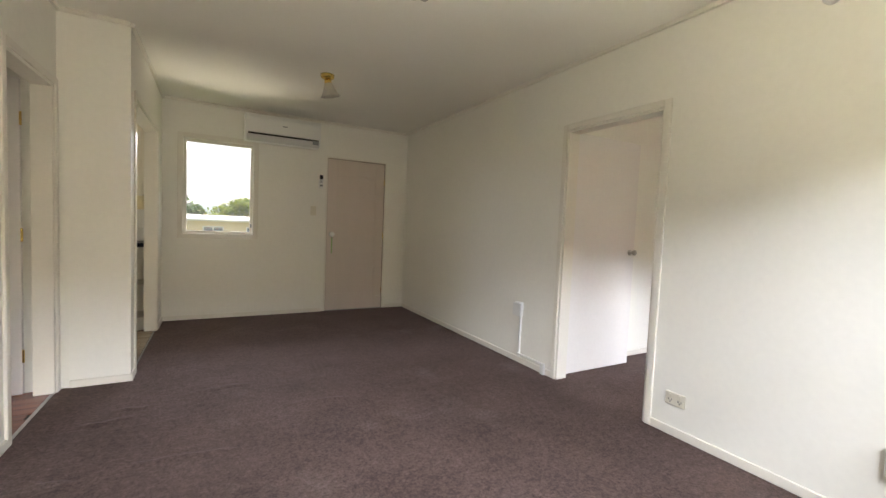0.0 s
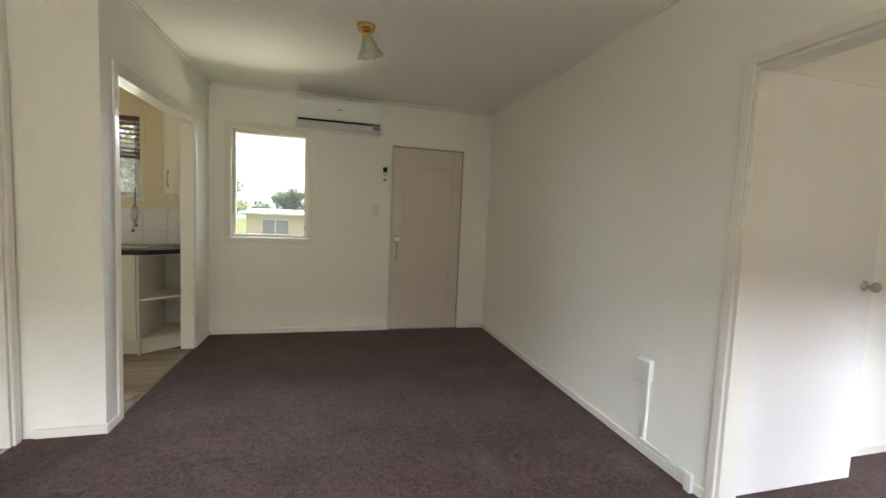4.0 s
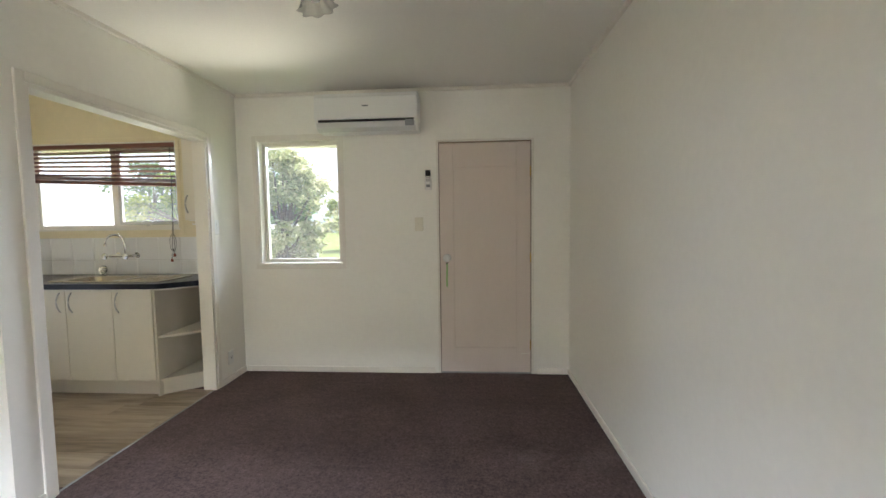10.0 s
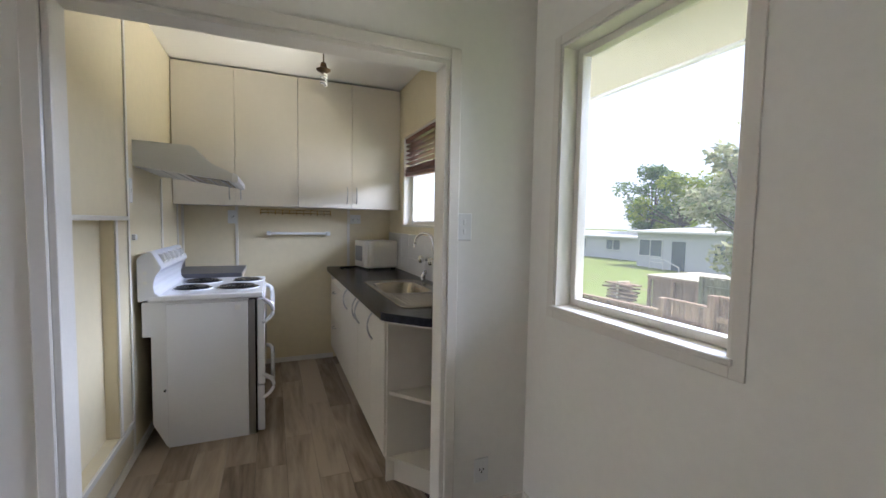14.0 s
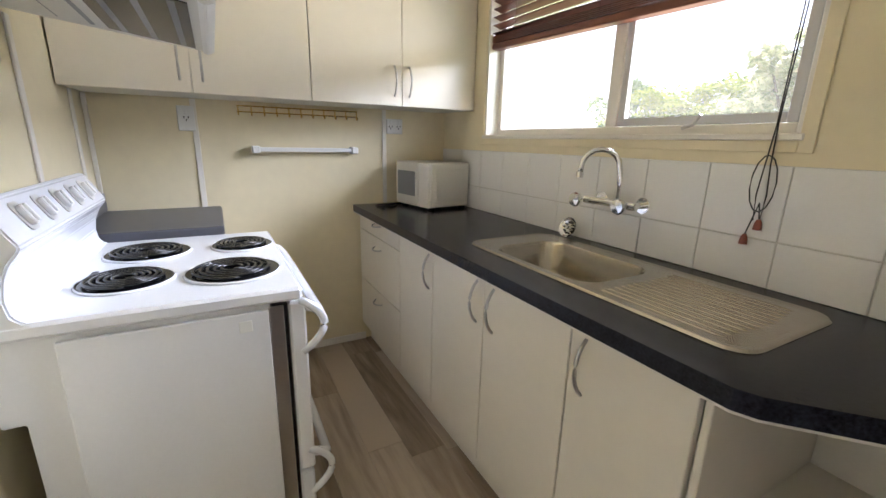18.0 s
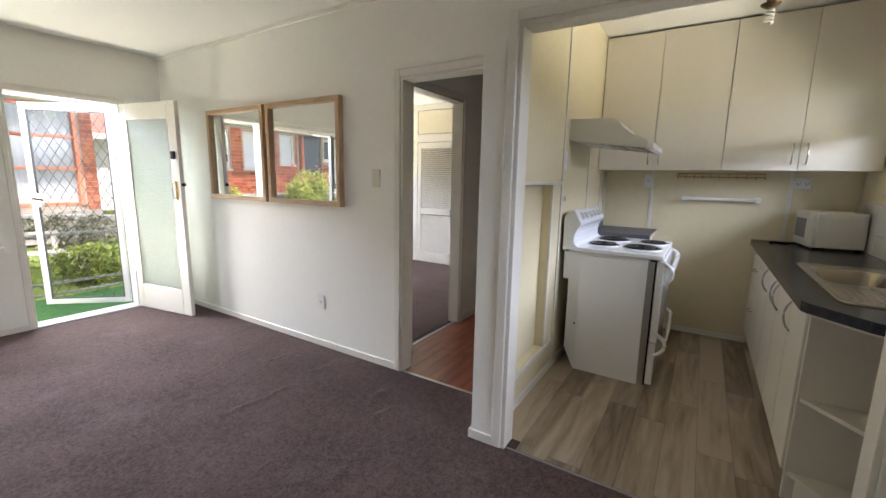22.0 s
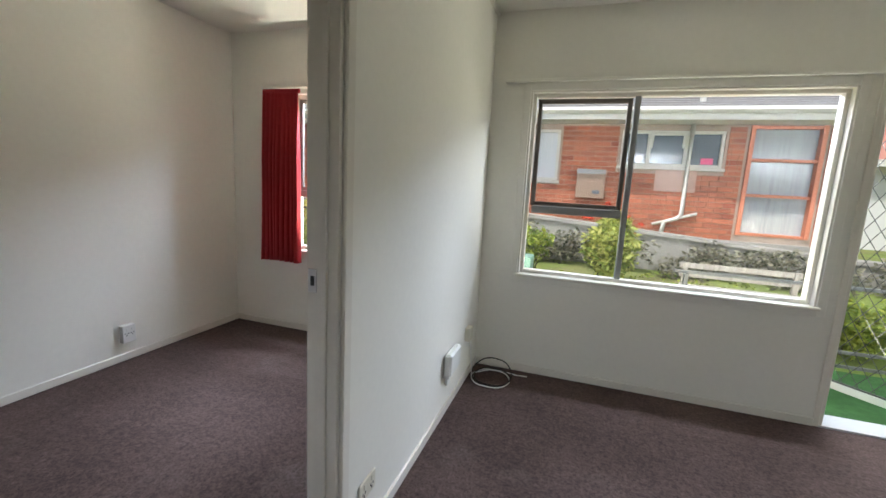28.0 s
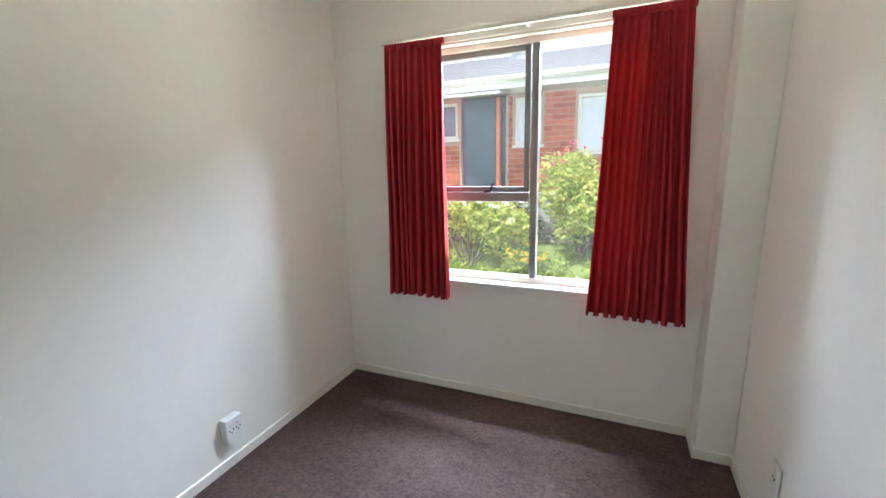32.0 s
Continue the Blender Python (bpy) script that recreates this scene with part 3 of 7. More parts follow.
FASCIA = mat("fascia_paint", (0.62, 0.60, 0.55), 0.5, var=0.04)
DIMG = mat("dim_window_glass", (0.10, 0.12, 0.14), 0.08, var=0.3, scale=1.0)
NET = mat("net_curtain", (0.62, 0.64, 0.68), 0.8, var=0.1, scale=6, stretch=(8, 1, 0.5))
WEATHB = mat("weatherboard_paint", (0.46, 0.46, 0.44), 0.6, var=0.05)
ORANGEP = mat("terracotta_paint", (0.55, 0.19, 0.10), 0.5, var=0.06)
REEDED = mat("reeded_glass", (0.32, 0.34, 0.36), 0.15, var=0.25, scale=2, stretch=(12, 1, 0.4))
STUCCO = mat("white_stucco", (0.66, 0.65, 0.62), 0.8, var=0.06, scale=3, bump=0.2)
# ground sheet: a terrace round the house that falls away to the north
t = bmesh.new()
def gz(x, y):
    s = max(0.0, min(1.0, (y - 6.4) / 3.0))
    g = -0.18 - 1.15 * s * s * (3 - 2 * s) - 0.004 * max(0, y - 12)
    if y < -1.5:
        g += 0.42 * min(1, (-1.5 - y) / 1.9)
    return g
gx = [-600, -120, -50] + [-30 + 1.5 * k for k in range(41)] + [50, 120, 600]
gy = [-600, -120, -40] + [-22 + 0.7 * k for k in range(80)] + [45, 70, 130, 600]
vs = [[t.verts.new((x, y, gz(x, y) + (0.03 * noise.noise((x * 0.7, y * 0.7, 0)) if abs(x) < 31 and abs(y) < 36 else 0))) for x in gx] for y in gy]
for j in range(len(gy) - 1):
    for i in range(len(gx) - 1):
        if not (gx[i] > -3.3 and gx[i + 1] < 5.7 and gy[j] > -0.1 and gy[j + 1] < 5.7):
            t.faces.new((vs[j][i], vs[j][i + 1], vs[j + 1][i + 1], vs[j + 1][i]))
tagged(part("ground", t, LAWN, None, "", True), "patchy green and dry lawn round the houses", "ground", "", "structure")
# eaves of this house; the back one hangs lower
EAVEP = mat("eave_paint", (0.56, 0.50, 0.38), 0.7, var=0.04, scale=2)
for nm, y0, y1, z in (("eave_south", -0.75, -0.12, H - 0.02), ("eave_north", N + 0.12, 6.40, 2.105)):
    tagged(box(nm, (-3.5, y0, z), (6.2, y1, z + 0.03), EAVEP, bev=0), "cream painted eave lining", "eave", "", "structure")
    f = y0 if y0 < 0 else y1 + 0.021
    tagged(box("fascia", (-3.5, f - 0.02, z - 0.012), (6.2, f + 0.02, H + 0.158), FASCIA), "cream painted fascia board", "fascia", "", "structure")
tagged(box("roof_deck", (-3.5, -0.77, H + 0.16), (6.2, N + 0.77, H + 0.2), TILER, bev=0), "grey roof", "roof", "", "structure")
# entry landing and railing
tagged(box("landing", (-0.5, -1.2, -0.2), (1.9, -0.121, -0.045), CONC), "concrete entry landing", "landing", "", "structure")
tagged(box("turf_mat", (-0.45, -1.15, -0.0445), (1.3, -0.165, -0.028), GREEN), "bright green artificial turf mat at the entry", "mat")
rl = thing("landing_railing", (0.6, -1.22, -0.05), "thin grey metal landing railing with square posts", "railing")
RAILM = mat("grey_rail_paint", (0.16, 0.165, 0.16), 0.5, 0.3, var=0.1)
GREYT = wood("grey_timber", (0.22, 0.20, 0.17, 1), (0.40, 0.37, 0.32, 1), 0.8, "Z", 10, 0.1)
for x in (-0.45, 0.21, 1.85):
    box("post", (x - 0.018, -1.238, -0.19), (x + 0.018, -1.202, 0.63), RAILM, rl)
for z, d in ((0.632, 0.016), (0.10, 0.011), (-0.02, 0.011)):
    box("rail", (-0.55, -1.22 - d, z), (1.95, -1.22 + d, z + 0.026), RAILM, rl)
bn = thing("garden_bench", (1.05, -2.2, 0), "weathered grey slatted garden seat among the plants", "bench")
for k in range(3):
    box("slat", (0.5, -2.35 + 0.1 * k, 0.30), (1.65, -2.28 + 0.1 * k, 0.325), GREYT, bn)
for k in range(2):
    box("back_slat", (0.5, -2.40, 0.40 + 0.1 * k), (1.65, -2.375, 0.46 + 0.1 * k), GREYT, bn)
for x in (0.55, 1.6):
    for y in (-2.38, -2.06):
        box("leg", (x - 0.025, y - 0.025, -0.1), (x + 0.025, y + 0.025, 0.30 if y > -2.2 else 0.56), GREYT, bn)
# leaves
def leaf_cloud(bm, centre, size, count, leaf, rnd, squash=1.0, hollow=0.35):
    """Many small folded leaves on and in an uneven lump."""
    c = Vector(centre)
    for _ in range(count):
        d = Vector((rnd.gauss(0, 1), rnd.gauss(0, 1), rnd.gauss(0, 1))).normalized()
        lump = 0.75 + 0.5 * noise.noise(d * 1.7 + c)
        r = (hollow + (1 - hollow) * rnd.random() ** 0.5) * lump
        p = c + Vector((d.x * size[0] * r, d.y * size[1] * r, d.z * size[2] * r * squash))
        q = Euler((rnd.uniform(-1, 1), rnd.uniform(-1, 1), rnd.uniform(0, 6.28))).to_matrix()
        s = leaf * rnd.uniform(0.6, 1.35)
        v = [bm.verts.new(p + q @ Vector(w) * s) for w in ((0, -1, 0), (0.45, -0.1, 0.12), (0, 1, 0.05), (-0.45, -0.1, 0.12))]
        bm.faces.new((v[0], v[1], v[2])), bm.faces.new((v[0], v[2], v[3]))
def branch(bm, p, q, r0, r1, n=6):
    add_cyl(bm, p, q, r0, r1, n)
def bush(name, at, size, count, leaf, material, label, seed, flower=None, fcount=0, category="shrub"):
    rnd = random.Random(seed)
    b = thing(name, at, label, category, "garden shrubs")
    t = B()
    for k in range(7):
        a = k * 0.9
        branch(t, Vector(at) - Vector((0, 0, 0.15)), Vector(at) + Vector((math.cos(a) * size[0] * 0.5, math.sin(a) * size[1] * 0.5, size[2] * rnd.uniform(0.9, 1.5))), 0.014, 0.005, 5)
    part("stems", t, BARK, b)
    t = B()
    for k in range(6):
        o = Vector((rnd.uniform(-0.5, 0.5) * size[0], rnd.uniform(-0.5, 0.5) * size[1], rnd.uniform(0.5, 1.45) * size[2]))
        leaf_cloud(t, Vector(at) + o, [0.6 * v for v in size], count // 6, leaf, rnd)
    tagged(part("leaves", t, material, b), kind="stuff")
    if flower:
        t = B()
        for k in range(fcount):
            d = Vector((rnd.uniform(-1, 1), rnd.uniform(-1, 1), rnd.uniform(0.3, 1))).normalized()
            p = Vector(at) + Vector((d.x * size[0], d.y * size[1], size[2] * (0.95 + d.z)))
            leaf_cloud(t, p, (0.035, 0.035, 0.03), 14, 0.022, rnd)
        tagged(part("flowers", t, flower, b), kind="stuff")
    return b
bush("rose_bush", (2.42, -2.45, 0.1), (0.42, 0.36, 0.55), 3200, 0.045, LEAFP, "sunlit rose bush with orange-red blooms below the front window", 5, REDF, 12)
bush("garden_shrub", (3.45, -2.0, 0.05), (0.6, 0.5, 0.5), 3400, 0.045, LEAFY, "yellow-green garden shrub in full sun", 6)
bush("garden_shrub", (2.95, -1.6, -0.1), (0.5, 0.35, 0.28), 1600, 0.04, LEAFD, "low dark green shrub below the window", 7)
bush("flowering_shrub", (4.45, -3.0, 0.3), (0.6, 0.5, 0.68), 4200, 0.045, LEAFP, "tall shrub with pink flower heads outside the bedroom window", 8, PINKF, 22)
bush("flowering_shrub", (5.75, -2.6, 0.15), (0.85, 0.55, 0.46), 4200, 0.04, LEAFP, "pale shrub with white flowers by the lawn", 9, WHITEF, 60)
bush("flowering_shrub", (5.0, -2.4, 0.0), (0.3, 0.3, 0.22), 900, 0.035, LEAFY, "small shrub with yellow flowers by the lawn", 10, YELF, 12)
bush("garden_shrub", (6.9, -3.1, 0.1), (0.9, 0.5, 0.55), 2800, 0.05, LEAFP, "pale garden shrub beside the path", 11)
bush("garden_shrub", (0.35, -1.9, -0.1), (0.45, 0.35, 0.34), 2200, 0.04, LEAFY, "sunlit shrub beyond the landing railing", 12)
bush("garden_shrub", (-0.5, -2.1, -0.1), (0.5, 0.4, 0.36), 2000, 0.04, LEAFY, "sunlit shrub beyond the landing railing", 13)
bush("flowering_shrub", (2.75, -1.15, -0.12), (0.4, 0.3, 0.26), 1700, 0.035, LEAFP, "low pale shrub with yellow flowers under the front window", 14, YELF, 18)
bush("flowering_shrub", (4.2, -1.4, -0.12), (0.5, 0.35, 0.24), 1700, 0.035, LEAFY, "low shrub with white flowers under the bedroom window", 15, WHITEF, 20)
# retaining wall with a cap, and ivy spread over it
rw = thing("retaining_wall", (1.5, -3.65, 0), "low concrete garden wall with a pale cap rail", "garden wall")
part("wall", add_prism(B(), [(-6.0, 0.0), (8.0, 0.0), (8.0, 0.86), (3.6, 0.86), (-0.5, 0.56), (-6.0, 0.40)], "y", -3.85, -3.65), CONC, rw)
part("cap", add_prism(B(), [(-6.0, 0.402), (-0.5, 0.562), (3.6, 0.862), (8.0, 0.862), (8.0, 0.91), (3.6, 0.91), (-0.5, 0.61), (-6.0, 0.45)], "y", -3.9, -3.6), CONC, rw)
rnd = random.Random(21)
t = B()
for k in range(210):
    x = rnd.uniform(-3.5, 8.0)
    leaf_cloud(t, (x, -3.5 + rnd.uniform(-0.06, 0.28), rnd.uniform(0.12, 0.62) + 0.06 * max(0, min(x, 5.0)) / 1.5), (0.3, 0.12, 0.16), 62, 0.038, rnd)
tagged(part("ivy", t, LEAFI), "dense pale ivy hanging over the garden wall", "ivy", "", "stuff")
t = B()
for k in range(190):
    leaf_cloud(t, (rnd.uniform(-2.5, 7.5), rnd.uniform(-3.4, -1.5), rnd.uniform(0.02, 0.2)), (0.3, 0.25, 0.14), 46, 0.035, rnd)
tagged(part("ground_cover", t, LEAFY), "low sunlit groundcover plants in the garden bed", "plants", "", "stuff")
pg = thing("planter_box", (3.35, -1.35, 0), "pale green planter trough by the window", "planter")
box("trough", (3.2, -1.5, -0.2), (3.75, -1.25, 0.62), mat("green_plastic", (0.25, 0.42, 0.34), 0.5), pg, bev=0.01)
# brick house opposite
BY, BZ = -5.0, 0.62
bh = thing("brick_house", (2.5, -7.5, 0), "red brick single-storey house with a grey tiled roof across the garden", "house")
HOLES = [(3.24, 3.92, 1.46, 2.36), (0.68, 2.22, 1.77, 2.36), (-0.62, 0.36, 0.72, 2.45), (4.28, 4.75, 1.48, 2.36), (5.32, 5.76, 1.62, 2.38), (5.92, 6.74, 0.9, 2.45), (6.80, 7.14, 1.77, 2.38), (7.24, 7.94, 1.77, 2.38)]
def hole_at(x0, x1, z0, z1):
    return any(x1 > h[0] and x0 < h[1] and z1 > h[2] and z0 < h[3] for h in HOLES)
bw_ = wall("tmp_wall", "y", BY - 0.012, BY - 0.15, -0.85, 11.0, 0.2, 2.55, HOLES, MORTAR, "")
bw_.name = "wall"
bw_.parent, bw_.matrix_parent_inverse = bh, bh.matrix_basis.inverted()
for key in ("kind", "category", "label"):
    if key in bw_:
        del bw_[key]
box("wall", (-0.85, -9.5, 0.2), (-0.70, BY - 0.151, 2.55), MORTAR, bh, bev=0)
part("foundation", add_box(B(), (-0.87, BY - 0.14, -0.2), (11.0, BY + 0.02, BZ), 0.005), CONC, bh)
box("core", (-0.55, -9.5, 0.3), (11.0, BY - 0.6, 2.5), DIMG, bh, bev=0)
part("soffit", add_box(B(), (-1.3, BY - 0.1, 2.46), (11.5, BY + 0.6, 2.49)), FASCIA, bh)
part("fascia", add_box(B(), (-1.35, BY + 0.58, 2.44), (11.5, BY + 0.61, 2.62), 0.003), FASCIA, bh)
part("gutter", add_prism(B(), [(BY + 0.61, 2.62), (BY + 0.70, 2.62), (BY + 0.71, 2.57), (BY + 0.66, 2.53), (BY + 0.61, 2.53)], "x", -1.4, 11.5), FASCIA, bh)
part("roof", add_prism(B(), [(BY + 0.66, 2.60), (BY - 3.0, 3.72), (BY - 6.5, 2.55), (BY - 6.5, 2.5), (BY - 3.0, 3.64), (BY + 0.66, 2.55)], "x", -1.45, 11.6), TILER, bh)
t = B()
for k in range(13):
    y = BY + 0.62 - 0.28 * k
    z = 2.615 + (BY + 0.66 - y) * 0.306
    add_prism(t, [(y + 0.03, z - 0.0), (y - 0.28, z + 0.088), (y - 0.28, z + 0.105), (y + 0.03, z + 0.028)], "x", -1.45, 11.6)
tagged(part("tile_courses", t, TILER, bh), kind="stuff")
part("vent_pipe", add_cyl(B(), (1.15, BY + 0.3, 2.6), (1.15, BY + 0.3, 3.1), 0.045), FASCIA, bh)
dsh = part("satellite_dish", add_lathe(B(), (6.05, -6.6, 3.35), [(0.0, -0.05), (0.12, -0.035), (0.22, 0.02), (0.215, 0.02), (0.11, -0.03), (0, -0.045)], 20, Matrix.Rotation(radians(-70), 4, "X")), GREYP, bh)
def far_window(x0, x1, z0, z1, mull, curtain, y=BY - 0.05):
    w = part("window", add_box(B(), (x0, y - 0.06, z0), (x1, y - 0.03, z1)), NET if curtain else DIMG, bh)
    f = 0.05
    for a, b in (((x0, z0), (x0 + f, z1)), ((x1 - f, z0), (x1, z1)), ((x0 + f, z0), (x1 - f, z0 + f)), ((x0 + f, z1 - f), (x1 - f, z1))):
        box("frame", (a[0], y - 0.03, a[1]), (b[0], y + 0.02, b[1]), FASCIA, w)
    for m in mull:
        box("mullion", (m - 0.03, y - 0.03, z0 + f), (m + 0.03, y + 0.015, z1 - f), FASCIA, w)
    box("sill", (x0 - 0.04, y - 0.03, z0 - 0.05), (x1 + 0.04, y + 0.08, z0 - 0.005), FASCIA, w)
    return w
far_window(3.24, 3.92, 1.46, 2.36, [3.72], True)
w = far_window(0.68, 2.22, 1.77, 2.36, [1.78, 1.22], False)
part("open_sash", merge(B(), add_box(add_box(add_box(add_box(B(), (-0.26, -0.015, -0.5), (-0.22, 0.015, 0)), (0.22, -0.015, -0.5), (0.26, 0.015, 0)), (-0.22, -0.015, -0.5), (0.22, 0.015, -0.46)), (-0.22, -0.015, -0.04), (0.22, 0.015, 0)), Matrix.Translation((1.5, BY, 2.32)) @ Matrix.Rotation(radians(-22), 4, "X")), FASCIA, w)
box("curtain", (0.73, BY - 0.085, 1.82), (1.19, BY - 0.081, 2.31), NET, w), box("pink_towel", (0.80, BY - 0.08, 1.83), (0.98, BY - 0.076, 1.93), mat("pink_cloth", (0.7, 0.12, 0.25), 0.8), w)
far_window(4.28, 4.75, 1.48, 2.36, [], True), far_window(5.32, 5.76, 1.62, 2.38, [], True), far_window(6.80, 7.14, 1.77, 2.38, [], False), far_window(7.24, 7.94, 1.77, 2.38, [7.6], False)
part("downpipe", add_cyl(B(), (7.19, BY + 0.05, 0.6), (7.19, BY + 0.05, 2.46), 0.035), FASCIA, bh)
def porch(x0, x1, z0, z1, post, glass, canopy):
    p = part("porch", add_box(B(), (x0, BY - 0.12, z0), (x1, BY - 0.09, z1)), glass, bh)
    for x in ((x0 + 0.1,) if canopy else (x0, x1 - 0.06)):
        box("post", (x, BY - 0.09, z0), (x + 0.06, BY + 0.03, z1), post, p)
    for z in () if canopy else (z0, z0 + (z1 - z0) * 0.36, z0 + (z1 - z0) * 0.68, z1 - 0.05):
        box("rail", (x0 + 0.06, BY - 0.09, z), (x1 - 0.06, BY + 0.0, z + 0.045), post, p)
    if canopy:
        part("canopy", add_prism(B(), [(BY - 0.1, z1 + 0.06), (BY + 0.75, z1 - 0.06), (BY + 0.75, z1 - 0.02), (BY - 0.1, z1 + 0.10)], "x", x0 - 0.1, x1 + 0.1), FASCIA, p)
porch(-0.62, 0.36, 0.72, 2.45, ORANGEP, REEDED, False)
porch(5.92, 6.74, 0.9, 2.42, ORANGEP, DIMG, True)
mb = part("meter_box", add_box(B(), (2.42, BY, 1.18), (2.90, BY + 0.12, 1.68), 0.006), mat("brown_meter_box", (0.24, 0.16, 0.11), 0.6), bh)
box("meter_window", (2.5, BY + 0.12, 1.26), (2.62, BY + 0.123, 1.32), DIMG, mb), box("meter_top", (2.42, BY + 0.12, 1.6), (2.9, BY + 0.124, 1.68), ALU, mb)
part("painted_patch", add_box(B(), (1.02, BY + 0.002, 1.36), (1.64, BY + 0.006, 1.72)), mat("pale_patch", (0.52, 0.36, 0.30), 0.8, var=0.2, scale=6), bh)
dp = part("downpipe", add_tube(B(), [(1.18, BY + 0.06, 2.5), (1.18, BY + 0.06, 1.0), (1.24, BY + 0.06, 0.92), (1.42, BY + 0.06, 0.86), (1.46, BY + 0.06, 0.6)], 0.035), FASCIA, bh, smooth=True)
part("waste_pipe", add_tube(B(), [(0.95, BY + 0.05, 1.02), (1.25, BY + 0.05, 0.92), (1.6, BY + 0.05, 0.80)], 0.025), FASCIA, bh, smooth=True)
near = []
row, z = 0, BZ + 0.005
quads_v, quads_f = [], []
def brick_box(v, f, x0, x1, y0, y1, z0, z1):
    b = len(v)
    v += [(x0, y0, z0), (x1, y0, z0), (x1, y1, z0), (x0, y1, z0), (x0, y0, z1), (x1, y0, z1), (x1, y1, z1), (x0, y1, z1)]
    f += [(b, b + 1, b + 5, b + 4), (b + 1, b + 2, b + 6, b + 5), (b + 2, b + 3, b + 7, b + 6), (b + 3, b, b + 4, b + 7), (b + 4, b + 5, b + 6, b + 7)]
made = 0
todo = []
while z + 0.076 < 2.46:
    x = -0.848 + (0.12 if row % 2 else 0.0) - 0.24
    while x < 11.0:
        a, b = max(x, -0.848), min(x + 0.23, 10.99)
        for h in HOLES:
            if z + 0.076 > h[2] - 0.055 and z < h[3] and b > h[0] - 0.045 and a < h[1] + 0.045:
                if a < h[0] - 0.045:
                    b = h[0] - 0.045
                elif b > h[1] + 0.045:
                    a = h[1] + 0.045
                else:
                    a = b
        if b - a > 0.03:
            todo.append((a, b, z))
        x += 0.24
    z += 0.086
    row += 1
wall_ob = bw_
for a, b, z in todo:
    whole = abs(b - a - 0.23) < 1e-4
    if whole and 0.3 < a < 3.6 and z > 0.7 and made < 300:
        made += 1
        near.append((a, b, z))
    else:
        brick_box(quads_v, quads_f, a, b, BY - 0.02, BY + 0.004 * (0.5 + 0.5 * math.sin(a * 37 + z * 91)), z, z + 0.076)
z = BZ + 0.005
row = 0
while z + 0.076 < 2.46:
    y = BY - 0.1 - (0.12 if row % 2 else 0.0)
    while y > -9.4:
        brick_box(quads_v, quads_f, -0.87, -0.84, y - 0.23, y, z, z + 0.076)
        y -= 0.24
    z += 0.086
    row += 1
me = bpy.data.meshes.new("brickwork")
me.from_pydata(quads_v, [], quads_f)
me.materials.append(BRICKI)
ob = new("brickwork", me)
ob.parent, ob.matrix_parent_inverse = bh, bh.matrix_basis.inverted()
tagged(ob, kind="stuff")
NEAR_BRICKS = near
# pale house and red roof beyond the entry
nh = thing("stucco_house", (-4.5, -12, 0), "white stucco house with a red roof beyond the garden", "house")
box("wall", (-9.0, -14.0, 0.0), (-1.2, -9.8, 2.35), STUCCO, nh, bev=0)
part("roof", add_prism(B(), [(-14.4, 2.3), (-11.9, 3.5), (-9.4, 2.35), (-9.4, 2.3), (-11.9, 3.42), (-14.4, 2.25)], "x", -9.4, -0.9), mat("red_roof_tile", (0.38, 0.16, 0.11), 0.7, var=0.15, scale=8), nh)
box("fascia", (-9.4, -9.42, 2.2), (-0.9, -9.38, 2.36), FASCIA, nh)
# north side: paling fences, neighbour houses, trees and hills
FENCEG = wood("grey_paling", (0.11, 0.115, 0.065, 1), (0.25, 0.25, 0.15, 1), 0.8, "Z", 10, 0.15)
def fence(p, q, h, label, step=0.105, timber=FENCE):
    p, q = Vector(p), Vector(q)
    d = (q - p)
    L = d.length
    u = d.normalized()
    n = Vector((-u.y, u.x, 0))
    f = thing("paling_fence", p, label, "fence", "paling fences")
    rot = Matrix.Rotation(math.atan2(u.y, u.x), 4, "Z")
    k, s = 0, 0.0
    while s < L:
        piece_m = Matrix.Translation(p + u * (s + 0.05)) @ rot
        part("paling", merge(B(), add_box(B(), (-0.047, -0.009, 0.02), (0.047, 0.009, h + 0.012 * math.sin(k * 2.3))), piece_m), timber, f)
        s += step
        k += 1
    for z in (0.25, h - 0.25):
        part("rail", merge(B(), add_box(B(), (0, 0.0, -0.035), (L, 0.06, 0.035)), Matrix.Translation(p - n * 0.075 + Vector((0, 0, z))) @ rot), timber, f)
    part("cap", merge(B(), add_box(B(), (0, -0.04, 0), (L, 0.045, 0.03)), Matrix.Translation(p + Vector((0, 0, h + 0.012))) @ rot), timber, f)
    s = 0.0
    while s <= L + 0.01:
        part("post", merge(B(), add_box(B(), (-0.05, -0.05, -0.1), (0.05, 0.05, h + 0.05), 0.005), Matrix.Translation(p + u * s - n * 0.07) @ rot), timber, f)
        s += L / max(1, round(L / 2.3))
    return f
fence((-6.5, 9.5, -1.35), (-2.15, 9.9, -1.35), 1.39, "weathered brown timber paling fence behind the back window")
fence((-2.1, 9.9, -1.32), (-1.38, 9.86, -1.32), 1.55, "stepped panel of the weathered timber paling fence")
fence((-1.34, 9.86, -1.3), (4.6, 9.7, -1.3), 1.69, "higher length of the weathered timber paling fence")
fence((-5.9, 16.1, -1.4), (-0.5, 16.6, -1.4), 1.26, "older grey-green timber paling fence beyond the lawn", 0.1, FENCEG)
TANB = mat("tan_board_paint", (0.58, 0.46, 0.27), 0.6, var=0.06)
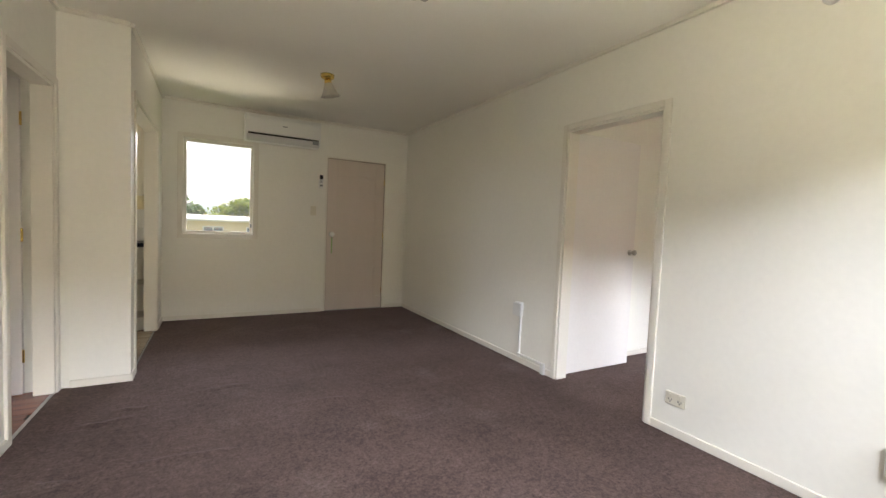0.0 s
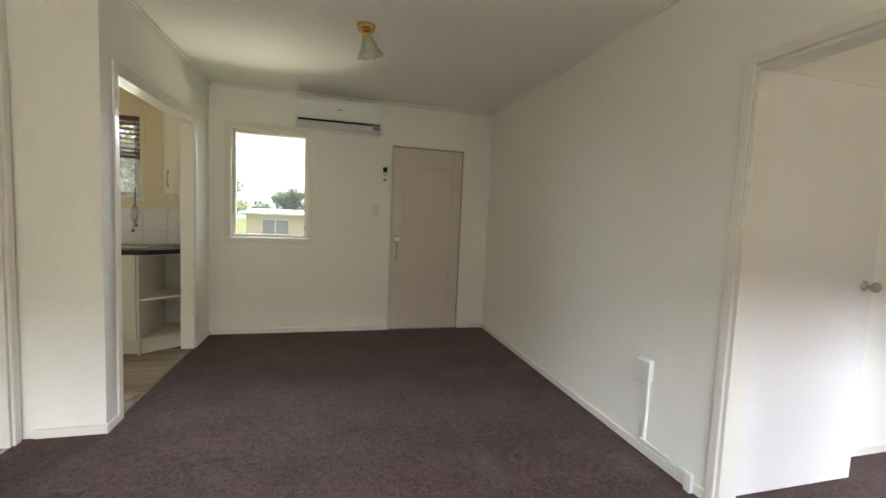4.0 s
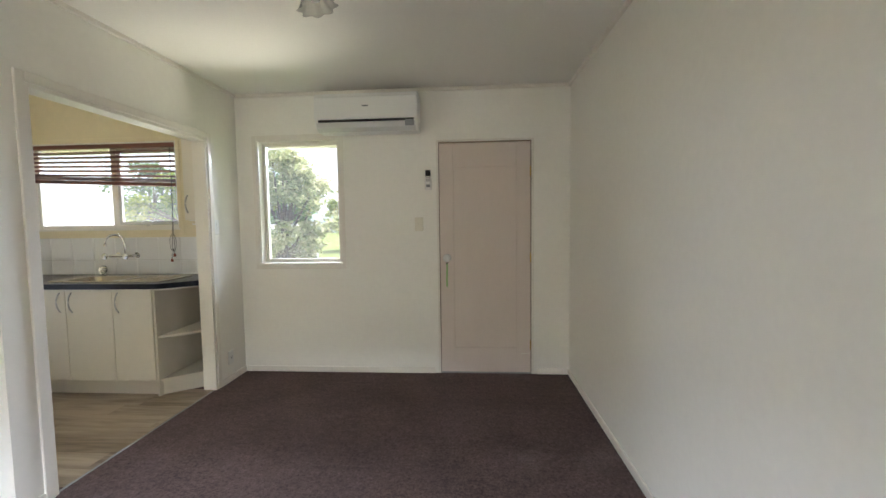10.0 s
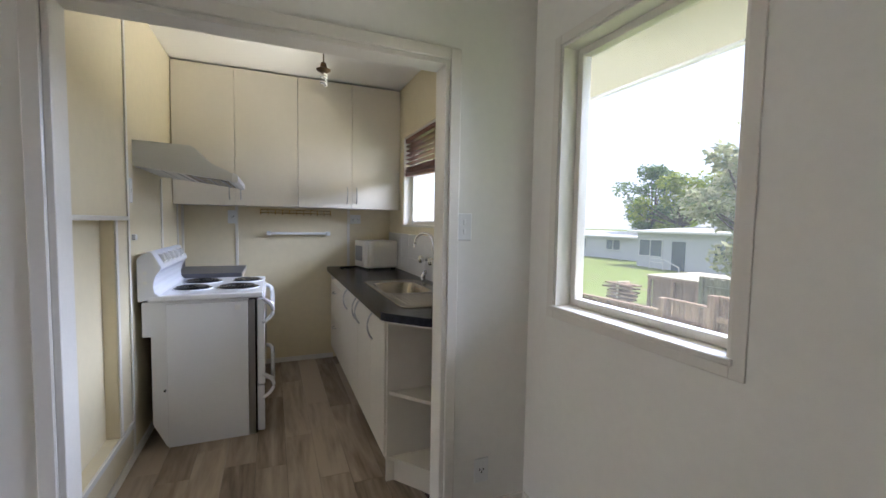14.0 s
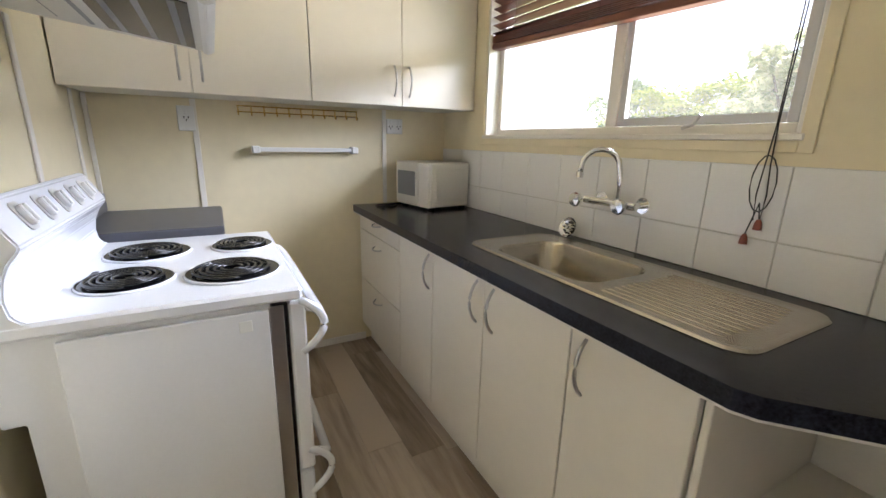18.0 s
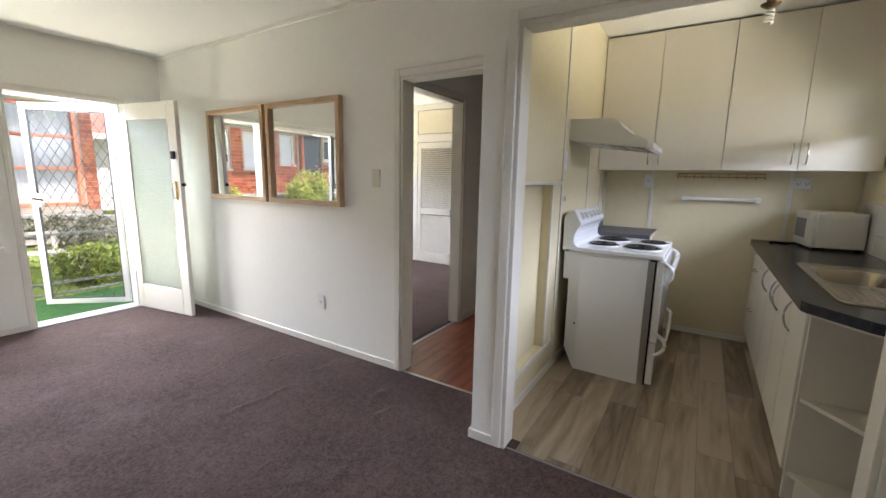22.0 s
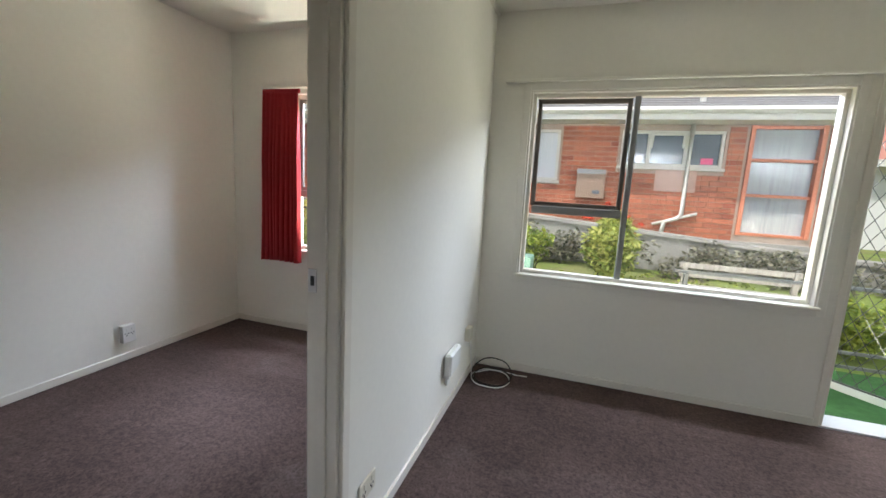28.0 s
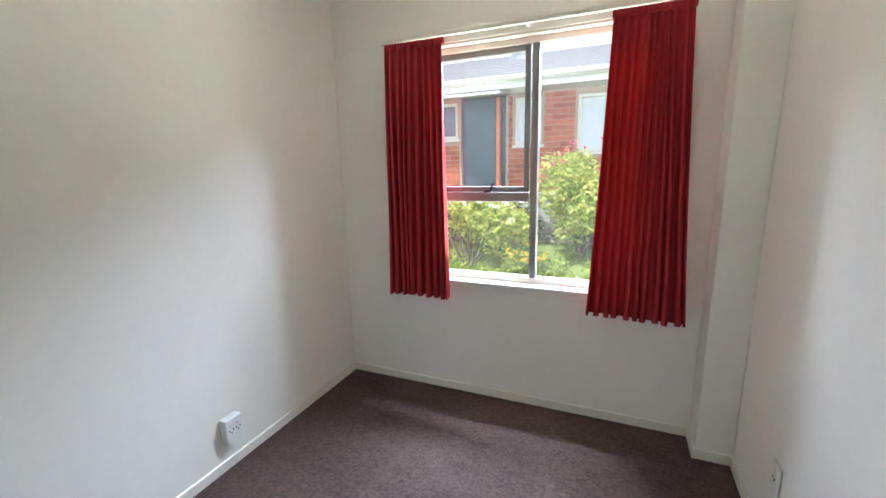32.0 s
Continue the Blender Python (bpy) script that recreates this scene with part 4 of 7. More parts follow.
def board_house(x0, x1, y, z0, z1, wins, door, label, depth=6.0, paint=WEATHB):
    h = thing("weatherboard_house", ((x0 + x1) / 2, y + depth / 2, z0), label, "house", "neighbouring houses")
    part("wall", add_box(B(), (x0, y + 0.03, z0), (x1, y + depth, z1)), paint, h)
    k, z = 0, z0
    while z < z1 - 0.1:
        part("board", add_prism(B(), [(y + 0.03, z), (y + 0.0, z), (y + 0.022, z + 0.17), (y + 0.03, z + 0.17)], "x", x0 - 0.01, x1 + 0.01), paint, h)
        z += 0.17
    part("roof", add_prism(B(), [(y - 0.5, z1 - 0.02), (y + depth + 0.5, z1 + 0.35), (y + depth + 0.5, z1 + 0.43), (y - 0.5, z1 + 0.1)], "x", x0 - 0.5, x1 + 0.5), FASCIA, h)
    for a, b, c, d in wins:
        w = part("window", add_box(B(), (a, y - 0.02, c), (b, y + 0.02, d)), DIMG, h)
        for xx in (a - 0.05, (a + b) / 2 - 0.03, b):
            box("frame", (xx, y - 0.045, c - 0.05), (xx + 0.06, y - 0.0, d + 0.05), FASCIA, w)
        for zz in (c - 0.06, d):
            box("frame", (a - 0.05, y - 0.047, zz), (b + 0.06, y - 0.001, zz + 0.06), FASCIA, w)
    if door:
        box("door", (door[0], y - 0.03, z0 + 0.1), (door[1], y + 0.02, door[2]), DIMG, h)
    return h
nh1 = board_house(-19.05, -9.5, 28.0, -1.6, 0.95, [(-18.85, -17.1, -0.6, 0.46), (-13.6, -12.1, -0.5, 0.4)], (-16.35, -15.45, 0.42), "pale grey weatherboard house with a white roof and dark door")
for k, (p, q) in enumerate((((-17.3, -0.98), (-16.3, -1.0)), ((-16.3, -1.0), (-15.2, -1.42)), ((-17.3, -1.2), (-16.3, -1.22)))):
    part("handrail", add_tube(B(), [(p[0], 27.2, p[1] + 0.3), (q[0], 27.2, q[1] + 0.3)], 0.03, 6), FASCIA, nh1)
for x in (-17.3, -16.3, -15.2):
    part("rail_post", add_cyl(B(), (x, 27.2, -1.6), (x, 27.2, -0.7 if x < -16 else -1.1), 0.03, n=6), FASCIA, nh1)
board_house(-4.5, 9.0, 34.0, -1.8, 0.9, [(-3.4, -1.6, -0.5, 0.5), (0.4, 1.6, -0.5, 0.45), (3.2, 4.6, -0.5, 0.45)], None, "tan weatherboard house with a low roof beyond the fences", paint=TANB)
board_house(-36.0, -21.5, 31.0, -1.7, 0.42, [(-29.5, -27.5, -0.6, 0.2), (-25.0, -23.5, -0.6, 0.2)], None, "white low house beyond the lawn")
# low timber deck and a stack of boards at the end of the older fence
DECKB = wood("deck_board", (0.36, 0.30, 0.21, 1), (0.60, 0.52, 0.40, 1), 0.8, "Y", 10, 0.12)
dk = thing("timber_deck", (-6.9, 17.0, -1.4), "low beige timber deck standing on posts beyond the lawn", "deck")
for k in range(15):
    part("deck_board", add_box(B(), (-7.85 + 0.128 * k, 16.1, -0.30), (-7.735 + 0.128 * k, 18.6, -0.265)), DECKB, dk)
for y in (16.15, 18.5):
    part("bearer", add_box(B(), (-7.85, y, -0.42), (-5.94, y + 0.06, -0.301)), FENCE, dk)
for x in (-7.75, -6.9, -6.05):
    part("deck_post", add_box(B(), (x - 0.05, 16.1, -1.5), (x + 0.05, 16.2, -0.421)), FENCE, dk)
part("skirt_panel", add_box(B(), (-7.7, 16.22, -1.45), (-5.96, 16.25, -0.43)), FENCE, dk)
wp = thing("timber_stack", (-8.4, 15.7, -1.4), "stack of weathered brown boards on the lawn", "timber")
rnd = random.Random(7)
for k in range(14):
    z, a = -1.44 + 0.125 * (k // 2), rnd.uniform(-0.12, 0.12)
    part("board", merge(B(), add_box(B(), (-0.55, -0.11, 0), (0.55, 0.11, 0.055)), Matrix.Translation((-8.45 + rnd.uniform(-0.1, 0.1), 15.55 + 0.26 * (k % 2), z)) @ Matrix.Rotation(a, 4, "Z")), FENCE, wp)
    if k % 2 == 0:
        part("spacer", add_box(B(), (-8.5, 15.45, z + 0.056), (-8.4, 15.95, z + 0.124)), DECKB, wp)
def tree(name, at, h, spread, clumps, count, leaf, material, label, seed, trunk=0.14):
    rnd = random.Random(seed)
    tr_ = thing(name, at, label, "tree", "garden trees")
    a = Vector(at)
    t = B()
    top = a + Vector((0, 0, h * 0.45))
    branch(t, a - Vector((0, 0, 0.1)), top, trunk, trunk * 0.6, 10)
    cs = []
    for k in range(clumps):
        an = rnd.uniform(0, 6.28)
        zz = rnd.random()
        rr_ = spread * (0.25 + 0.75 * rnd.random()) * math.sin(math.pi * (0.12 + 0.8 * zz))
        c = a + Vector((math.cos(an) * rr_, math.sin(an) * rr_, h * (0.28 + 0.68 * zz)))
        cs.append(c)
        branch(t, top - Vector((0, 0, h * 0.2 * rnd.random())), c, trunk * 0.3, 0.02, 6)
    part("trunk", t, BARK, tr_)
    t = B()
    for c in cs:
        s = spread * rnd.uniform(0.22, 0.42)
        leaf_cloud(t, c, (s, s, s * 0.75), count, leaf, rnd)
    tagged(part("crown", t, material, tr_), kind="stuff")
tree("tree", (-3.2, 14.6, -1.4), 5.0, 1.9, 34, 360, 0.085, LEAFT, "large silvery-green tree beyond the paling fence", 31)
for k, (x, y, h, s) in enumerate(((-26.5, 38, 8.6, 3.6), (-22.0, 36, 7.4, 3.4), (-17.5, 37, 7.6, 3.6), (-13.5, 36, 7, 3.8), (-31, 46, 5.2, 4.0), (-9, 44, 6.5, 3.6), (-2.5, 46, 4.6, 3.2), (3.5, 48, 4.6, 3.4), (9, 46, 4.4, 3.0))):
    tree("tree", (x, y, -1.5), h, s, 26, 190, 0.2, LEAFY if k % 3 else LEAFD, "dense green tree in the far row behind the houses", 50 + k, 0.25)
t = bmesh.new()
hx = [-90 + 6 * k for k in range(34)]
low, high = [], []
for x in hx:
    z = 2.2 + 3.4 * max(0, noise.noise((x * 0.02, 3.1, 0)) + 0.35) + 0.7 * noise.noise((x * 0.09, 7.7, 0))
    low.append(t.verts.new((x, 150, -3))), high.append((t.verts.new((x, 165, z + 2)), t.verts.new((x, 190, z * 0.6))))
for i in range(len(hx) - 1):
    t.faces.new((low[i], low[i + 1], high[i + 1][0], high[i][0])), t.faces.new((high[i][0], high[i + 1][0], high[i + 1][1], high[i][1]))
# distance haze is put into the hills' blue-grey colour
tagged(part("backdrop", t, mat("haze_tinted_hill", (0.24, 0.29, 0.30), 0.9, var=0.3, scale=0.06, fine=0.5), None, "", True), "hills on the horizon, tinted blue-green for haze", "hills", "", "structure")
wall("wall_kitchen_north", "y", N - 0.006, N - 0.0005, -1.84, NIB - 0.1, 0, HK, [(-1.385, 0.035, 1.275, 2.05)], CREAM, "cream panelled kitchen wall round the window")
def rr(x0, y0, x1, y1, r, n=5):
    """The outline of a rectangle with rounded corners."""
    out = []
    for cx, cy, a in ((x1 - r, y1 - r, 0), (x0 + r, y1 - r, 90), (x0 + r, y0 + r, 180), (x1 - r, y0 + r, 270)):
        out += [(cx + r * math.cos(radians(a + 90 * k / n)), cy + r * math.sin(radians(a + 90 * k / n))) for k in range(n + 1)]
    return out
def bow(name, p, q, out, parent, r=0.005, m=None, rise=0.03):
    """A bowed bar handle from p to q that stands out along a direction."""
    p, q, out = Vector(p), Vector(q), Vector(out)
    pts = [p + (q - p) * (k / 10) + out * rise * math.sin(math.pi * k / 10) ** 0.7 for k in range(11)]
    return part(name, add_tube(B(), pts, r), m or NICKEL, parent, smooth=True)
def shift(ob, x, y, z):
    """Set a finished thing over by some centimetres."""
    ob.matrix_basis = Matrix.Translation((x, y, z)) @ ob.matrix_basis
    return ob
# base units along the window wall
kick = tagged(box("kickboard", (-1.83, 5.115, 0), (0.207, 5.13, 0.118), CABINET), "cream laminate kickboard below the base units", "kickboard", "", "structure")
u = thing("drawer_unit", (-1.55, 5.35, 0), "cream laminate kitchen unit with three drawers", "cabinet", "kitchen base units")
box("body", (-1.83, 5.08, 0.12), (-1.207, N - 0.01, 0.833), CARCASS, u)
for z0, z1 in ((0.124, 0.425), (0.43, 0.735), (0.74, 0.83)):
    d = box("drawer_front", (-1.827, 5.06, z0), (-1.209, 5.079, z1), CABINET, u)
    hz = z1 - 0.055 if z1 < 0.8 else z1 - 0.02
    bow("handle", (-1.56, 5.06, hz), (-1.46, 5.06, hz), (0, -1, -0.2), d, 0.004)
def base_unit(doors, label):
    x0, x1 = doors[0][0], doors[-1][1]
    u = thing("base_cabinet", ((x0 + x1) / 2, 5.35, 0), label, "cabinet", "kitchen base units")
    top = 0.76 if x1 > -0.7 else 0.858
    box("body", (x0, 5.08, 0.12), (x1, N - 0.01, 0.71 if x0 < -0.1 and x1 > -0.7 else 0.833), CARCASS, u)
    for a, b, hx in doors:
        d = box("door", (a + 0.0015, 5.06, 0.124), (b - 0.0015, 5.079, 0.83), CABINET, u)
        bow("handle", (hx, 5.06, 0.805), (hx, 5.06, 0.655), (0, -1, 0), d)
base_unit([(-1.205, -0.862, -0.893)], "cream laminate base cabinet with one closed door")
base_unit([(-0.860, -0.492, -0.533), (-0.490, -0.112, -0.437)], "cream laminate sink cabinet with two closed doors")
base_unit([(-0.110, 0.205, -0.062)], "cream laminate base cabinet beside the open shelves")
s = thing("corner_shelf_unit", (0.32, 5.4, 0), "cream laminate open corner shelf unit, empty", "shelf", "kitchen base units")
box("side_panel", (0.208, 5.07, 0.0), (0.224, N - 0.01, 0.833), CABINET, s)
box("back_panel", (0.225, N - 0.03, 0.1), (0.482, N - 0.012, 0.833), CARCASS, s)
for z in (0.115, 0.45, 0.817):
    part("shelf", add_prism(B(), [(0.225, 5.08), (0.455, 5.265), (0.482, 5.30), (0.482, N - 0.032), (0.225, N - 0.032)], "z", z, z + 0.016), CABINET, s)
part("plinth", add_prism(B(), [(0.225, 5.11), (0.455, 5.29), (0.478, 5.31), (0.478, 5.33), (0.225, 5.14)], "z", 0.0, 0.113), CABINET, s)
# worktop with the hole for the sink bowl
w = B()
def slab(bm, pts):
    add_prism(bm, pts, "z", 0.837, 0.877)
slab(w, [(-1.838, 5.025), (-0.66, 5.025), (-0.66, N - 0.008), (-1.838, N - 0.008)])
slab(w, [(-0.66, 5.025), (-0.19, 5.025), (-0.19, 5.175), (-0.66, 5.175)])
slab(w, [(-0.66, 5.485), (-0.19, 5.485), (-0.19, N - 0.008), (-0.66, N - 0.008)])
slab(w, [(-0.19, 5.025), (0.265, 5.025), (0.30, 5.04), (0.455, 5.18), (0.482, 5.22), (0.482, N - 0.008), (-0.19, N - 0.008)])
wt = thing("worktop", (-0.7, 5.3, 0.837), "charcoal mottled laminate kitchen worktop with a clipped corner", "worktop")
part("top", w, BENCH, wt)
part("edge_strip", add_prism(B(), [(-1.838, 5.027), (0.265, 5.027), (0.30, 5.043), (0.456, 5.183), (0.482, 5.223), (0.482, 5.26), (0.25, 5.06), (-1.838, 5.06)], "z", 0.831, 0.8365), CARCASS, wt, "cream underside strip")
# sink
sk = thing("kitchen_sink", (-0.28, 5.28, 0.9), "stainless steel sink with one bowl and a ribbed drainer", "sink")
def ring(bm, pts, z):
    return [bm.verts.new((x, y, z)) for x, y in pts]
def loft(bm, loops):
    for a, b in zip(loops, loops[1:]):
        for k in range(len(a)):
            bm.faces.new((a[k], a[(k + 1) % len(a)], b[(k + 1) % len(b)], b[k]))
t = B()
o0, o1 = ring(t, rr(-0.765, 5.075, 0.215, 5.475, 0.06), 0.903), ring(t, rr(-0.760, 5.08, 0.21, 5.47, 0.057), 0.9085)
o2, i0 = ring(t, rr(-0.745, 5.095, 0.195, 5.455, 0.05), 0.906), ring(t, rr(-0.655, 5.11, -0.20, 5.41, 0.075), 0.9055)
loft(t, [o0, o1, o2])
ed = [t.edges.get((a[k], a[(k + 1) % len(a)])) or t.edges.new((a[k], a[(k + 1) % len(a)])) for a in (o2, i0) for k in range(len(a))]
bmesh.ops.triangle_fill(t, use_beauty=True, edges=ed)
bmesh.ops.recalc_face_normals(t, faces=t.faces[:])
part("rim", t, STEEL, sk)
t = B()
ls = [ring(t, rr(-0.655 + d, 5.11 + d, -0.20 - d, 5.41 - d, 0.075), z) for d, z in ((0, 0.9055), (0.006, 0.898), (0.016, 0.80), (0.03, 0.765), (0.06, 0.752))]
loft(t, ls)
t.faces.new(ls[-1])
bmesh.ops.recalc_face_normals(t, faces=t.faces[:])
part("bowl", t, STEEL, sk, smooth=True)
t = B()
for k in range(13):
    y = 5.125 + k * 0.0245
    add_tube(t, [(-0.165 + 0.001 * k, y, 0.896), (-0.15, y, 0.9005), (0.13 + 0.02 * math.sin(k * 0.26), y, 0.9005), (0.15 + 0.02 * math.sin(k * 0.26), y, 0.896)], 0.009, 10)
part("drainer_ribs", t, STEEL, sk, smooth=True)
part("waste", add_lathe(B(), (-0.43, 5.26, 0.7525), [(0.045, 0), (0.045, 0.003), (0.036, 0.004), (0.03, 0.001), (0, 0.001)]), CHROME, sk)
shift(sk, 0.012, 0.07, -0.025)
pl = thing("sink_strainer", (-0.63, 5.50, 0.903), "chrome basket strainer propped on the worktop behind the sink", "strainer")
tilt = Matrix.Rotation(radians(68), 4, "X")
part("dish", add_lathe(B(), (-0.63, 5.50, 0.943), [(0.0, 0.0), (0.02, 0.001), (0.034, 0.006), (0.042, 0.012), (0.043, 0.009), (0.036, 0.002), (0.02, -0.003), (0, -0.004)], 20, tilt), CHROME, pl)
t = B()
for k in range(10):
    a = 2 * math.pi * k / 10
    add_cyl(t, tilt @ Vector((0.022 * math.cos(a), 0.022 * math.sin(a), 0.003)) + Vector((-0.63, 5.50, 0.943)), tilt @ Vector((0.022 * math.cos(a), 0.022 * math.sin(a), 0.0075)) + Vector((-0.63, 5.50, 0.943)), 0.0035, n=8)
part("holes", t, BLACK, pl)
part("knob", add_cyl(B(), tilt @ Vector((0, 0, 0)) + Vector((-0.63, 5.50, 0.943)), tilt @ Vector((0, 0, 0.018)) + Vector((-0.63, 5.50, 0.943)), 0.007, n=10), CHROME, pl)
shift(pl, -0.03, 0.085, -0.026)
# wall tap
tp = thing("wall_tap", (-0.53, 5.60, 1.04), "chrome wall-mounted mixer tap with a swan-neck spout", "tap")
part("body", add_cyl(B(), (-0.645, 5.56, 1.04), (-0.42, 5.56, 1.04), 0.014, bev=0.003), CHROME, tp, smooth=False)
for x in (-0.62, -0.445):
    part("union", add_cyl(add_cyl(B(), (x, N - 0.01, 1.04), (x, 5.56, 1.04), 0.011), (x, N - 0.012, 1.04), (x, N - 0.02, 1.04), 0.028, bev=0.003), CHROME, tp)
for x, s2 in ((-0.655, -1), (-0.46, 1)):
    k = part("tap_knob", add_lathe(B(), (x, 5.545, 1.04), [(0, 0), (0.012, 0), (0.012, 0.012), (0.026, 0.016), (0.028, 0.028), (0.024, 0.036), (0, 0.038)], 12, Matrix.Rotation(radians(90), 4, "X")), CHROME, tp)
pts = [(-0.50, 5.56, 1.05), (-0.50, 5.56, 1.12), (-0.502, 5.555, 1.165)] + [(-0.502 - 0.04 * (1 - math.cos(math.pi * k / 8)), 5.555 - 0.05 * (1 - math.cos(math.pi * k / 8)), 1.165 + 0.062 * math.sin(math.pi * k / 8)) for k in range(1, 9)] + [(-0.583, 5.454, 1.145)]
part("spout", add_tube(B(), pts, 0.0095, 10), CHROME, tp, smooth=True)
part("nozzle", add_cyl(B(), (-0.583, 5.454, 1.15), (-0.5835, 5.4535, 1.13), 0.0125, n=12), CHROME, tp)
shift(tp, 0.075, 0.0, 0.008)
# tiles behind the worktop
ts = tagged(box("splashback", (-1.838, N - 0.011, 0.8775), (0.484, N - 0.007, 1.207), GROUT, bev=0), "white glazed tile splashback with pale grout", "tiling", "", "structure")
me_cache = {}
def piece(name, a, b, material, parent, bev=0.0015):
    """A small bevelled block; alike pieces share one mesh."""
    key = (name, material.name) + tuple(round(q - p, 4) for p, q in zip(a, b))
    if key not in me_cache:
        bm = add_box(B(), [-(q - p) / 2 for p, q in zip(a, b)], [(q - p) / 2 for p, q in zip(a, b)], bev)
        me = bpy.data.meshes.new(name)
        bm.to_mesh(me), bm.free()
        me.materials.append(material)
        me_cache[key] = me
    ob = new(name, me_cache[key])
    ob.parent = parent
    if parent.parent is None:
        ob.matrix_parent_inverse = parent.matrix_basis.inverted()
    ob.matrix_basis = Matrix.Translation([(p + q) / 2 for p, q in zip(a, b)])
    return ob
xs = [-1.837] + [0.04 + 0.205 * k for k in range(-9, 3)] + [0.484]
for a, b in zip(xs, xs[1:]):
    if b - a > 0.02:
        for z0, z1 in ((0.878, 1.006), (1.0095, 1.2065)):
            piece("tile", (a + 0.0015, N - 0.0165, z0), (b - 0.0015, N - 0.0105, z1), TILE, ts)
# upper cabinets on the end wall
def upper(y0, ym, y1, label):
    u = thing("wall_cabinet", (-1.7, (y0 + y1) / 2, 1.43), label, "cabinet", "kitchen wall cabinets")
    box("body", (-1.835, y0, 1.422), (-1.512, y1, 2.49), CARCASS, u)
    for a, b, hy in ((y0, ym, ym - 0.04), (ym, y1, ym + 0.04)):
        d = box("door", (-1.51, a + 0.0015, 1.418), (-1.492, b - 0.0015, 2.484), CABINET, u)
        bow("handle", (-1.492, hy, 1.605), (-1.492, hy, 1.465), (1, 0, 0), d)
upper(3.856, 4.28, 4.748, "cream laminate wall cabinet with two closed doors beside the range hood")
upper(4.75, 5.195, N - 0.012, "cream laminate wall cabinet with two closed doors above the towel rail")
u = thing("wall_cabinet", (0.32, 5.45, 1.42), "small white wall cabinet beside the kitchen window", "cabinet", "kitchen wall cabinets")
box("body", (0.335, 5.315, 1.352), (0.480, N - 0.012, 2.49), CARCASS, u)
d = box("door", (0.335, 5.295, 1.348), (0.478, 5.313, 2.484), CABINET, u)
bow("handle", (0.365, 5.295, 1.545), (0.365, 5.295, 1.405), (0, -1, 0), d, 0.006)
hk = thing("utensil_hook", (0.385, 5.35, 1.32), "white plastic hook under the small cabinet", "hook")
part("plate", add_box(B(), (0.345, 5.33, 1.342), (0.445, 5.37, 1.3495), 0.002), PLASTIC, hk)
part("hook", add_tube(B(), [(0.385, 5.35, 1.342), (0.385, 5.35, 1.326), (0.377, 5.35, 1.316), (0.365, 5.35, 1.313), (0.358, 5.35, 1.323)], 0.005), PLASTIC, hk, smooth=True)
# range hood
hd = thing("range_hood", (-0.66, 4.1, 1.5), "beige enamelled range hood with a sloping front", "range hood")
prof = [(3.855, 1.69), (4.15, 1.682), (4.175, 1.668), (4.21, 1.625), (4.26, 1.585), (4.33, 1.555), (4.375, 1.53), (4.383, 1.495), (4.37, 1.49), (3.855, 1.553)]
part("canopy", add_prism(B(), prof, "x", -0.97, -0.35), HOODP, hd)
part("front_lip", add_prism(B(), [(4.365, 1.545), (4.392, 1.527), (4.395, 1.49), (4.375, 1.482), (4.36, 1.487)], "x", -0.975, -0.345, 0.002), PLASTIC, hd)
t = add_prism(B(), [(3.97, 1.5435), (4.34, 1.493), (4.34, 1.4905), (3.97, 1.541)], "x", -0.93, -0.39)
part("filter", t, BLACK, hd)
t = B()
for k in range(5):
    y = 4.0 + k * 0.075
    add_box(t, (-0.92, y, 1.5375 - (y - 3.98) * 0.1365), (-0.40, y + 0.03, 1.5415 - (y - 3.98) * 0.1365))
part("filter_slats", t, GREYP, hd)
shift(hd, -0.215, -0.028, 0.038)
# stove
st = thing("electric_stove", (-0.88, 4.2, 0), "white freestanding electric stove with four coil hotplates", "stove")
x0, x1 = -1.245, -0.525
part("body", add_prism(B(), [(3.975, 0.02), (4.405, 0.0), (4.405, 0.855), (3.87, 0.855), (3.87, 0.66), (3.91, 0.66), (3.91, 0.16)], "x", x0, x1, 0.003), ENAMEL, st)
box("side_panel", (x1, 3.985, 0.0), (x1 + 0.012, 4.40, 0.84), ENAMEL, st)
box("hob", (x0 - 0.012, 3.9, 0.857), (x1 + 0.02, 4.485, 0.893), ENAMEL, st, bev=0.008)
part("control_panel", add_prism(B(), [(3.858, 0.86), (3.858, 1.095), (3.866, 1.108), (3.905, 1.136), (3.918, 1.139), (3.926, 1.134), (3.972, 1.05), (3.97, 1.04), (3.95, 1.015), (3.937, 0.985), (3.93, 0.945), (3.935, 0.91), (3.95, 0.895), (3.975, 0.887)], "x", x0 - 0.01, x1 + 0.018, 0.004), ENAMEL, st)
nrm = Vector((0, 0.877, 0.480))
mk = nrm.to_track_quat("Z", "Y").to_matrix().to_4x4()
DIALG = mat("grey_dial_plastic", (0.50, 0.49, 0.46), 0.35, var=0.05)
for x in (-0.63, -0.755, -0.88, -1.005, -1.13):
    c = Matrix.Translation(Vector((x, 3.949, 1.092)) - nrm * 0.001) @ mk
    kn = part("dial", merge(B(), add_prism(B(), rr(-0.024, -0.034, 0.024, 0.034, 0.014), "z", 0, 0.004), c), DIALG, st)
    part("knob", merge(B(), add_prism(B(), rr(-0.015, -0.024, 0.015, 0.024, 0.012), "z", 0.004, 0.016, 0.002), c), PLASTIC, kn)
    part("grip", merge(B(), add_box(B(), (-0.004, -0.02, 0.0155), (0.004, 0.022, 0.022), 0.0015), c), PLASTIC, kn)
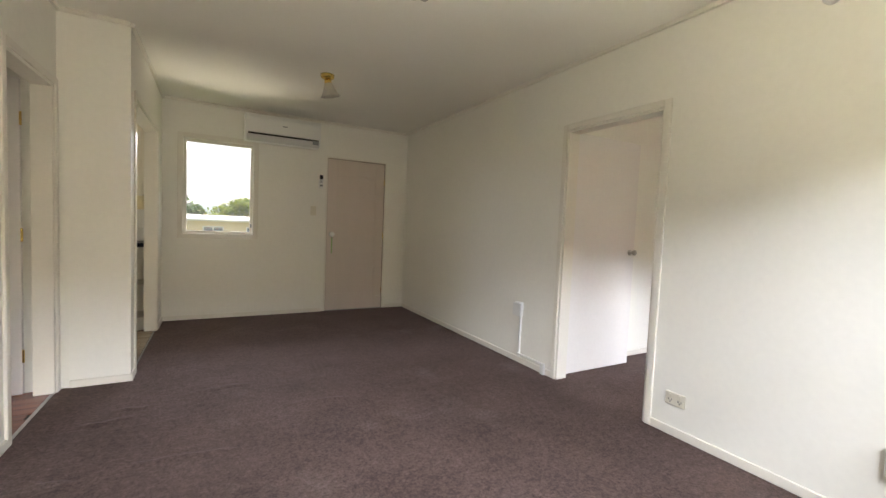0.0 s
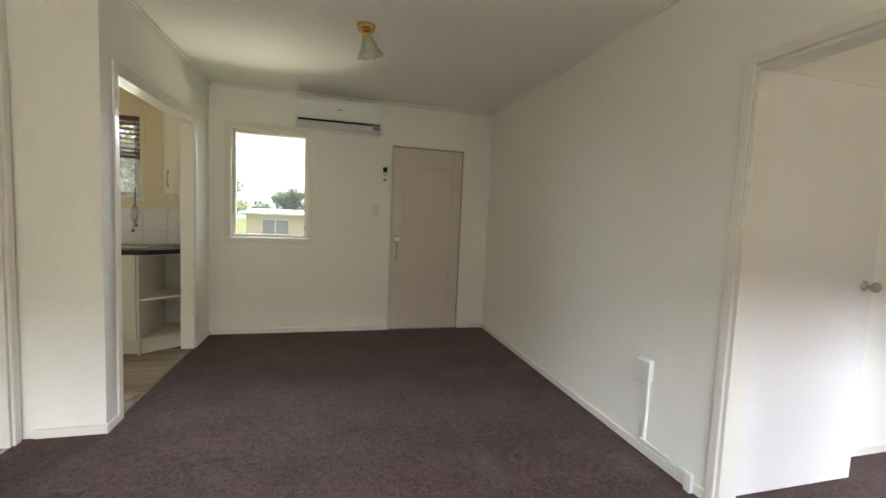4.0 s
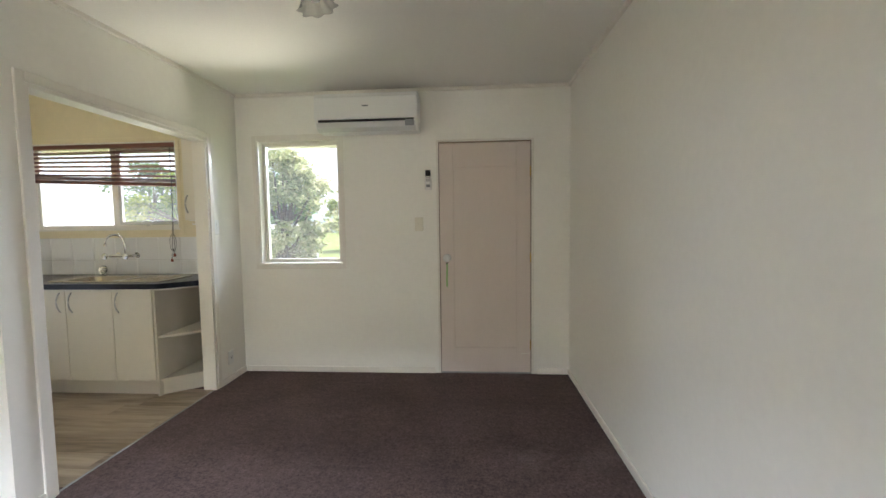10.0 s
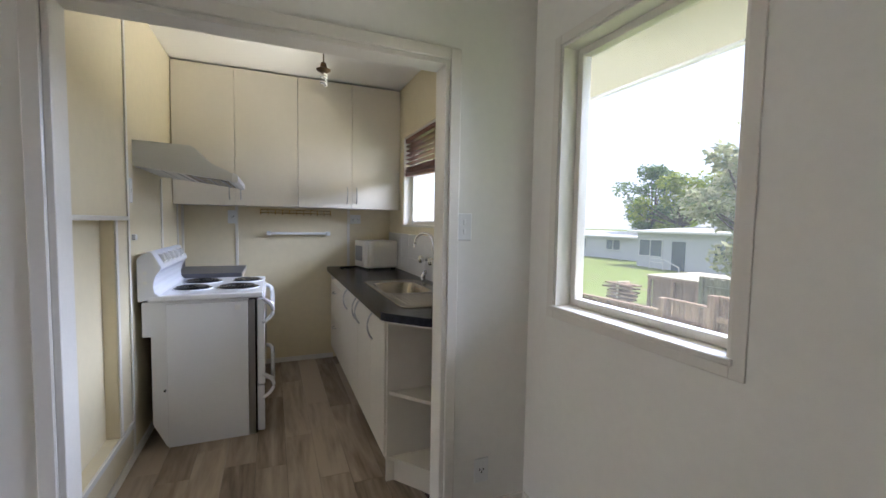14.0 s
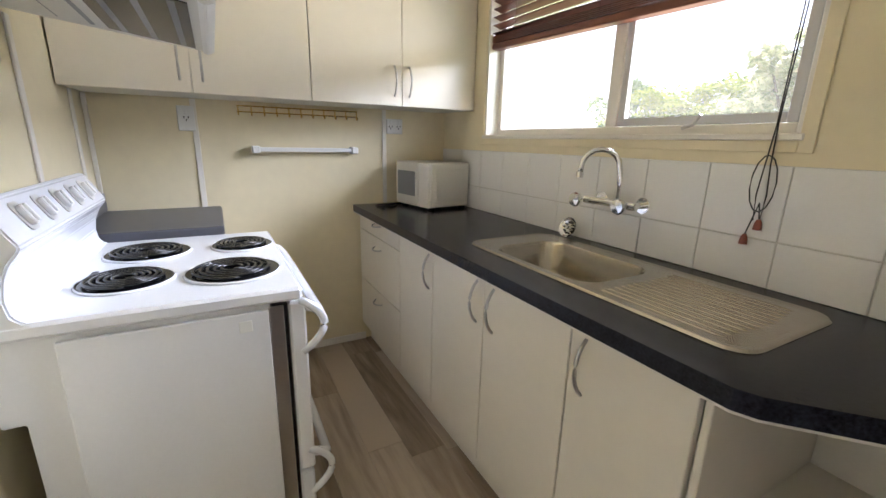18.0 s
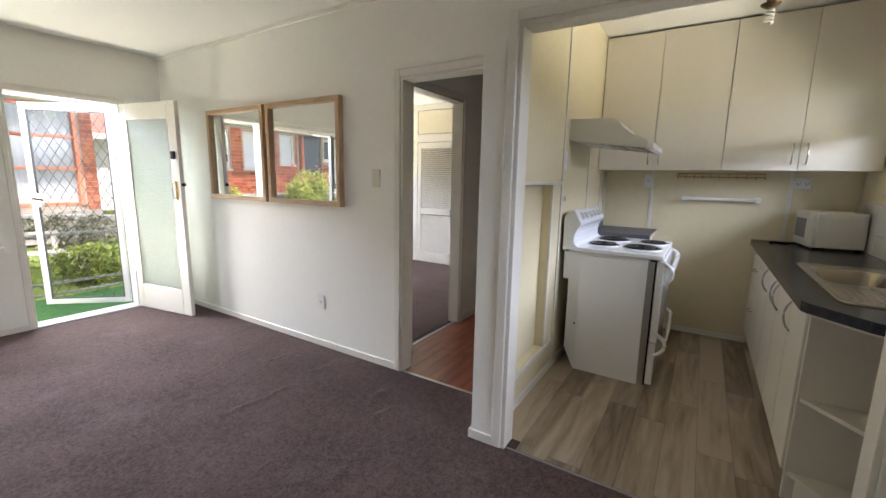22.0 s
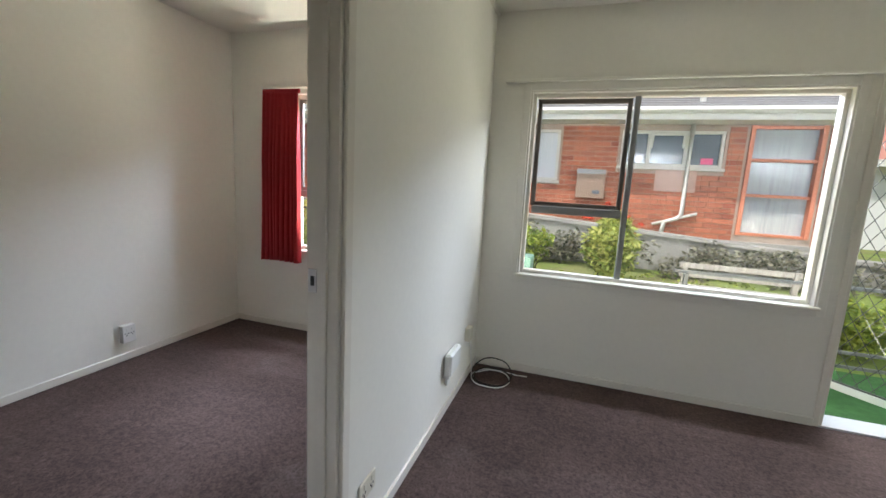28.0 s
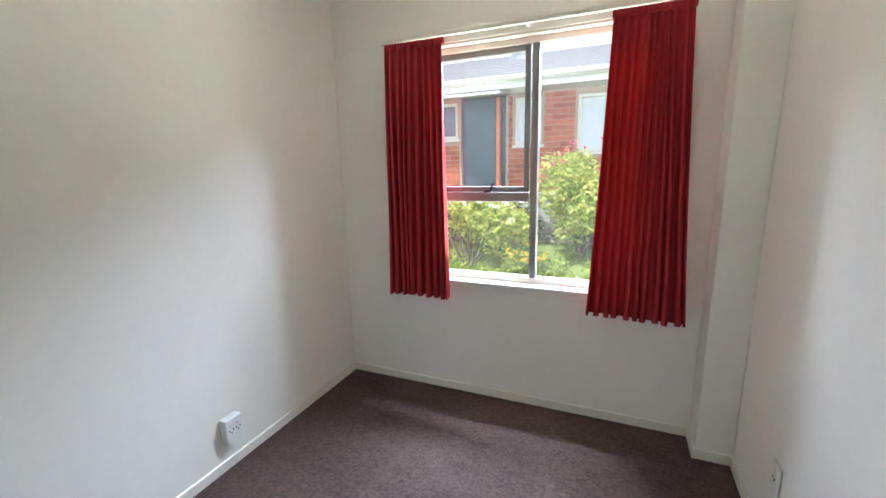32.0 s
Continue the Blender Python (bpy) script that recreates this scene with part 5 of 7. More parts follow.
for z in (1.02, 0.965):
    part("screw_cover", add_cyl(B(), (x1 + 0.017, 3.895, z), (x1 + 0.0205, 3.895, z), 0.011, n=14, bev=0.001), PLASTIC, st)
box("hob_badge", (-0.86, 3.99, 0.893), (-0.81, 4.004, 0.8955), BLACK, st, bev=0)
for x, y, r in ((-0.735, 4.085, 0.098), (-0.72, 4.335, 0.112), (-1.035, 4.10, 0.108), (-1.035, 4.375, 0.09)):
    hb = part("hotplate", add_lathe(B(), (x, y, 0.893), [(r * 0.2, 0.0005), (r * 0.8, 0.001), (r, 0.003), (r * 1.05, 0.006), (r * 1.07, 0.005)], 32), BLACK, st)
    part("drip_ring", add_lathe(B(), (x, y, 0.893), [(r * 1.06, 0.002), (r * 1.075, 0.0065), (r * 1.1, 0.0065), (r * 1.13, 0.0005)], 32), ENAMEL, hb, smooth=True)
    pts = [(x + (0.018 + (r - 0.024) * k / 150) * math.cos(k * 0.21), y + (0.018 + (r - 0.024) * k / 150) * math.sin(k * 0.21), 0.9045) for k in range(151)]
    part("coil", add_tube(B(), pts, 0.0045, 6), BLACK, hb, smooth=True)
# black strip stands in for the dark gap between body and door
box("door_gap_strip", (x0 + 0.01, 4.407, 0.02), (x1 + 0.004, 4.447, 0.85), BLACK, st)
box("side_trim", (x1 + 0.002, 4.40, 0.01), (x1 + 0.008, 4.437, 0.845), NICKEL, st, "steel corner strip")
box("oven_door", (x0, 4.449, 0.32), (x1 + 0.006, 4.492, 0.848), ENAMEL, st, bev=0.006)
box("drawer", (x0, 4.447, 0.03), (x1 + 0.006, 4.488, 0.312), ENAMEL, st, bev=0.006)
for z, nm in ((0.80, "oven_handle"), (0.335, "drawer_handle")):
    pts = [(x1 - 0.01, 4.485, z + 0.03), (x1 - 0.012, 4.515, z + 0.02), (x1 - 0.03, 4.532, z), (x1 - 0.2, 4.535, z - 0.005), (x0 + 0.2, 4.535, z - 0.005), (x0 + 0.03, 4.532, z), (x0 + 0.012, 4.515, z + 0.02), (x0 + 0.01, 4.485, z + 0.03)]
    part(nm, add_tube(B(), pts, 0.014, 10), ENAMEL, st, smooth=True)
    part(nm.replace("handle", "handle_bracket"), add_tube(B(), [(x1 + 0.002, 4.478 + 0.062 * math.sin(math.pi * k / 12) ** 0.8, z + 0.05 - 0.15 * k / 12) for k in range(13)], 0.011, 8), ENAMEL, st, smooth=True)
box("screw_cover", (x1 + 0.012, 4.33, 0.79), (x1 + 0.014, 4.36, 0.82), PLASTIC, st)
part("screw", add_cyl(B(), (x1, 3.972, 0.35), (x1 + 0.014, 3.972, 0.35), 0.006, n=10), BLACK, st)
shift(st, 0.0, 0.012, -0.016)
# narrow bench behind the stove
GREYLAM = mat("grey_laminate", (0.085, 0.085, 0.095), 0.38, var=0.15, scale=40, fine=400)
nb = thing("side_worktop", (-1.57, 4.1, 0), "dark grey laminate slab with an upstand beyond the stove", "worktop")
box("slab", (-1.838, 3.854, 0.862), (-1.275, 4.335, 0.902), GREYLAM, nb, bev=0.004)
box("upstand", (-1.838, 3.854, 0.903), (-1.275, 3.872, 0.985), GREYLAM, nb, bev=0.004)
box("raw_edge", (-1.80, 4.3355, 0.866), (-1.277, 4.338, 0.898), DECKB, nb, "pale raw chipboard edge")
box("cabinet_body", (-1.836, 3.855, 0.0), (-1.29, 4.30, 0.86), CABINET, nb)
shift(nb, 0.0, 0.0, 0.003)
# small wall fittings
tr = thing("towel_rail", (-1.81, 4.78, 1.19), "white plastic towel rail on the end wall", "towel rail")
for y in (4.52, 5.03):
    box("bracket", (-1.838, y - 0.018, 1.172), (-1.775, y + 0.018, 1.208), PLASTIC, tr, bev=0.004)
box("rail", (-1.8, 4.53, 1.18), (-1.782, 5.02, 1.202), PLASTIC, tr, bev=0.003)
hr = thing("hook_rack", (-1.82, 4.75, 1.385), "thin brassy wire hook rack under the wall cabinets", "hook rack")
for z in (1.40, 1.372):
    part("wire", add_tube(B(), [(-1.822, 4.45, z), (-1.822, 5.06, z)], 0.0035, 6), BRASS, hr)
for k in range(11):
    y = 4.455 + k * 0.06
    part("hook", add_tube(B(), [(-1.836, y, 1.402), (-1.82, y, 1.403), (-1.819, y, 1.37), (-1.815, y, 1.356), (-1.802, y, 1.356), (-1.798, y, 1.368)], 0.0032, 6), BRASS, hr)
def socket(at, nx, ny, w, h, label, rockers=((0, 0),), material=None, pins=True, name="power_socket", depth=0.009):
    """A wall plate at a place on a wall with the normal (nx, ny)."""
    s = thing(name, at, label, "socket" if pins else "switch", "wall plates")
    m = Matrix.Translation(at) @ Matrix.Rotation(math.atan2(nx, -ny), 4, "Z")
    mt = material or PLASTIC
    part("plate", merge(B(), add_box(B(), (-w / 2, -depth, -h / 2), (w / 2, 0.0005, h / 2), 0.003), m), mt, s)
    for rx, rz in rockers:
        part("rocker", merge(B(), add_box(B(), (rx - 0.006, -depth - 0.004, rz - 0.011), (rx + 0.006, -depth, rz + 0.011), 0.002), m), mt, s)
        if pins:
            part("pins", merge(B(), add_box(add_box(add_box(B(), (rx - 0.011, -depth - 0.001, rz - 0.03), (rx - 0.007, -depth, rz - 0.02)), (rx + 0.007, -depth - 0.001, rz - 0.03), (rx + 0.011, -depth, rz - 0.02)), (rx - 0.002, -depth - 0.001, rz - 0.042), (rx + 0.002, -depth, rz - 0.032)), m), DARK, s)
    return s
socket((-1.84, 4.23, 1.33), 1, 0, 0.073, 0.115, "single white power socket on the kitchen end wall", ((0, 0.03),))
socket((-1.84, 5.29, 1.33), 1, 0, 0.10, 0.085, "double white power socket above the microwave", ((-0.025, 0.025), (0.025, 0.025)))
socket((-0.50, 3.85, 1.45), 0, 1, 0.05, 0.13, "narrow white stove isolator switch on the cream wall", ((0, 0.0),), pins=False, name="wall_switch")
socket((-0.53, 3.85, 1.2), 0, 1, 0.03, 0.03, "tiny white wall hook plate", (), pins=False, name="wall_hook", depth=0.02)
for (a, b) in (((-1.838, 4.25, 0.88), (-1.832, 4.275, 1.42)), ((-1.838, 5.212, 0.88), (-1.832, 5.237, 1.42)), ((-1.838, 3.852, 0.96), (-1.82, 3.868, 1.42)), ((-0.465, 3.851, 0.0), (-0.44, 3.859, HK)), ((-1.175, 3.851, 0.9), (-1.145, 3.859, 1.57)), ((-1.67, 3.851, 0.96), (-1.64, 3.859, 1.42)), ((-0.44, 3.851, 1.29), (0.484, 3.863, 1.312)), ((-0.28, 3.851, 0.22), (-0.25, 3.859, 1.29)), ((-0.44, 3.851, 0.19), (0.484, 3.863, 0.22)), ((-1.25, 3.851, 0.0), (0.484, 3.862, 0.05)), ((-1.838, 4.34, 0.0), (-1.828, 5.08, 0.045))):
    tagged(box("trim_batten", a, b, TRIM), "white painted cover strip on the cream wall", "trim", "", "structure")
# microwave
mw = thing("microwave_oven", (-1.69, 5.44, 0.902), "small off-white microwave oven on the worktop", "microwave", rz=0)
M = Matrix.Translation((-1.485, 5.312, 0.902)) @ Matrix.Rotation(radians(9), 4, "Z") @ Matrix.Diagonal((1.4, 1.22, 1.15, 1))
def mwp(name, a, b, mt, bev=0.003, par=None, label=""):
    return part(name, merge(B(), add_box(B(), a, b, bev), M), mt, par or mw, label)
MWHITE = mat("aged_white_plastic", (0.71, 0.69, 0.63), 0.35, var=0.04, scale=3)
mwp("case", (-0.235, 0.012, 0.012), (0.0, 0.235, 0.225), MWHITE, 0.006)
dr = mwp("door", (-0.235, -0.005, 0.012), (-0.07, 0.012, 0.225), MWHITE, 0.004)
mwp("window", (-0.22, -0.007, 0.06), (-0.09, -0.004, 0.18), GREYP, 0.002, dr, "grey perforated window")
mwp("control_panel", (-0.068, -0.005, 0.012), (0.0, 0.012, 0.225), MWHITE, 0.004)
mwp("side_pressing", (0.0, 0.04, 0.045), (0.003, 0.21, 0.195), MWHITE, 0.003)
for fx, fy in ((-0.21, 0.03), (-0.02, 0.03), (-0.21, 0.21), (-0.02, 0.21)):
    mwp("foot", (fx - 0.012, fy - 0.012, 0.0), (fx + 0.012, fy + 0.012, 0.012), DARK, 0.002)
cb = thing("appliance_lead", (-1.78, 5.2, 0.902), "black appliance lead lying on the worktop", "cord")
part("cable", add_tube(B(), [(-1.82, 5.33, 0.906), (-1.79, 5.22, 0.906), (-1.74, 5.16, 0.906), (-1.68, 5.2, 0.906), (-1.74, 5.25, 0.907), (-1.77, 5.20, 0.908), (-1.76, 5.13, 0.908), (-1.65, 5.14, 0.906)], 0.004), BLACK, cb, smooth=True)
shift(mw, 0.035, 0.02, -0.025), shift(cb, 0.03, 0.0, -0.025)
# window blind
bl = thing("venetian_blind", (-0.745, N + 0.03, 2.03), "dark red timber venetian blind, half raised", "blind")
box("head_rail", (-1.372, N + 0.005, 2.003), (0.022, N + 0.05, 2.046), BLINDW, bl)
def blind_bar(name, z, drop, tilt, half, thick, bev=0.0):
    """One slat across the window; the blind hangs lower towards the cord."""
    m = Matrix.Translation((-0.675, N + 0.027, z - drop / 2)) @ Matrix.Rotation(math.atan2(drop, 1.384), 4, "Y") @ Matrix.Rotation(radians(tilt), 4, "X")
    part(name, merge(B(), add_box(B(), (-0.69, -half, -thick / 2), (0.69, half, thick / 2), bev), m), BLINDW, bl)
for k in range(6):
    blind_bar("slat", 1.968 - 0.037 * k, 0.008 * k, -14, 0.0245, 0.0028)
for k in range(5):
    blind_bar("slat", 1.7725 - 0.0065 * k, 0.056, 0, 0.0245, 0.0032)
blind_bar("bottom_rail", 1.726, 0.058, 0, 0.026, 0.03, 0.005)
for x in (-1.18, -0.675, -0.17):
    for y in (0.003, 0.051):
        part("ladder_string", add_tube(B(), [(x, N + y, 2.005), (x, N + y, 1.742 - 0.058 * (x + 1.367) / 1.384)], 0.0011, 4), BLINDW, bl)
cd = thing("blind_cord", (-0.13, N - 0.02, 1.05), "dark looped blind cords with red wooden tassels", "cord")
for k in range(2):
    dx = 0.006 * (k - 0.5)
    pts = [(-0.16 + dx, N - 0.02, 2.0), (-0.16 + dx * 1.2, N - 0.022, 1.6), (-0.165 + dx * 0.6, N - 0.024, 1.32), (-0.165 + 2.2 * dx, N - 0.03, 1.22), (-0.165 + 4 * dx, N - 0.03, 1.14), (-0.165 + 2.5 * dx, N - 0.03, 1.07 - 0.012 * k)]
    part("string", add_tube(B(), pts, 0.0018, 5), DARK, cd, smooth=True)
part("loop", add_tube(B(), [(-0.165 + 0.03 * math.sin(k * 0.5), N - 0.034, 1.17 + 0.075 * math.cos(k * 0.5)) for k in range(13)], 0.0018, 5, True), DARK, cd, smooth=True)
for x, z in ((-0.185, 1.0), (-0.158, 1.045)):
    part("tassel", add_lathe(B(), (x, N - 0.03, z), [(0.0, 0), (0.011, 0.002), (0.009, 0.02), (0.005, 0.03), (0, 0.031)], 10), mat("tassel_wood", (0.25, 0.06, 0.03), 0.4), cd)
    part("tassel_string", add_tube(B(), [(x, N - 0.03, z + 0.03), (-0.165, N - 0.03, 1.12)], 0.0018, 5), DARK, cd)
shift(cd, 0.152, 0.0, -0.012)
# pendant lamp
BRONZE = mat("dark_bronze", (0.09, 0.06, 0.03), 0.35, 0.7, var=0.25, scale=30)
kl = thing("pendant_lamp", (-0.46, 4.82, H), "bare spiral bulb in a dark bronze holder on a short cord", "lamp", "ceiling lamps")
part("ceiling_rose", add_lathe(B(), (-0.46, 4.82, H - 0.03), [(0.006, 0), (0.012, 0.006), (0.022, 0.03), (0.042, 0.05), (0.046, 0.065)], 20), PLASTIC, kl, smooth=True)
box("conduit", (-0.565, 4.37, H + 0.018), (-0.535, 4.80, H + 0.035), PLASTIC, kl)
box("conduit", (-0.5345, 4.775, H + 0.018), (-0.40, 4.80, H + 0.035), PLASTIC, kl)
part("cord", add_tube(B(), [(-0.46, 4.82, H + 0.015), (-0.46, 4.82, H - 0.19)], 0.004), BRONZE, kl)
part("holder", add_lathe(B(), (-0.46, 4.82, H - 0.245), [(0.02, 0), (0.04, 0.012), (0.045, 0.02), (0.022, 0.03), (0.016, 0.06), (0.006, 0.066)], 20), BRONZE, kl)
t = B()
add_tube(t, [(-0.46 + 0.018 * math.cos(k * 0.55), 4.82 + 0.018 * math.sin(k * 0.55), H - 0.255 - k * 0.0016) for k in range(40)], 0.0055, 6)
part("bulb", t, PLASTIC, kl, smooth=True)
shift(kl, -0.07, 0.03, 0.045)
# vinyl planks: rows along the room, staggered
fk = bpy.data.objects["floor_kitchen"]
random.seed(4)
y = 3.852
row = 0
while y < 5.12:
    x = -1.838 - random.uniform(0.05, 0.9)
    while x < 0.53:
        a, b = max(x, -1.838), min(x + 0.915, 0.558 if y > 3.93 else 0.485)
        if b - a > 0.03:
            piece("plank", (a + 0.0006, y + 0.0006, -0.0045), (b - 0.0006, min(y + 0.152, 5.3) - 0.0006, 0.002), VINYL, fk, 0.0008)
        x += 0.915
    y += 0.152
    row += 1
fh = bpy.data.objects["floor_hall"]
y = 2.80
while y < 3.76:
    x = -1.30 - random.uniform(0, 1.0)
    while x < 0.2:
        a, b = max(x, -1.298), min(x + 1.2, 0.188)
        if b - a > 0.03:
            piece("floorboard", (a + 0.0006, y + 0.0006, -0.0045), (b - 0.0006, min(y + 0.085, 3.768) - 0.0006, 0.002), HALLW, fh, 0.001)
        x += 1.2
    y += 0.085
# skirting and cornice
def strip(name, runs, lo, hi, out, material, label, cat):
    """Thin strips along walls: each run is axis, wall face, side, start, end."""
    for ax, f, s, a, b in runs:
        p, q = ((f, a, lo), (f + s * out, b, hi)) if ax == "x" else ((a, f, lo), (b, f + s * out, hi))
        tagged(box(name, p, q, material, bev=0.003), label, cat, "", "structure")
strip("baseboard", [("y", 0.0, 1, 1.37, E2 - 0.013), ("x", E2, -1, 0.0, 1.795), ("x", E2, -1, 2.655, N), ("y", N, -1, NIB + 0.013, 2.29), ("y", N, -1, 3.16, E2 - 0.013), ("x", W, 1, 0.0, 2.968), ("y", 0.0, 1, W + 0.013, 0.53), ("x", NIB, 1, 5.26, N), ("y", 3.77, -1, 0.262, NIB + 0.013), ("x", NIB, 1, 3.77, 3.885),
    ("y", 0.0, 1, 3.68, BE), ("x", BE, -1, 0.013, 2.80), ("y", 2.80, -1, 3.55, BE - 0.013), ("x", 3.53, 1, 0.175, 1.795), ("y", 0.16, 1, 3.53, 3.693), ("x", 3.68, 1, 0.013, 0.16),
    ("y", 2.85, 1, -1.3, -0.93), ("y", 3.77, -1, -1.3, -0.7)], 0.0, 0.05, 0.013, TRIM, "white painted skirting board", "skirting")
strip("cornice", [("x", E2, -1, 0.0, N), ("y", N, -1, NIB, E2), ("x", W, 1, 0.0, 3.77), ("x", NIB, 1, 3.77, N), ("y", 3.77, -1, W, NIB)], H - 0.028, H, 0.022, TRIM, "small white ceiling bead", "cornice")
tagged(box("chase", (3.531, 0.0005, 0), (3.68, 0.16, H), WALL, bev=0.002), "boxed-in off-white pipe chase in the bedroom corner", "chase", "", "structure")
def architrave(name, ax, f, s, a, b, top, w=0.044, d=0.015, label="white painted door architrave"):
    """Three boards round a doorway a..b on the wall face f, towards side s."""
    t = thing(name, ((f, (a + b) / 2, 0) if ax == "x" else ((a + b) / 2, f, 0)), label, "architrave", "", "structure")
    for u0, u1, z0, z1 in ((a - w, a, 0, top + w), (b, b + w, 0, top + w), (a, b, top, top + w)):
        p, q = ((f, u0, z0), (f + s * d, u1, z1)) if ax == "x" else ((u0, f, z0), (u1, f + s * d, z1))
        box("board", p, q, TRIM, t, bev=0.004)
    return t
def lining(name, ax, d0, d1, a, b, top, th=0.016, material=None):
    t = thing(name, (((d0 + d1) / 2, (a + b) / 2, 0) if ax == "x" else ((a + b) / 2, (d0 + d1) / 2, 0)), "white painted door lining", "door frame", "", "structure")
    for u0, u1, z0, z1 in ((a, a + th, 0, top), (b - th, b, 0, top), (a + th, b - th, top - th, top)):
        p, q = ((d0, u0, z0), (d1, u1, z1)) if ax == "x" else ((u0, d0, z0), (u1, d1, z1))
        box("jamb", p, q, material or TRIM, t)
    return t
architrave("trim_bedroom_door", "x", E2, -1, 1.84, 2.61, 1.925)
architrave("trim_bedroom_door_back", "x", E2 + 0.1, 1, 1.84, 2.61, 1.925)
fr = lining("frame_bedroom_door", "x", E2 - 0.002, E2 + 0.102, 1.84, 2.61, 1.925)
box("stop", (E2 + 0.03, 1.856, 0), (E2 + 0.045, 1.868, 1.90), TRIM, fr)
part("striker", add_box(B(), (3.497, 1.8555, 0.97), (3.526, 1.858, 1.04), 0.001), NICKEL, fr, "worn nickel striker plate")
box("striker_hole", (3.505, 1.857, 0.99), (3.518, 1.8586, 1.02), DARK, fr)
architrave("trim_hall_door", "x", W, 1, 3.015, 3.70, 1.925, 0.046)
lining("frame_hall_door", "x", W + 0.002, W - 0.102, 3.015, 3.70, 1.925)
architrave("trim_kitchen_opening", "x", NIB, 1, 3.935, 5.225, 1.968, 0.048, 0.012, "white painted trim round the kitchen opening")
lining("frame_kitchen_opening", "x", NIB + 0.003, NIB - 0.103, 3.935, 5.225, 1.968, 0.02)
architrave("trim_room_door", "y", 2.85, 1, -0.87, -0.13, 1.97)
lining("frame_room_door", "y", 2.853, 2.747, -0.87, -0.13, 1.97)
tagged(box("threshold_strip", (0.19, 3.03, -0.002), (0.208, 3.685, 0.004), NICKEL), "thin metal carpet strip at the hall door", "threshold", "", "structure")
tagged(box("threshold_strip", (-0.85, 2.80, -0.002), (-0.15, 2.825, 0.006), NICKEL), "thin metal carpet strip at the room door", "threshold", "", "structure")
tagged(box("threshold_strip", (0.56, 3.955, -0.002), (0.574, 5.205, 0.003), ALU), "thin metal carpet strip at the kitchen opening", "threshold", "", "structure")
# doors
def knob(par, at, n, material=None, r=0.027, label=""):
    n, at = Vector(n), Vector(at)
    m = n.to_track_quat("Z", "Y").to_matrix().to_4x4()
    k = part("knob", add_lathe(B(), at, [(0.026, 0), (0.026, 0.005), (0.01, 0.008), (0.009, 0.028), (r * 0.8, 0.034), (r, 0.045), (r * 0.9, 0.056), (r * 0.5, 0.063), (0, 0.064)], 18, m), material or NICKEL, par, label, True)
    return k
def panel_leaf(name, m, w, h, th, label, material, panel=True):
    """A door leaf with stiles, rails and one sunk panel, in its own plane: x along, y through."""
    d = thing(name, m.translation, label, "door", "", "structure")
    def p(nm, a, b, bev=0.003):
        return part(nm, merge(B(), add_box(B(), a, b, bev), m), material, d)
    if not panel:
        p("leaf", (0, 0, 0.008), (w, th, h))
        return d
    s = 0.115
    p("stile", (0, 0, 0.008), (s, th, h)), p("stile", (w - s, 0, 0.008), (w, th, h))
    p("rail", (s, 0, 0.008), (w - s, th, 0.22)), p("rail", (s, 0, h - 0.2), (w - s, th, h))
    p("panel", (s, 0.0045, 0.22), (w - s, th - 0.0045, h - 0.2), 0)
    for a, b in (((s, 0.002, 0.22), (s + 0.007, 0.009, h - 0.2)), ((w - s - 0.007, 0.002, 0.22), (w - s, 0.009, h - 0.2)), ((s + 0.007, 0.002, 0.22), (w - s - 0.007, 0.009, 0.227)), ((s + 0.007, 0.002, h - 0.207), (w - s - 0.007, 0.009, h - 0.2))):
        p("bead", a, b)
    return d
def hinge(par, at, d=(0, 0, 1)):
    part("hinge", add_cyl(B(), Vector(at) - Vector(d) * 0.04, Vector(at) + Vector(d) * 0.04, 0.006, n=10), BRASS, par)
bd = panel_leaf("door_back", pose(2.347, N + 0.012, 0), 0.761, 1.965, 0.038, "closed pale pinkish-cream panelled back door", DOORP)
knob(bd, (2.405, N + 0.012, 1.0), (0, -1, 0), PLASTIC, 0.033, "white porcelain door knob")
for z in (0.25, 1.0, 1.72):
    hinge(bd, (3.108, N + 0.008, z))
part("draught_tear", add_box(B(), (3.03, N + 0.006, 0.17), (3.10, N + 0.0125, 0.175), 0.001), TRIM, bd)
lining("frame_back_door", "y", N + 0.002, N + 0.118, 2.335, 3.12, 1.979, 0.009, mat("frame_stain", (0.30, 0.22, 0.16), 0.5, var=0.1))
architrave("trim_back_door", "y", N, -1, 2.335, 3.12, 1.978, 0.012, 0.006)
part("rose", add_cyl(B(), (2.405, N + 0.0115, 1.0), (2.405, N + 0.004, 1.0), 0.034, n=20, bev=0.002), NICKEL, bd, "metal knob rose")
sr = thing("key_strap", (2.405, N - 0.03, 0.95), "pale green webbing key strap hanging from the door knob", "strap")
part("strap", add_prism(B(), [(2.399, 0.955), (2.411, 0.955), (2.4125, 0.90), (2.409, 0.83), (2.4105, 0.765), (2.403, 0.752), (2.3965, 0.765), (2.395, 0.83), (2.398, 0.90)], "y", N - 0.030, N - 0.026), mat("green_webbing", (0.26, 0.46, 0.17), 0.7, var=0.12, fine=300), sr)
part("clip", add_tube(B(), [(2.405, N - 0.028, 0.95), (2.414, N - 0.028, 0.962), (2.411, N - 0.026, 0.985), (2.405, N - 0.024, 0.992), (2.399, N - 0.026, 0.985), (2.396, N - 0.028, 0.962)], 0.003, 6, True), BLACK, sr)
bm_ = panel_leaf("door_bedroom", pose(3.566, 2.642, 0), 0.765, 1.94, 0.036, "open plain white bedroom door", WDOOR, False)
knob(bm_, (4.27, 2.642, 1.0), (0, -1, 0), NICKEL, 0.025)
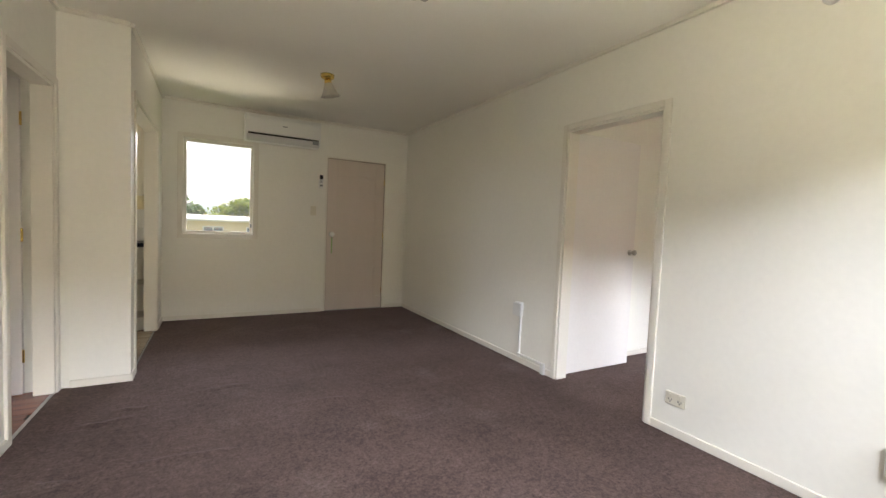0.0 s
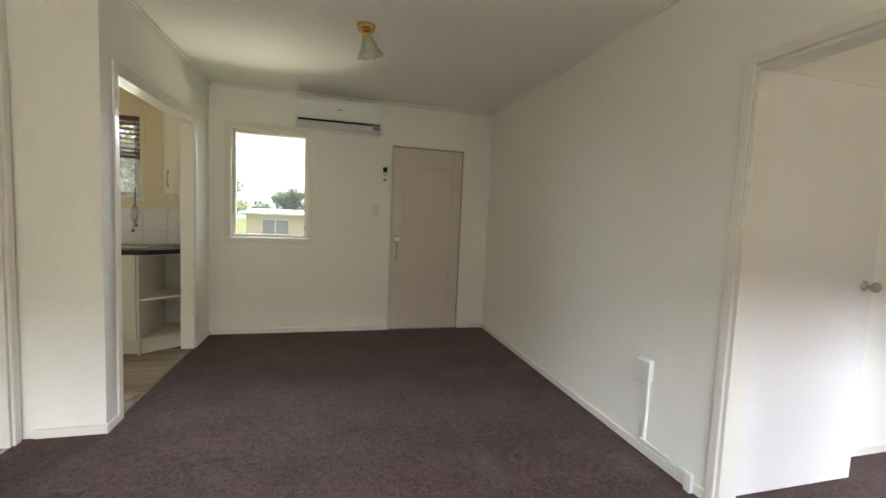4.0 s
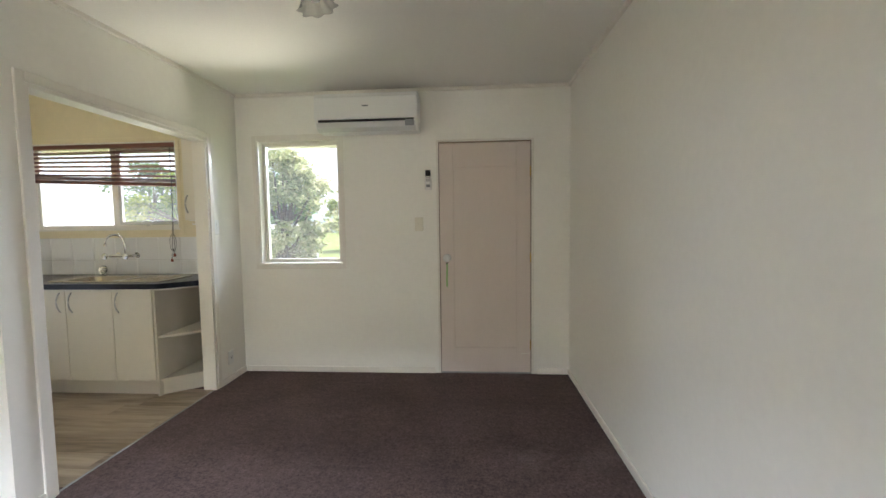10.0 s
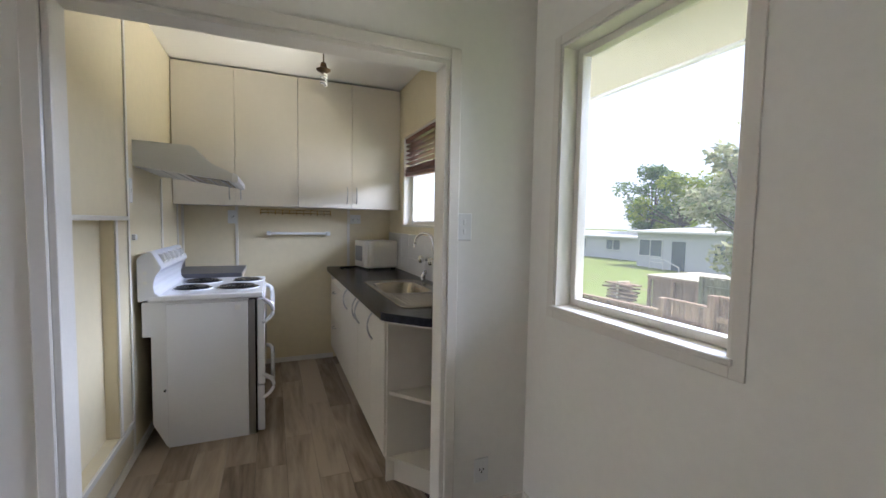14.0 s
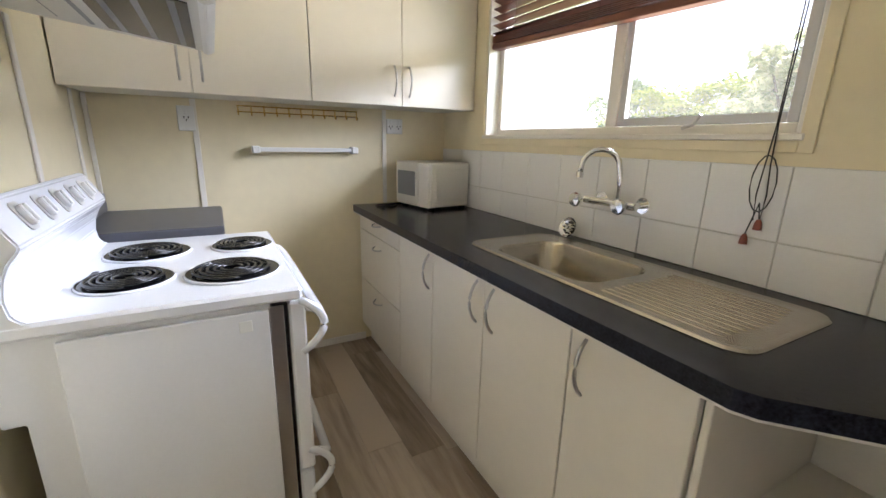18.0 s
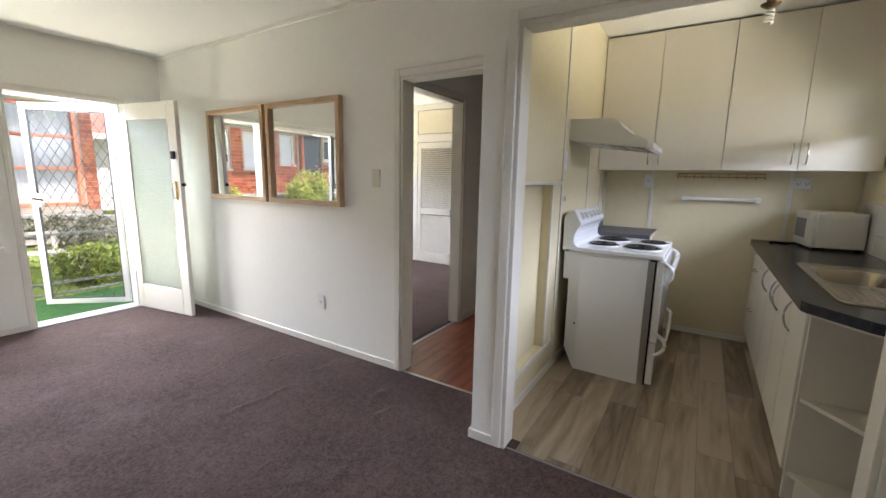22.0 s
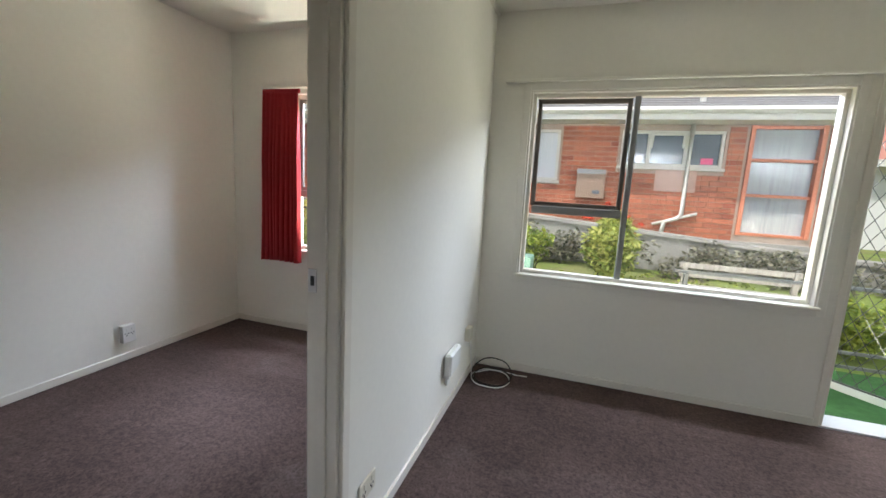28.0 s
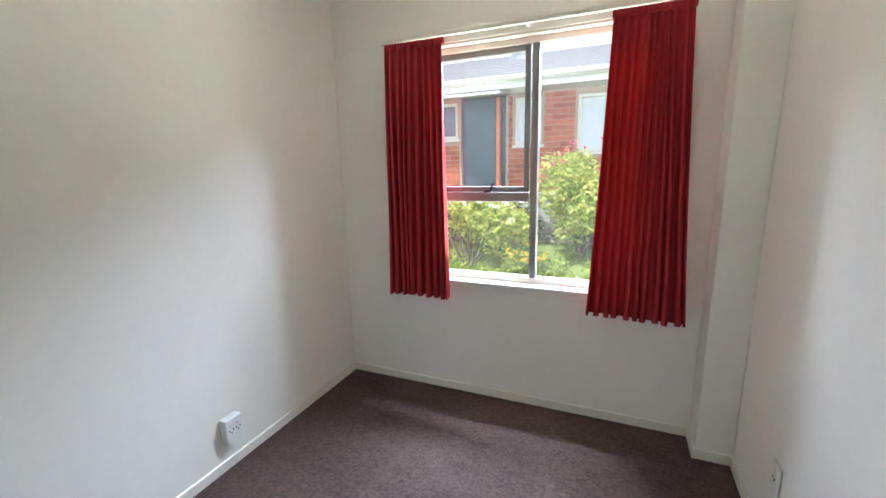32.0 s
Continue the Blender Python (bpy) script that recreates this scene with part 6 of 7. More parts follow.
for z in (0.25, 1.0, 1.7):
    hinge(bm_, (3.556, 2.636, z))
hl_m = pose(0.05, 3.757, 0, 0, 0, 184.3)
hl = panel_leaf("door_hall", hl_m, 0.70, 1.94, 0.036, "open white panelled hall door", WDOOR)
knob(hl, hl_m @ Vector((0.645, 0.036, 1.0)), hl_m.to_3x3() @ Vector((0, 1, 0)), NICKEL, 0.027)
for z in (0.25, 1.0, 1.7):
    hinge(hl, hl_m @ Vector((-0.006, 0.04, z)))
# entry door with pebbled glass
em = pose(0.575, -0.02, 0, 0, 0, 99.5)
ed = thing("door_entry", (0.55, 0, 0), "open white entry door with a tall pebbled glass pane", "door", "", "structure")
def ep(nm, a, b, material=None, bev=0.003, par=None, label=""):
    return part(nm, merge(B(), add_box(B(), a, b, bev), em), material or TRIM, par or ed, label)
ep("stile", (0, 0, 0.008), (0.10, 0.038, 1.935)), ep("stile", (0.67, 0, 0.008), (0.775, 0.038, 1.935))
ep("rail", (0.10, 0, 0.008), (0.67, 0.038, 0.235)), ep("rail", (0.10, 0, 1.80), (0.67, 0.038, 1.935))
gp = ep("pane", (0.10, 0.016, 0.235), (0.67, 0.022, 1.80), FROST, 0, None, "pebbled obscure glass pane")
for a, b in (((0.10, -0.002, 0.235), (0.112, 0.012, 1.80)), ((0.658, -0.002, 0.235), (0.67, 0.012, 1.80)), ((0.112, -0.002, 0.235), (0.658, 0.012, 0.247)), ((0.112, -0.002, 1.788), (0.658, 0.012, 1.80))):
    ep("bead", a, b)
lk = ep("lock_body", (0.70, -0.022, 1.44), (0.75, 0.0, 1.51), BLACK, 0.006, None, "black night latch")
ep("pull_plate", (0.705, -0.006, 1.08), (0.735, 0.0, 1.25), BRASS, 0.002)
part("pull_handle", add_tube(B(), [em @ Vector(v) for v in ((0.72, -0.004, 1.24), (0.72, -0.035, 1.225), (0.72, -0.038, 1.165), (0.72, -0.035, 1.105), (0.72, -0.004, 1.09))], 0.006), NICKEL, ed, smooth=True)
part("latch_knob", add_lathe(B(), em @ Vector((0.778, 0.02, 1.22)), [(0, 0), (0.014, 0), (0.01, 0.012), (0.017, 0.018), (0.012, 0.028), (0, 0.03)], 14, (em.to_3x3() @ Vector((1, 0, 0))).to_track_quat("Z", "Y").to_matrix().to_4x4()), BLACK, ed)
lining("frame_entry_door", "y", 0.003, -0.125, 0.56, 1.34, 1.95, 0.018)
tagged(box("sill_back", (2.34, N + 0.003, -0.03), (3.115, N + 0.16, 0.007), ALU), "grey aluminium back door threshold", "threshold", "", "structure")
tagged(box("sill_entry", (0.56, -0.16, -0.03), (1.34, 0.01, 0.012), WALU), "white aluminium entry threshold", "threshold", "", "structure")
architrave("trim_entry_door", "y", 0.0, 1, 0.56, 1.34, 1.95, 0.035, 0.01)
# screen door, ajar outwards
sm = pose(0.585, -0.135, 0.0, 0, 0, -47)
sd = thing("screen_door", (0.585, -0.135, 0), "white aluminium security screen door with a diamond grille, ajar", "screen door")
def sp(nm, a, b, material=None, bev=0.003, par=None, label=""):
    return part(nm, merge(B(), add_box(B(), a, b, bev), sm), material or WALU, par or sd, label)
sp("stile", (0, -0.012, 0.03), (0.05, 0.012, 1.93)), sp("stile", (0.69, -0.012, 0.03), (0.74, 0.012, 1.93))
sp("rail", (0.05, -0.012, 0.03), (0.69, 0.012, 0.08)), sp("rail", (0.05, -0.012, 1.87), (0.69, 0.012, 1.93))
t = B()
wd, ht, stp = 0.64, 1.79, 0.085
for k in range(-22, 12):
    for sgn in (1, -1):
        x0_, z0_ = k * stp, 0.0
        ua, ub = max(0.0, -x0_ / 0.62), min(ht, (wd - x0_) / 0.62)
        if ub - ua > 0.02:
            xa, xb = x0_ + 0.62 * ua, x0_ + 0.62 * ub
            if sgn < 0:
                xa, xb = wd - xa, wd - xb
            add_cyl(t, sm @ Vector((0.05 + xa, 0.004 * sgn, 0.08 + ua)), sm @ Vector((0.05 + xb, 0.004 * sgn, 0.08 + ub)), 0.0024, n=4)
IRON = mat("dark_grille_paint", (0.05, 0.05, 0.048), 0.45, var=0.1)
for a, b in (((0.05, -0.006, 0.08), (0.062, 0.006, 1.87)), ((0.678, -0.006, 0.08), (0.69, 0.006, 1.87)), ((0.062, -0.006, 0.08), (0.678, 0.006, 0.092)), ((0.062, -0.006, 1.858), (0.678, 0.006, 1.87))):
    sp("inner_edge", a, b, IRON, 0, None, "dark inner edge")
tagged(part("grille", t, IRON, sd, "diamond security grille"), kind="stuff")
sp("lock_plate", (0.655, -0.02, 0.98), (0.735, 0.016, 1.11), IVORY, 0.003, None, "ivory lock plate")
part("lever", add_tube(B(), [sm @ Vector(v) for v in ((0.70, 0.016, 1.06), (0.70, 0.05, 1.06), (0.62, 0.055, 1.05))], 0.008), BLACK, sd, smooth=True)
# windows
def window(name, ax_y, d, x0, x1, z0, z1, mull, trans, label, side=1, fw=0.045, fmat=None, open_sash=None):
    """A window across y: frame at the plane ax_y, mullions at x, transoms (x0, x1, z)."""
    fm = fmat or TRIM
    w = thing(name, ((x0 + x1) / 2, ax_y, z0), label, "window", "", "structure")
    for a, b in (((x0, z0), (x0 + fw, z1)), ((x1 - fw, z0), (x1, z1)), ((x0 + fw, z0), (x1 - fw, z0 + fw)), ((x0 + fw, z1 - fw), (x1 - fw, z1))):
        box("window_frame", (a[0], ax_y - d, a[1]), (b[0], ax_y + d, b[1]), fm, w)
    mw_ = 0.017 if ax_y < 1 else 0.025
    for x in mull:
        box("mullion", (x - mw_, ax_y - d, z0 + fw), (x + mw_, ax_y + d, z1 - fw), ALU if ax_y < 1 else fm, w)
    for a, b, z in trans:
        box("transom", (a, ax_y - d, z - 0.03), (b, ax_y + d, z + 0.02), ALU if ax_y < 1 else fm, w)
    return w
def pane(w, y, x0, x1, z0, z1):
    p = box("pane", (x0, y - 0.002, z0), (x1, y + 0.002, z1), GLASSN if y > 3 else GLASS, w, bev=0)
    p.visible_shadow = False
    return p
def sash(w, y, x0, x1, z0, z1, material=None, fw=0.028, d=0.012):
    s = None
    t = B()
    for a, b in (((x0, z0), (x0 + fw, z1)), ((x1 - fw, z0), (x1, z1)), ((x0 + fw, z0), (x1 - fw, z0 + fw)), ((x0 + fw, z1 - fw), (x1 - fw, z1))):
        add_box(t, (a[0], y - d, a[1]), (b[0], y + d, b[1]), 0.002)
    return part("sash", t, material or ALU, w)
def reveal(name, y0, y1, x0, x1, z0, z1, th=0.012, out=0.0, w=0.045, s=1, sill=0.03, casing=None):
    """Lining boards in a window opening, casing on the wall face, and a sill."""
    t = thing(name, ((x0 + x1) / 2, y0, z0), "cream-white painted window lining and casing", "window trim", "", "structure")
    for a, b, c, d in ((x0, x0 + th, z0, z1), (x1 - th, x1, z0, z1), (x0 + th, x1 - th, z1 - th, z1)):
        box("lining", (a, y0, c), (b, y1, d), TRIM, t)
    for a, b, c, d in ((x0 - w, x0, z0 - w, z1 + w), (x1, x1 + w, z0 - w, z1 + w), (x0, x1, z1, z1 + w), (x0, x1, z0 - w, z0 - 0.004)):
        box("casing", (a, y0, c), (b, y0 + s * 0.006, d), casing or WALL, t, bev=0.002)
    box("window_sill", (x0 - 0.01, y1, z0 - 0.004), (x1 + 0.01, y0 + s * sill, z0 + 0.014), TRIM, t, bev=0.003)
    return t
reveal("trim_front_window", 0.0, -0.12, 1.46, 3.17, 0.70, 1.93)
w = window("window_front", -0.075, 0.03, 1.472, 3.158, 0.714, 1.918, [2.52], [(2.545, 3.113, 1.165)], "wide front window with a fixed pane and an awning sash", fw=0.022)
sash(w, -0.07, 2.548, 3.125, 1.187, 1.886, mat("bronze_aluminium", (0.16, 0.14, 0.12), 0.4, 0.5))
pane(w, -0.075, 1.502, 2.495, 0.744, 1.888), pane(w, -0.075, 2.545, 3.128, 0.744, 1.135), pane(w, -0.07, 2.575, 3.10, 1.214, 1.86)
tagged(box("curtain_track", (1.36, 0.011, 1.978), (3.34, 0.03, 1.996), WALL), "thin painted curtain track above the front window", "curtain track", "", "structure")
reveal("trim_bedroom_window", 0.0, -0.12, 3.98, 5.06, 0.68, 1.95)
w = window("window_bedroom", -0.075, 0.03, 3.992, 5.048, 0.694, 1.938, [4.475], [(4.50, 5.02, 1.165)], "bedroom window with a fixed pane and an awning sash", fw=0.03)
sash(w, -0.07, 4.502, 5.015, 1.187, 1.906, ALU)
part("stay", add_tube(B(), [(4.74, -0.045, 1.19), (4.70, -0.03, 1.195), (4.69, -0.03, 1.235)], 0.006), BLACK, w)
pane(w, -0.075, 4.022, 4.45, 0.724, 1.908), pane(w, -0.075, 4.50, 5.018, 0.724, 1.135), pane(w, -0.07, 4.53, 4.99, 1.214, 1.88)
reveal("trim_back_window", N, N + 0.12, 0.765, 1.49, 0.955, 2.03, 0.012, 0, 0.04, -1, 0.02, TRIM)
w = window("window_back", N + 0.095, 0.022, 0.777, 1.478, 0.969, 2.018, [], [], "small fixed back window with a cream frame", fw=0.03)
pane(w, N + 0.095, 0.807, 1.448, 0.999, 1.988)
part("catch", add_box(B(), (1.452, N + 0.06, 1.05), (1.47, N + 0.073, 1.09), 0.003), GREYP, w)
reveal("trim_kitchen_window", N - 0.007, N + 0.12, -1.385, 0.035, 1.275, 2.05, 0.012, 0, 0.035, -1, 0.012, CREAM)
w = window("window_kitchen", N + 0.09, 0.022, -1.373, 0.023, 1.289, 2.038, [-0.62], [], "kitchen window of two lights behind a half-raised blind", fw=0.03)
sash(w, N + 0.085, -0.592, -0.01, 1.321, 2.006, WALU)
part("stay", add_tube(B(), [(-0.32, N + 0.06, 1.31), (-0.28, N + 0.05, 1.32), (-0.26, N + 0.05, 1.35)], 0.006), NICKEL, w)
pane(w, N + 0.09, -1.343, -0.645, 1.319, 2.008), pane(w, N + 0.085, -0.564, -0.038, 1.349, 1.978)
w = window("window_room", -0.075, 0.03, -2.49, -1.01, 0.71, 1.92, [-1.75], [], "window of the further room")
# mirrors
def mirror(y0, y1, z0, z1):
    m = thing("wall_mirror", (W, (y0 + y1) / 2, z0), "square mirror in a light oak frame on the living room wall", "mirror", "living room mirrors")
    f = 0.036
    box("frame_rail", (W + 0.001, y0, z0), (W + 0.046, y1, z0 + f), OAK, m), box("frame_rail", (W + 0.001, y0, z1 - f), (W + 0.046, y1, z1), OAK, m)
    box("frame_stile", (W + 0.001, y0, z0 + f), (W + 0.046, y0 + f, z1 - f), OAKZ, m), box("frame_stile", (W + 0.001, y1 - f, z0 + f), (W + 0.046, y1, z1 - f), OAKZ, m)
    box("glass", (W + 0.012, y0 + f - 0.002, z0 + f - 0.002), (W + 0.02, y1 - f + 0.002, z1 - f + 0.002), MIRROR, m, bev=0)
mirror(0.88, 1.675, 1.106, 1.862)
mirror(1.715, 2.515, 1.106, 1.862)
# curtains
def curtain(xt0, xt1, xb0, xb1, waves, seed, label):
    random.seed(seed)
    c = thing("curtain", ((xb0 + xb1) / 2, 0.09, 0.6), label, "curtain", "bedroom curtains")
    t = B()
    nu, nv = waves * 14, 30
    wid = [random.uniform(0.55, 1.5) for _ in range(waves)]
    edge = [sum(wid[:k]) / sum(wid) for k in range(waves + 1)]
    ph = [random.uniform(-0.6, 0.6) for _ in range(waves + 1)]
    am = [random.uniform(0.55, 1.2) for _ in range(waves + 1)]
    grid = []
    for j in range(nv + 1):
        v = j / nv
        row = []
        for i in range(nu + 1):
            u = i / nu
            k = min(waves - 1, max(q for q in range(waves) if edge[q] <= u + 1e-9))
            f = (u - edge[k]) / (edge[k + 1] - edge[k])
            a = 2 * math.pi * (k + f) + 0.5 * math.sin(v * 2.6 + ph[k]) * math.sin(math.pi * f)
            size = (am[k] * (1 - f) + am[k + 1] * f) * (0.010 + 0.020 * min(1, v * 2.5))
            w = math.cos(a)
            y = 0.085 + size * math.copysign(abs(w) ** 0.75, w) + 0.006 * math.sin(5 * u + 4 * v + seed)
            x = (xt0 + (xt1 - xt0) * u) * (1 - v) + (xb0 + (xb1 - xb0) * u) * v + 0.006 * math.sin(2 * a) * v + 0.006 * math.sin(3 * v + 9 * u)
            row.append((x, y, 1.952 - 1.35 * v - 0.004 * math.sin(4 * u + seed) * v))
        grid.append(row)
    lay = []
    for off in (0.0, 0.003):
        lay.append([[t.verts.new((x, y + off, z)) for x, y, z in row] for row in grid])
    for s in (0, 1):
        for j in range(nv):
            for i in range(nu):
                q = (lay[s][j][i], lay[s][j][i + 1], lay[s][j + 1][i + 1], lay[s][j + 1][i])
                t.faces.new(q if s else tuple(reversed(q)))
    for j in (0, nv):
        for i in range(nu):
            t.faces.new((lay[0][j][i], lay[0][j][i + 1], lay[1][j][i + 1], lay[1][j][i]))
    for i in (0, nu):
        for j in range(nv):
            t.faces.new((lay[0][j][i], lay[0][j + 1][i], lay[1][j + 1][i], lay[1][j][i]))
    bmesh.ops.recalc_face_normals(t, faces=t.faces[:])
    part("drape", t, CURTAIN, c, smooth=True)
    for i in range(waves * 2 + 1):
        x = xt0 + (xt1 - xt0) * i / (waves * 2)
        box("pleat_head", (x - 0.008, 0.074, 1.925), (x + 0.008, 0.098, 1.957), CURTAIN, c, bev=0.004)
curtain(4.915, 5.235, 4.905, 5.275, 9, 3, "narrow crimson pleated bedroom curtain, drawn back")
curtain(3.83, 4.125, 3.755, 4.185, 10, 8, "crimson pleated bedroom curtain, drawn back beside the chase")
ct = thing("curtain_rail", (4.52, 0.07, 1.96), "thin white curtain rail above the bedroom window", "curtain rail")
box("track", (3.80, 0.055, 1.966), (5.26, 0.075, 1.985), TRIM, ct)
for x in (3.86, 4.5, 5.2):
    box("bracket", (x - 0.01, 0.011, 1.965), (x + 0.01, 0.056, 1.98), TRIM, ct)
part("end_stop", add_cyl(B(), (5.26, 0.065, 1.975), (5.275, 0.065, 1.975), 0.011, n=12), PLASTIC, ct)
# air conditioner
ac = thing("air_conditioner", (1.78, 5.52, 2.04), "off-white wall-mounted split air conditioner above the back window", "air conditioner")
part("body", add_prism(B(), [(N - 0.001, 2.05), (N - 0.001, 2.345), (5.50, 2.352), (5.435, 2.335), (5.425, 2.30), (5.425, 2.12), (5.44, 2.075), (5.50, 2.05)], "x", 1.37, 2.195, 0.004), PLASTIC, ac)
part("front_panel", add_prism(B(), [(5.424, 2.31), (5.412, 2.30), (5.41, 2.14), (5.424, 2.135)], "x", 1.372, 2.193, 0.002), PLASTIC, ac)
part("louvre_gap", add_prism(B(), [(5.427, 2.132), (5.422, 2.13), (5.424, 2.112), (5.43, 2.11)], "x", 1.40, 2.17), BLACK, ac)
part("louvre", add_prism(B(), [(5.424, 2.108), (5.418, 2.105), (5.432, 2.066), (5.475, 2.043), (5.48, 2.048), (5.44, 2.075)], "x", 1.385, 2.18, 0.001), mat("louvre_plastic", (0.6, 0.6, 0.58), 0.3), ac)
box("badge", (1.76, 5.407, 2.225), (1.81, 5.41, 2.235), GREYP, ac, bev=0)
box("indicator_panel", (2.10, 5.417, 2.07), (2.17, 5.43, 2.12), GREYP, ac)
# ceiling lamps
def lamp(x, y, tilt, turn):
    l = thing("ceiling_lamp", (x, y, H), "brass ceiling lamp with a clear fluted glass shade", "lamp", "ceiling lamps")
    part("base", add_lathe(B(), (x, y, H - 0.035), [(0.03, 0), (0.052, 0.006), (0.058, 0.02), (0.05, 0.028), (0.06, 0.035)], 24), BRASS, l, smooth=True)
    m = Matrix.Rotation(radians(turn), 4, "Z") @ Matrix.Rotation(radians(tilt), 4, "Y")
    c = Vector((x, y, H - 0.033))
    part("holder", add_lathe(B(), c, [(0.02, -0.05), (0.03, -0.045), (0.03, -0.02), (0.022, 0.0)], 20, m), BRASS, l, smooth=True)
    t = bmesh.new()
    n, rings = 40, []
    for r, z, fl in ((0.03, -0.035, 0), (0.036, -0.05, 0.02), (0.046, -0.075, 0.05), (0.055, -0.105, 0.07), (0.07, -0.135, 0.1), (0.082, -0.148, 0.13), (0.079, -0.147, 0.13), (0.067, -0.134, 0.1), (0.052, -0.105, 0.07), (0.043, -0.075, 0.05)):
        rings.append([t.verts.new(m @ Vector((r * (1 + fl * math.cos(k * 2 * math.pi * 8 / n)) * math.cos(2 * math.pi * k / n), r * (1 + fl * math.cos(k * 2 * math.pi * 8 / n)) * math.sin(2 * math.pi * k / n), z)) + c) for k in range(n)])
    for a, b in zip(rings, rings[1:]):
        for k in range(n):
            t.faces.new((a[k], a[(k + 1) % n], b[(k + 1) % n], b[k]))
    bmesh.ops.recalc_face_normals(t, faces=t.faces[:])
    part("shade", t, LAMPGLASS, l, "clear fluted glass shade", True)
    part("bulb", add_lathe(B(), c, [(0.0, -0.125), (0.02, -0.118), (0.028, -0.10), (0.022, -0.075), (0.012, -0.05)], 16, m), PLASTIC, l, smooth=True)
lamp(1.92, 3.96, -14, 20)
lamp(1.90, 2.08, 8, 100)
# plates and boxes on the walls
socket((W, 2.24, 0.36), 1, 0, 0.073, 0.115, "single white power socket on the living room wall", ((0, 0.03),))
socket((W, 2.81, 1.31), 1, 0, 0.07, 0.115, "ivory light switch beside the hall door", ((0, 0.0),), IVORY, False, "light_switch")
socket((E2, 1.655, 0.215), -1, 0, 0.115, 0.075, "double ivory power socket above the skirting", ((-0.028, 0.018), (0.028, 0.018)), IVORY)
socket((2.17, N, 1.29), 0, -1, 0.07, 0.115, "ivory double light switch beside the back door", ((-0.012, 0.0), (0.012, 0.0)), IVORY, False, "light_switch")
socket((NIB, 5.30, 1.29), 1, 0, 0.07, 0.115, "white light switch beside the kitchen opening", ((0, 0.02), (0, -0.02)), None, False, "light_switch")
socket((NIB, 5.41, 0.20), 1, 0, 0.07, 0.11, "white power socket beside the kitchen opening", ((0, 0.03),))
socket((BE, 0.975, 0.19), -1, 0, 0.085, 0.12, "white surface power socket above the bedroom skirting", ((-0.018, 0.03), (0.018, 0.03)), depth=0.04)
socket((3.53, 0.62, 0.30), 1, 0, 0.07, 0.11, "white power socket on the bedroom partition", ((0, 0.03),))
socket((E2, 0.30, 0.33), -1, 0, 0.08, 0.09, "small ivory junction box on the wall", (), IVORY, False, "junction_box", 0.035)
rm = thing("remote_control", (2.255, N - 0.02, 1.66), "white air conditioner remote in a wall holder", "remote control")
box("holder", (2.228, N - 0.018, 1.575), (2.282, N - 0.001, 1.66), PLASTIC, rm, bev=0.003)
box("remote", (2.231, N - 0.03, 1.585), (2.279, N - 0.012, 1.745), PLASTIC, rm, bev=0.005)
box("screen", (2.234, N - 0.0312, 1.69), (2.276, N - 0.0295, 1.741), BLACK, rm, bev=0)
for k in range(9):
    box("button", (2.238 + 0.012 * (k % 3), N - 0.032, 1.675 - 0.014 * (k // 3)), (2.247 + 0.012 * (k % 3), N - 0.0295, 1.683 - 0.014 * (k // 3)), GREYP, rm, bev=0)
box("label_strip", (2.238, N - 0.0308, 1.60), (2.272, N - 0.0295, 1.622), GREYP, rm, bev=0)
rt = thing("modem_box", (E2 - 0.025, 0.71, 0.23), "white modem box fixed to the wall above the skirting", "modem")
box("case", (E2 - 0.05, 0.605, 0.245), (E2 - 0.006, 0.80, 0.375), PLASTIC, rt, bev=0.012)
box("bracket", (E2 - 0.035, 0.64, 0.225), (E2 - 0.001, 0.78, 0.243), PLASTIC, rt)
box("outlet", (E2 - 0.016, 0.69, 0.165), (E2 - 0.001, 0.74, 0.215), PLASTIC, rt)
sb = thing("surface_socket", (E2, 3.06, 0.45), "white surface socket with a conduit down to the skirting", "socket")
box("box", (E2 - 0.045, 3.02, 0.41), (E2 - 0.001, 3.10, 0.53), PLASTIC, sb, bev=0.005)
box("face", (E2 - 0.052, 3.0, 0.415), (E2 - 0.046, 3.105, 0.525), PLASTIC, sb, bev=0.002)
box("conduit", (E2 - 0.018, 3.035, 0.051), (E2 - 0.001, 3.055, 0.41), PLASTIC, sb)
box("foot_conduit", (E2 - 0.03, 2.75, 0.074), (E2 - 0.014, 3.055, 0.09), PLASTIC, sb)
box("foot_box", (E2 - 0.035, 2.71, 0.0), (E2 - 0.0135, 2.75, 0.09), PLASTIC, sb)
al = thing("wall_sensor", (E2 - 0.03, 1.2, 2.3), "small white alarm sensor high on the wall", "sensor")
part("case", add_lathe(B(), (E2 - 0.001, 1.10, 2.23), [(0.035, 0), (0.035, 0.02), (0.028, 0.032), (0, 0.034)], 20, Matrix.Rotation(radians(-90), 4, "Y")), PLASTIC, al)
cc = thing("cable_coil", (3.22, 0.22, 0), "loose coil of black and white cable on the carpet", "cable")
for tone, rx, ry, lift, dx, dy in ((BLACK, 0.135, 0.115, 0.10, 0.0, 0.0), (PLASTIC, 0.130, 0.122, 0.012, 0.004, 0.008), (BLACK, 0.124, 0.10, 0.03, -0.004, -0.004)):
    pts = [(3.258 + dx + rx * math.cos(a * math.pi / 16), 0.222 + dy + ry * math.sin(a * math.pi / 16), 0.0065 + lift * (0.5 - 0.5 * math.sin(a * math.pi / 16)) ** 1.4 + 0.002 * math.sin(a)) for a in range(32)]
    part("loop", add_tube(B(), pts, 0.0042, 6, True), tone, cc, smooth=True)
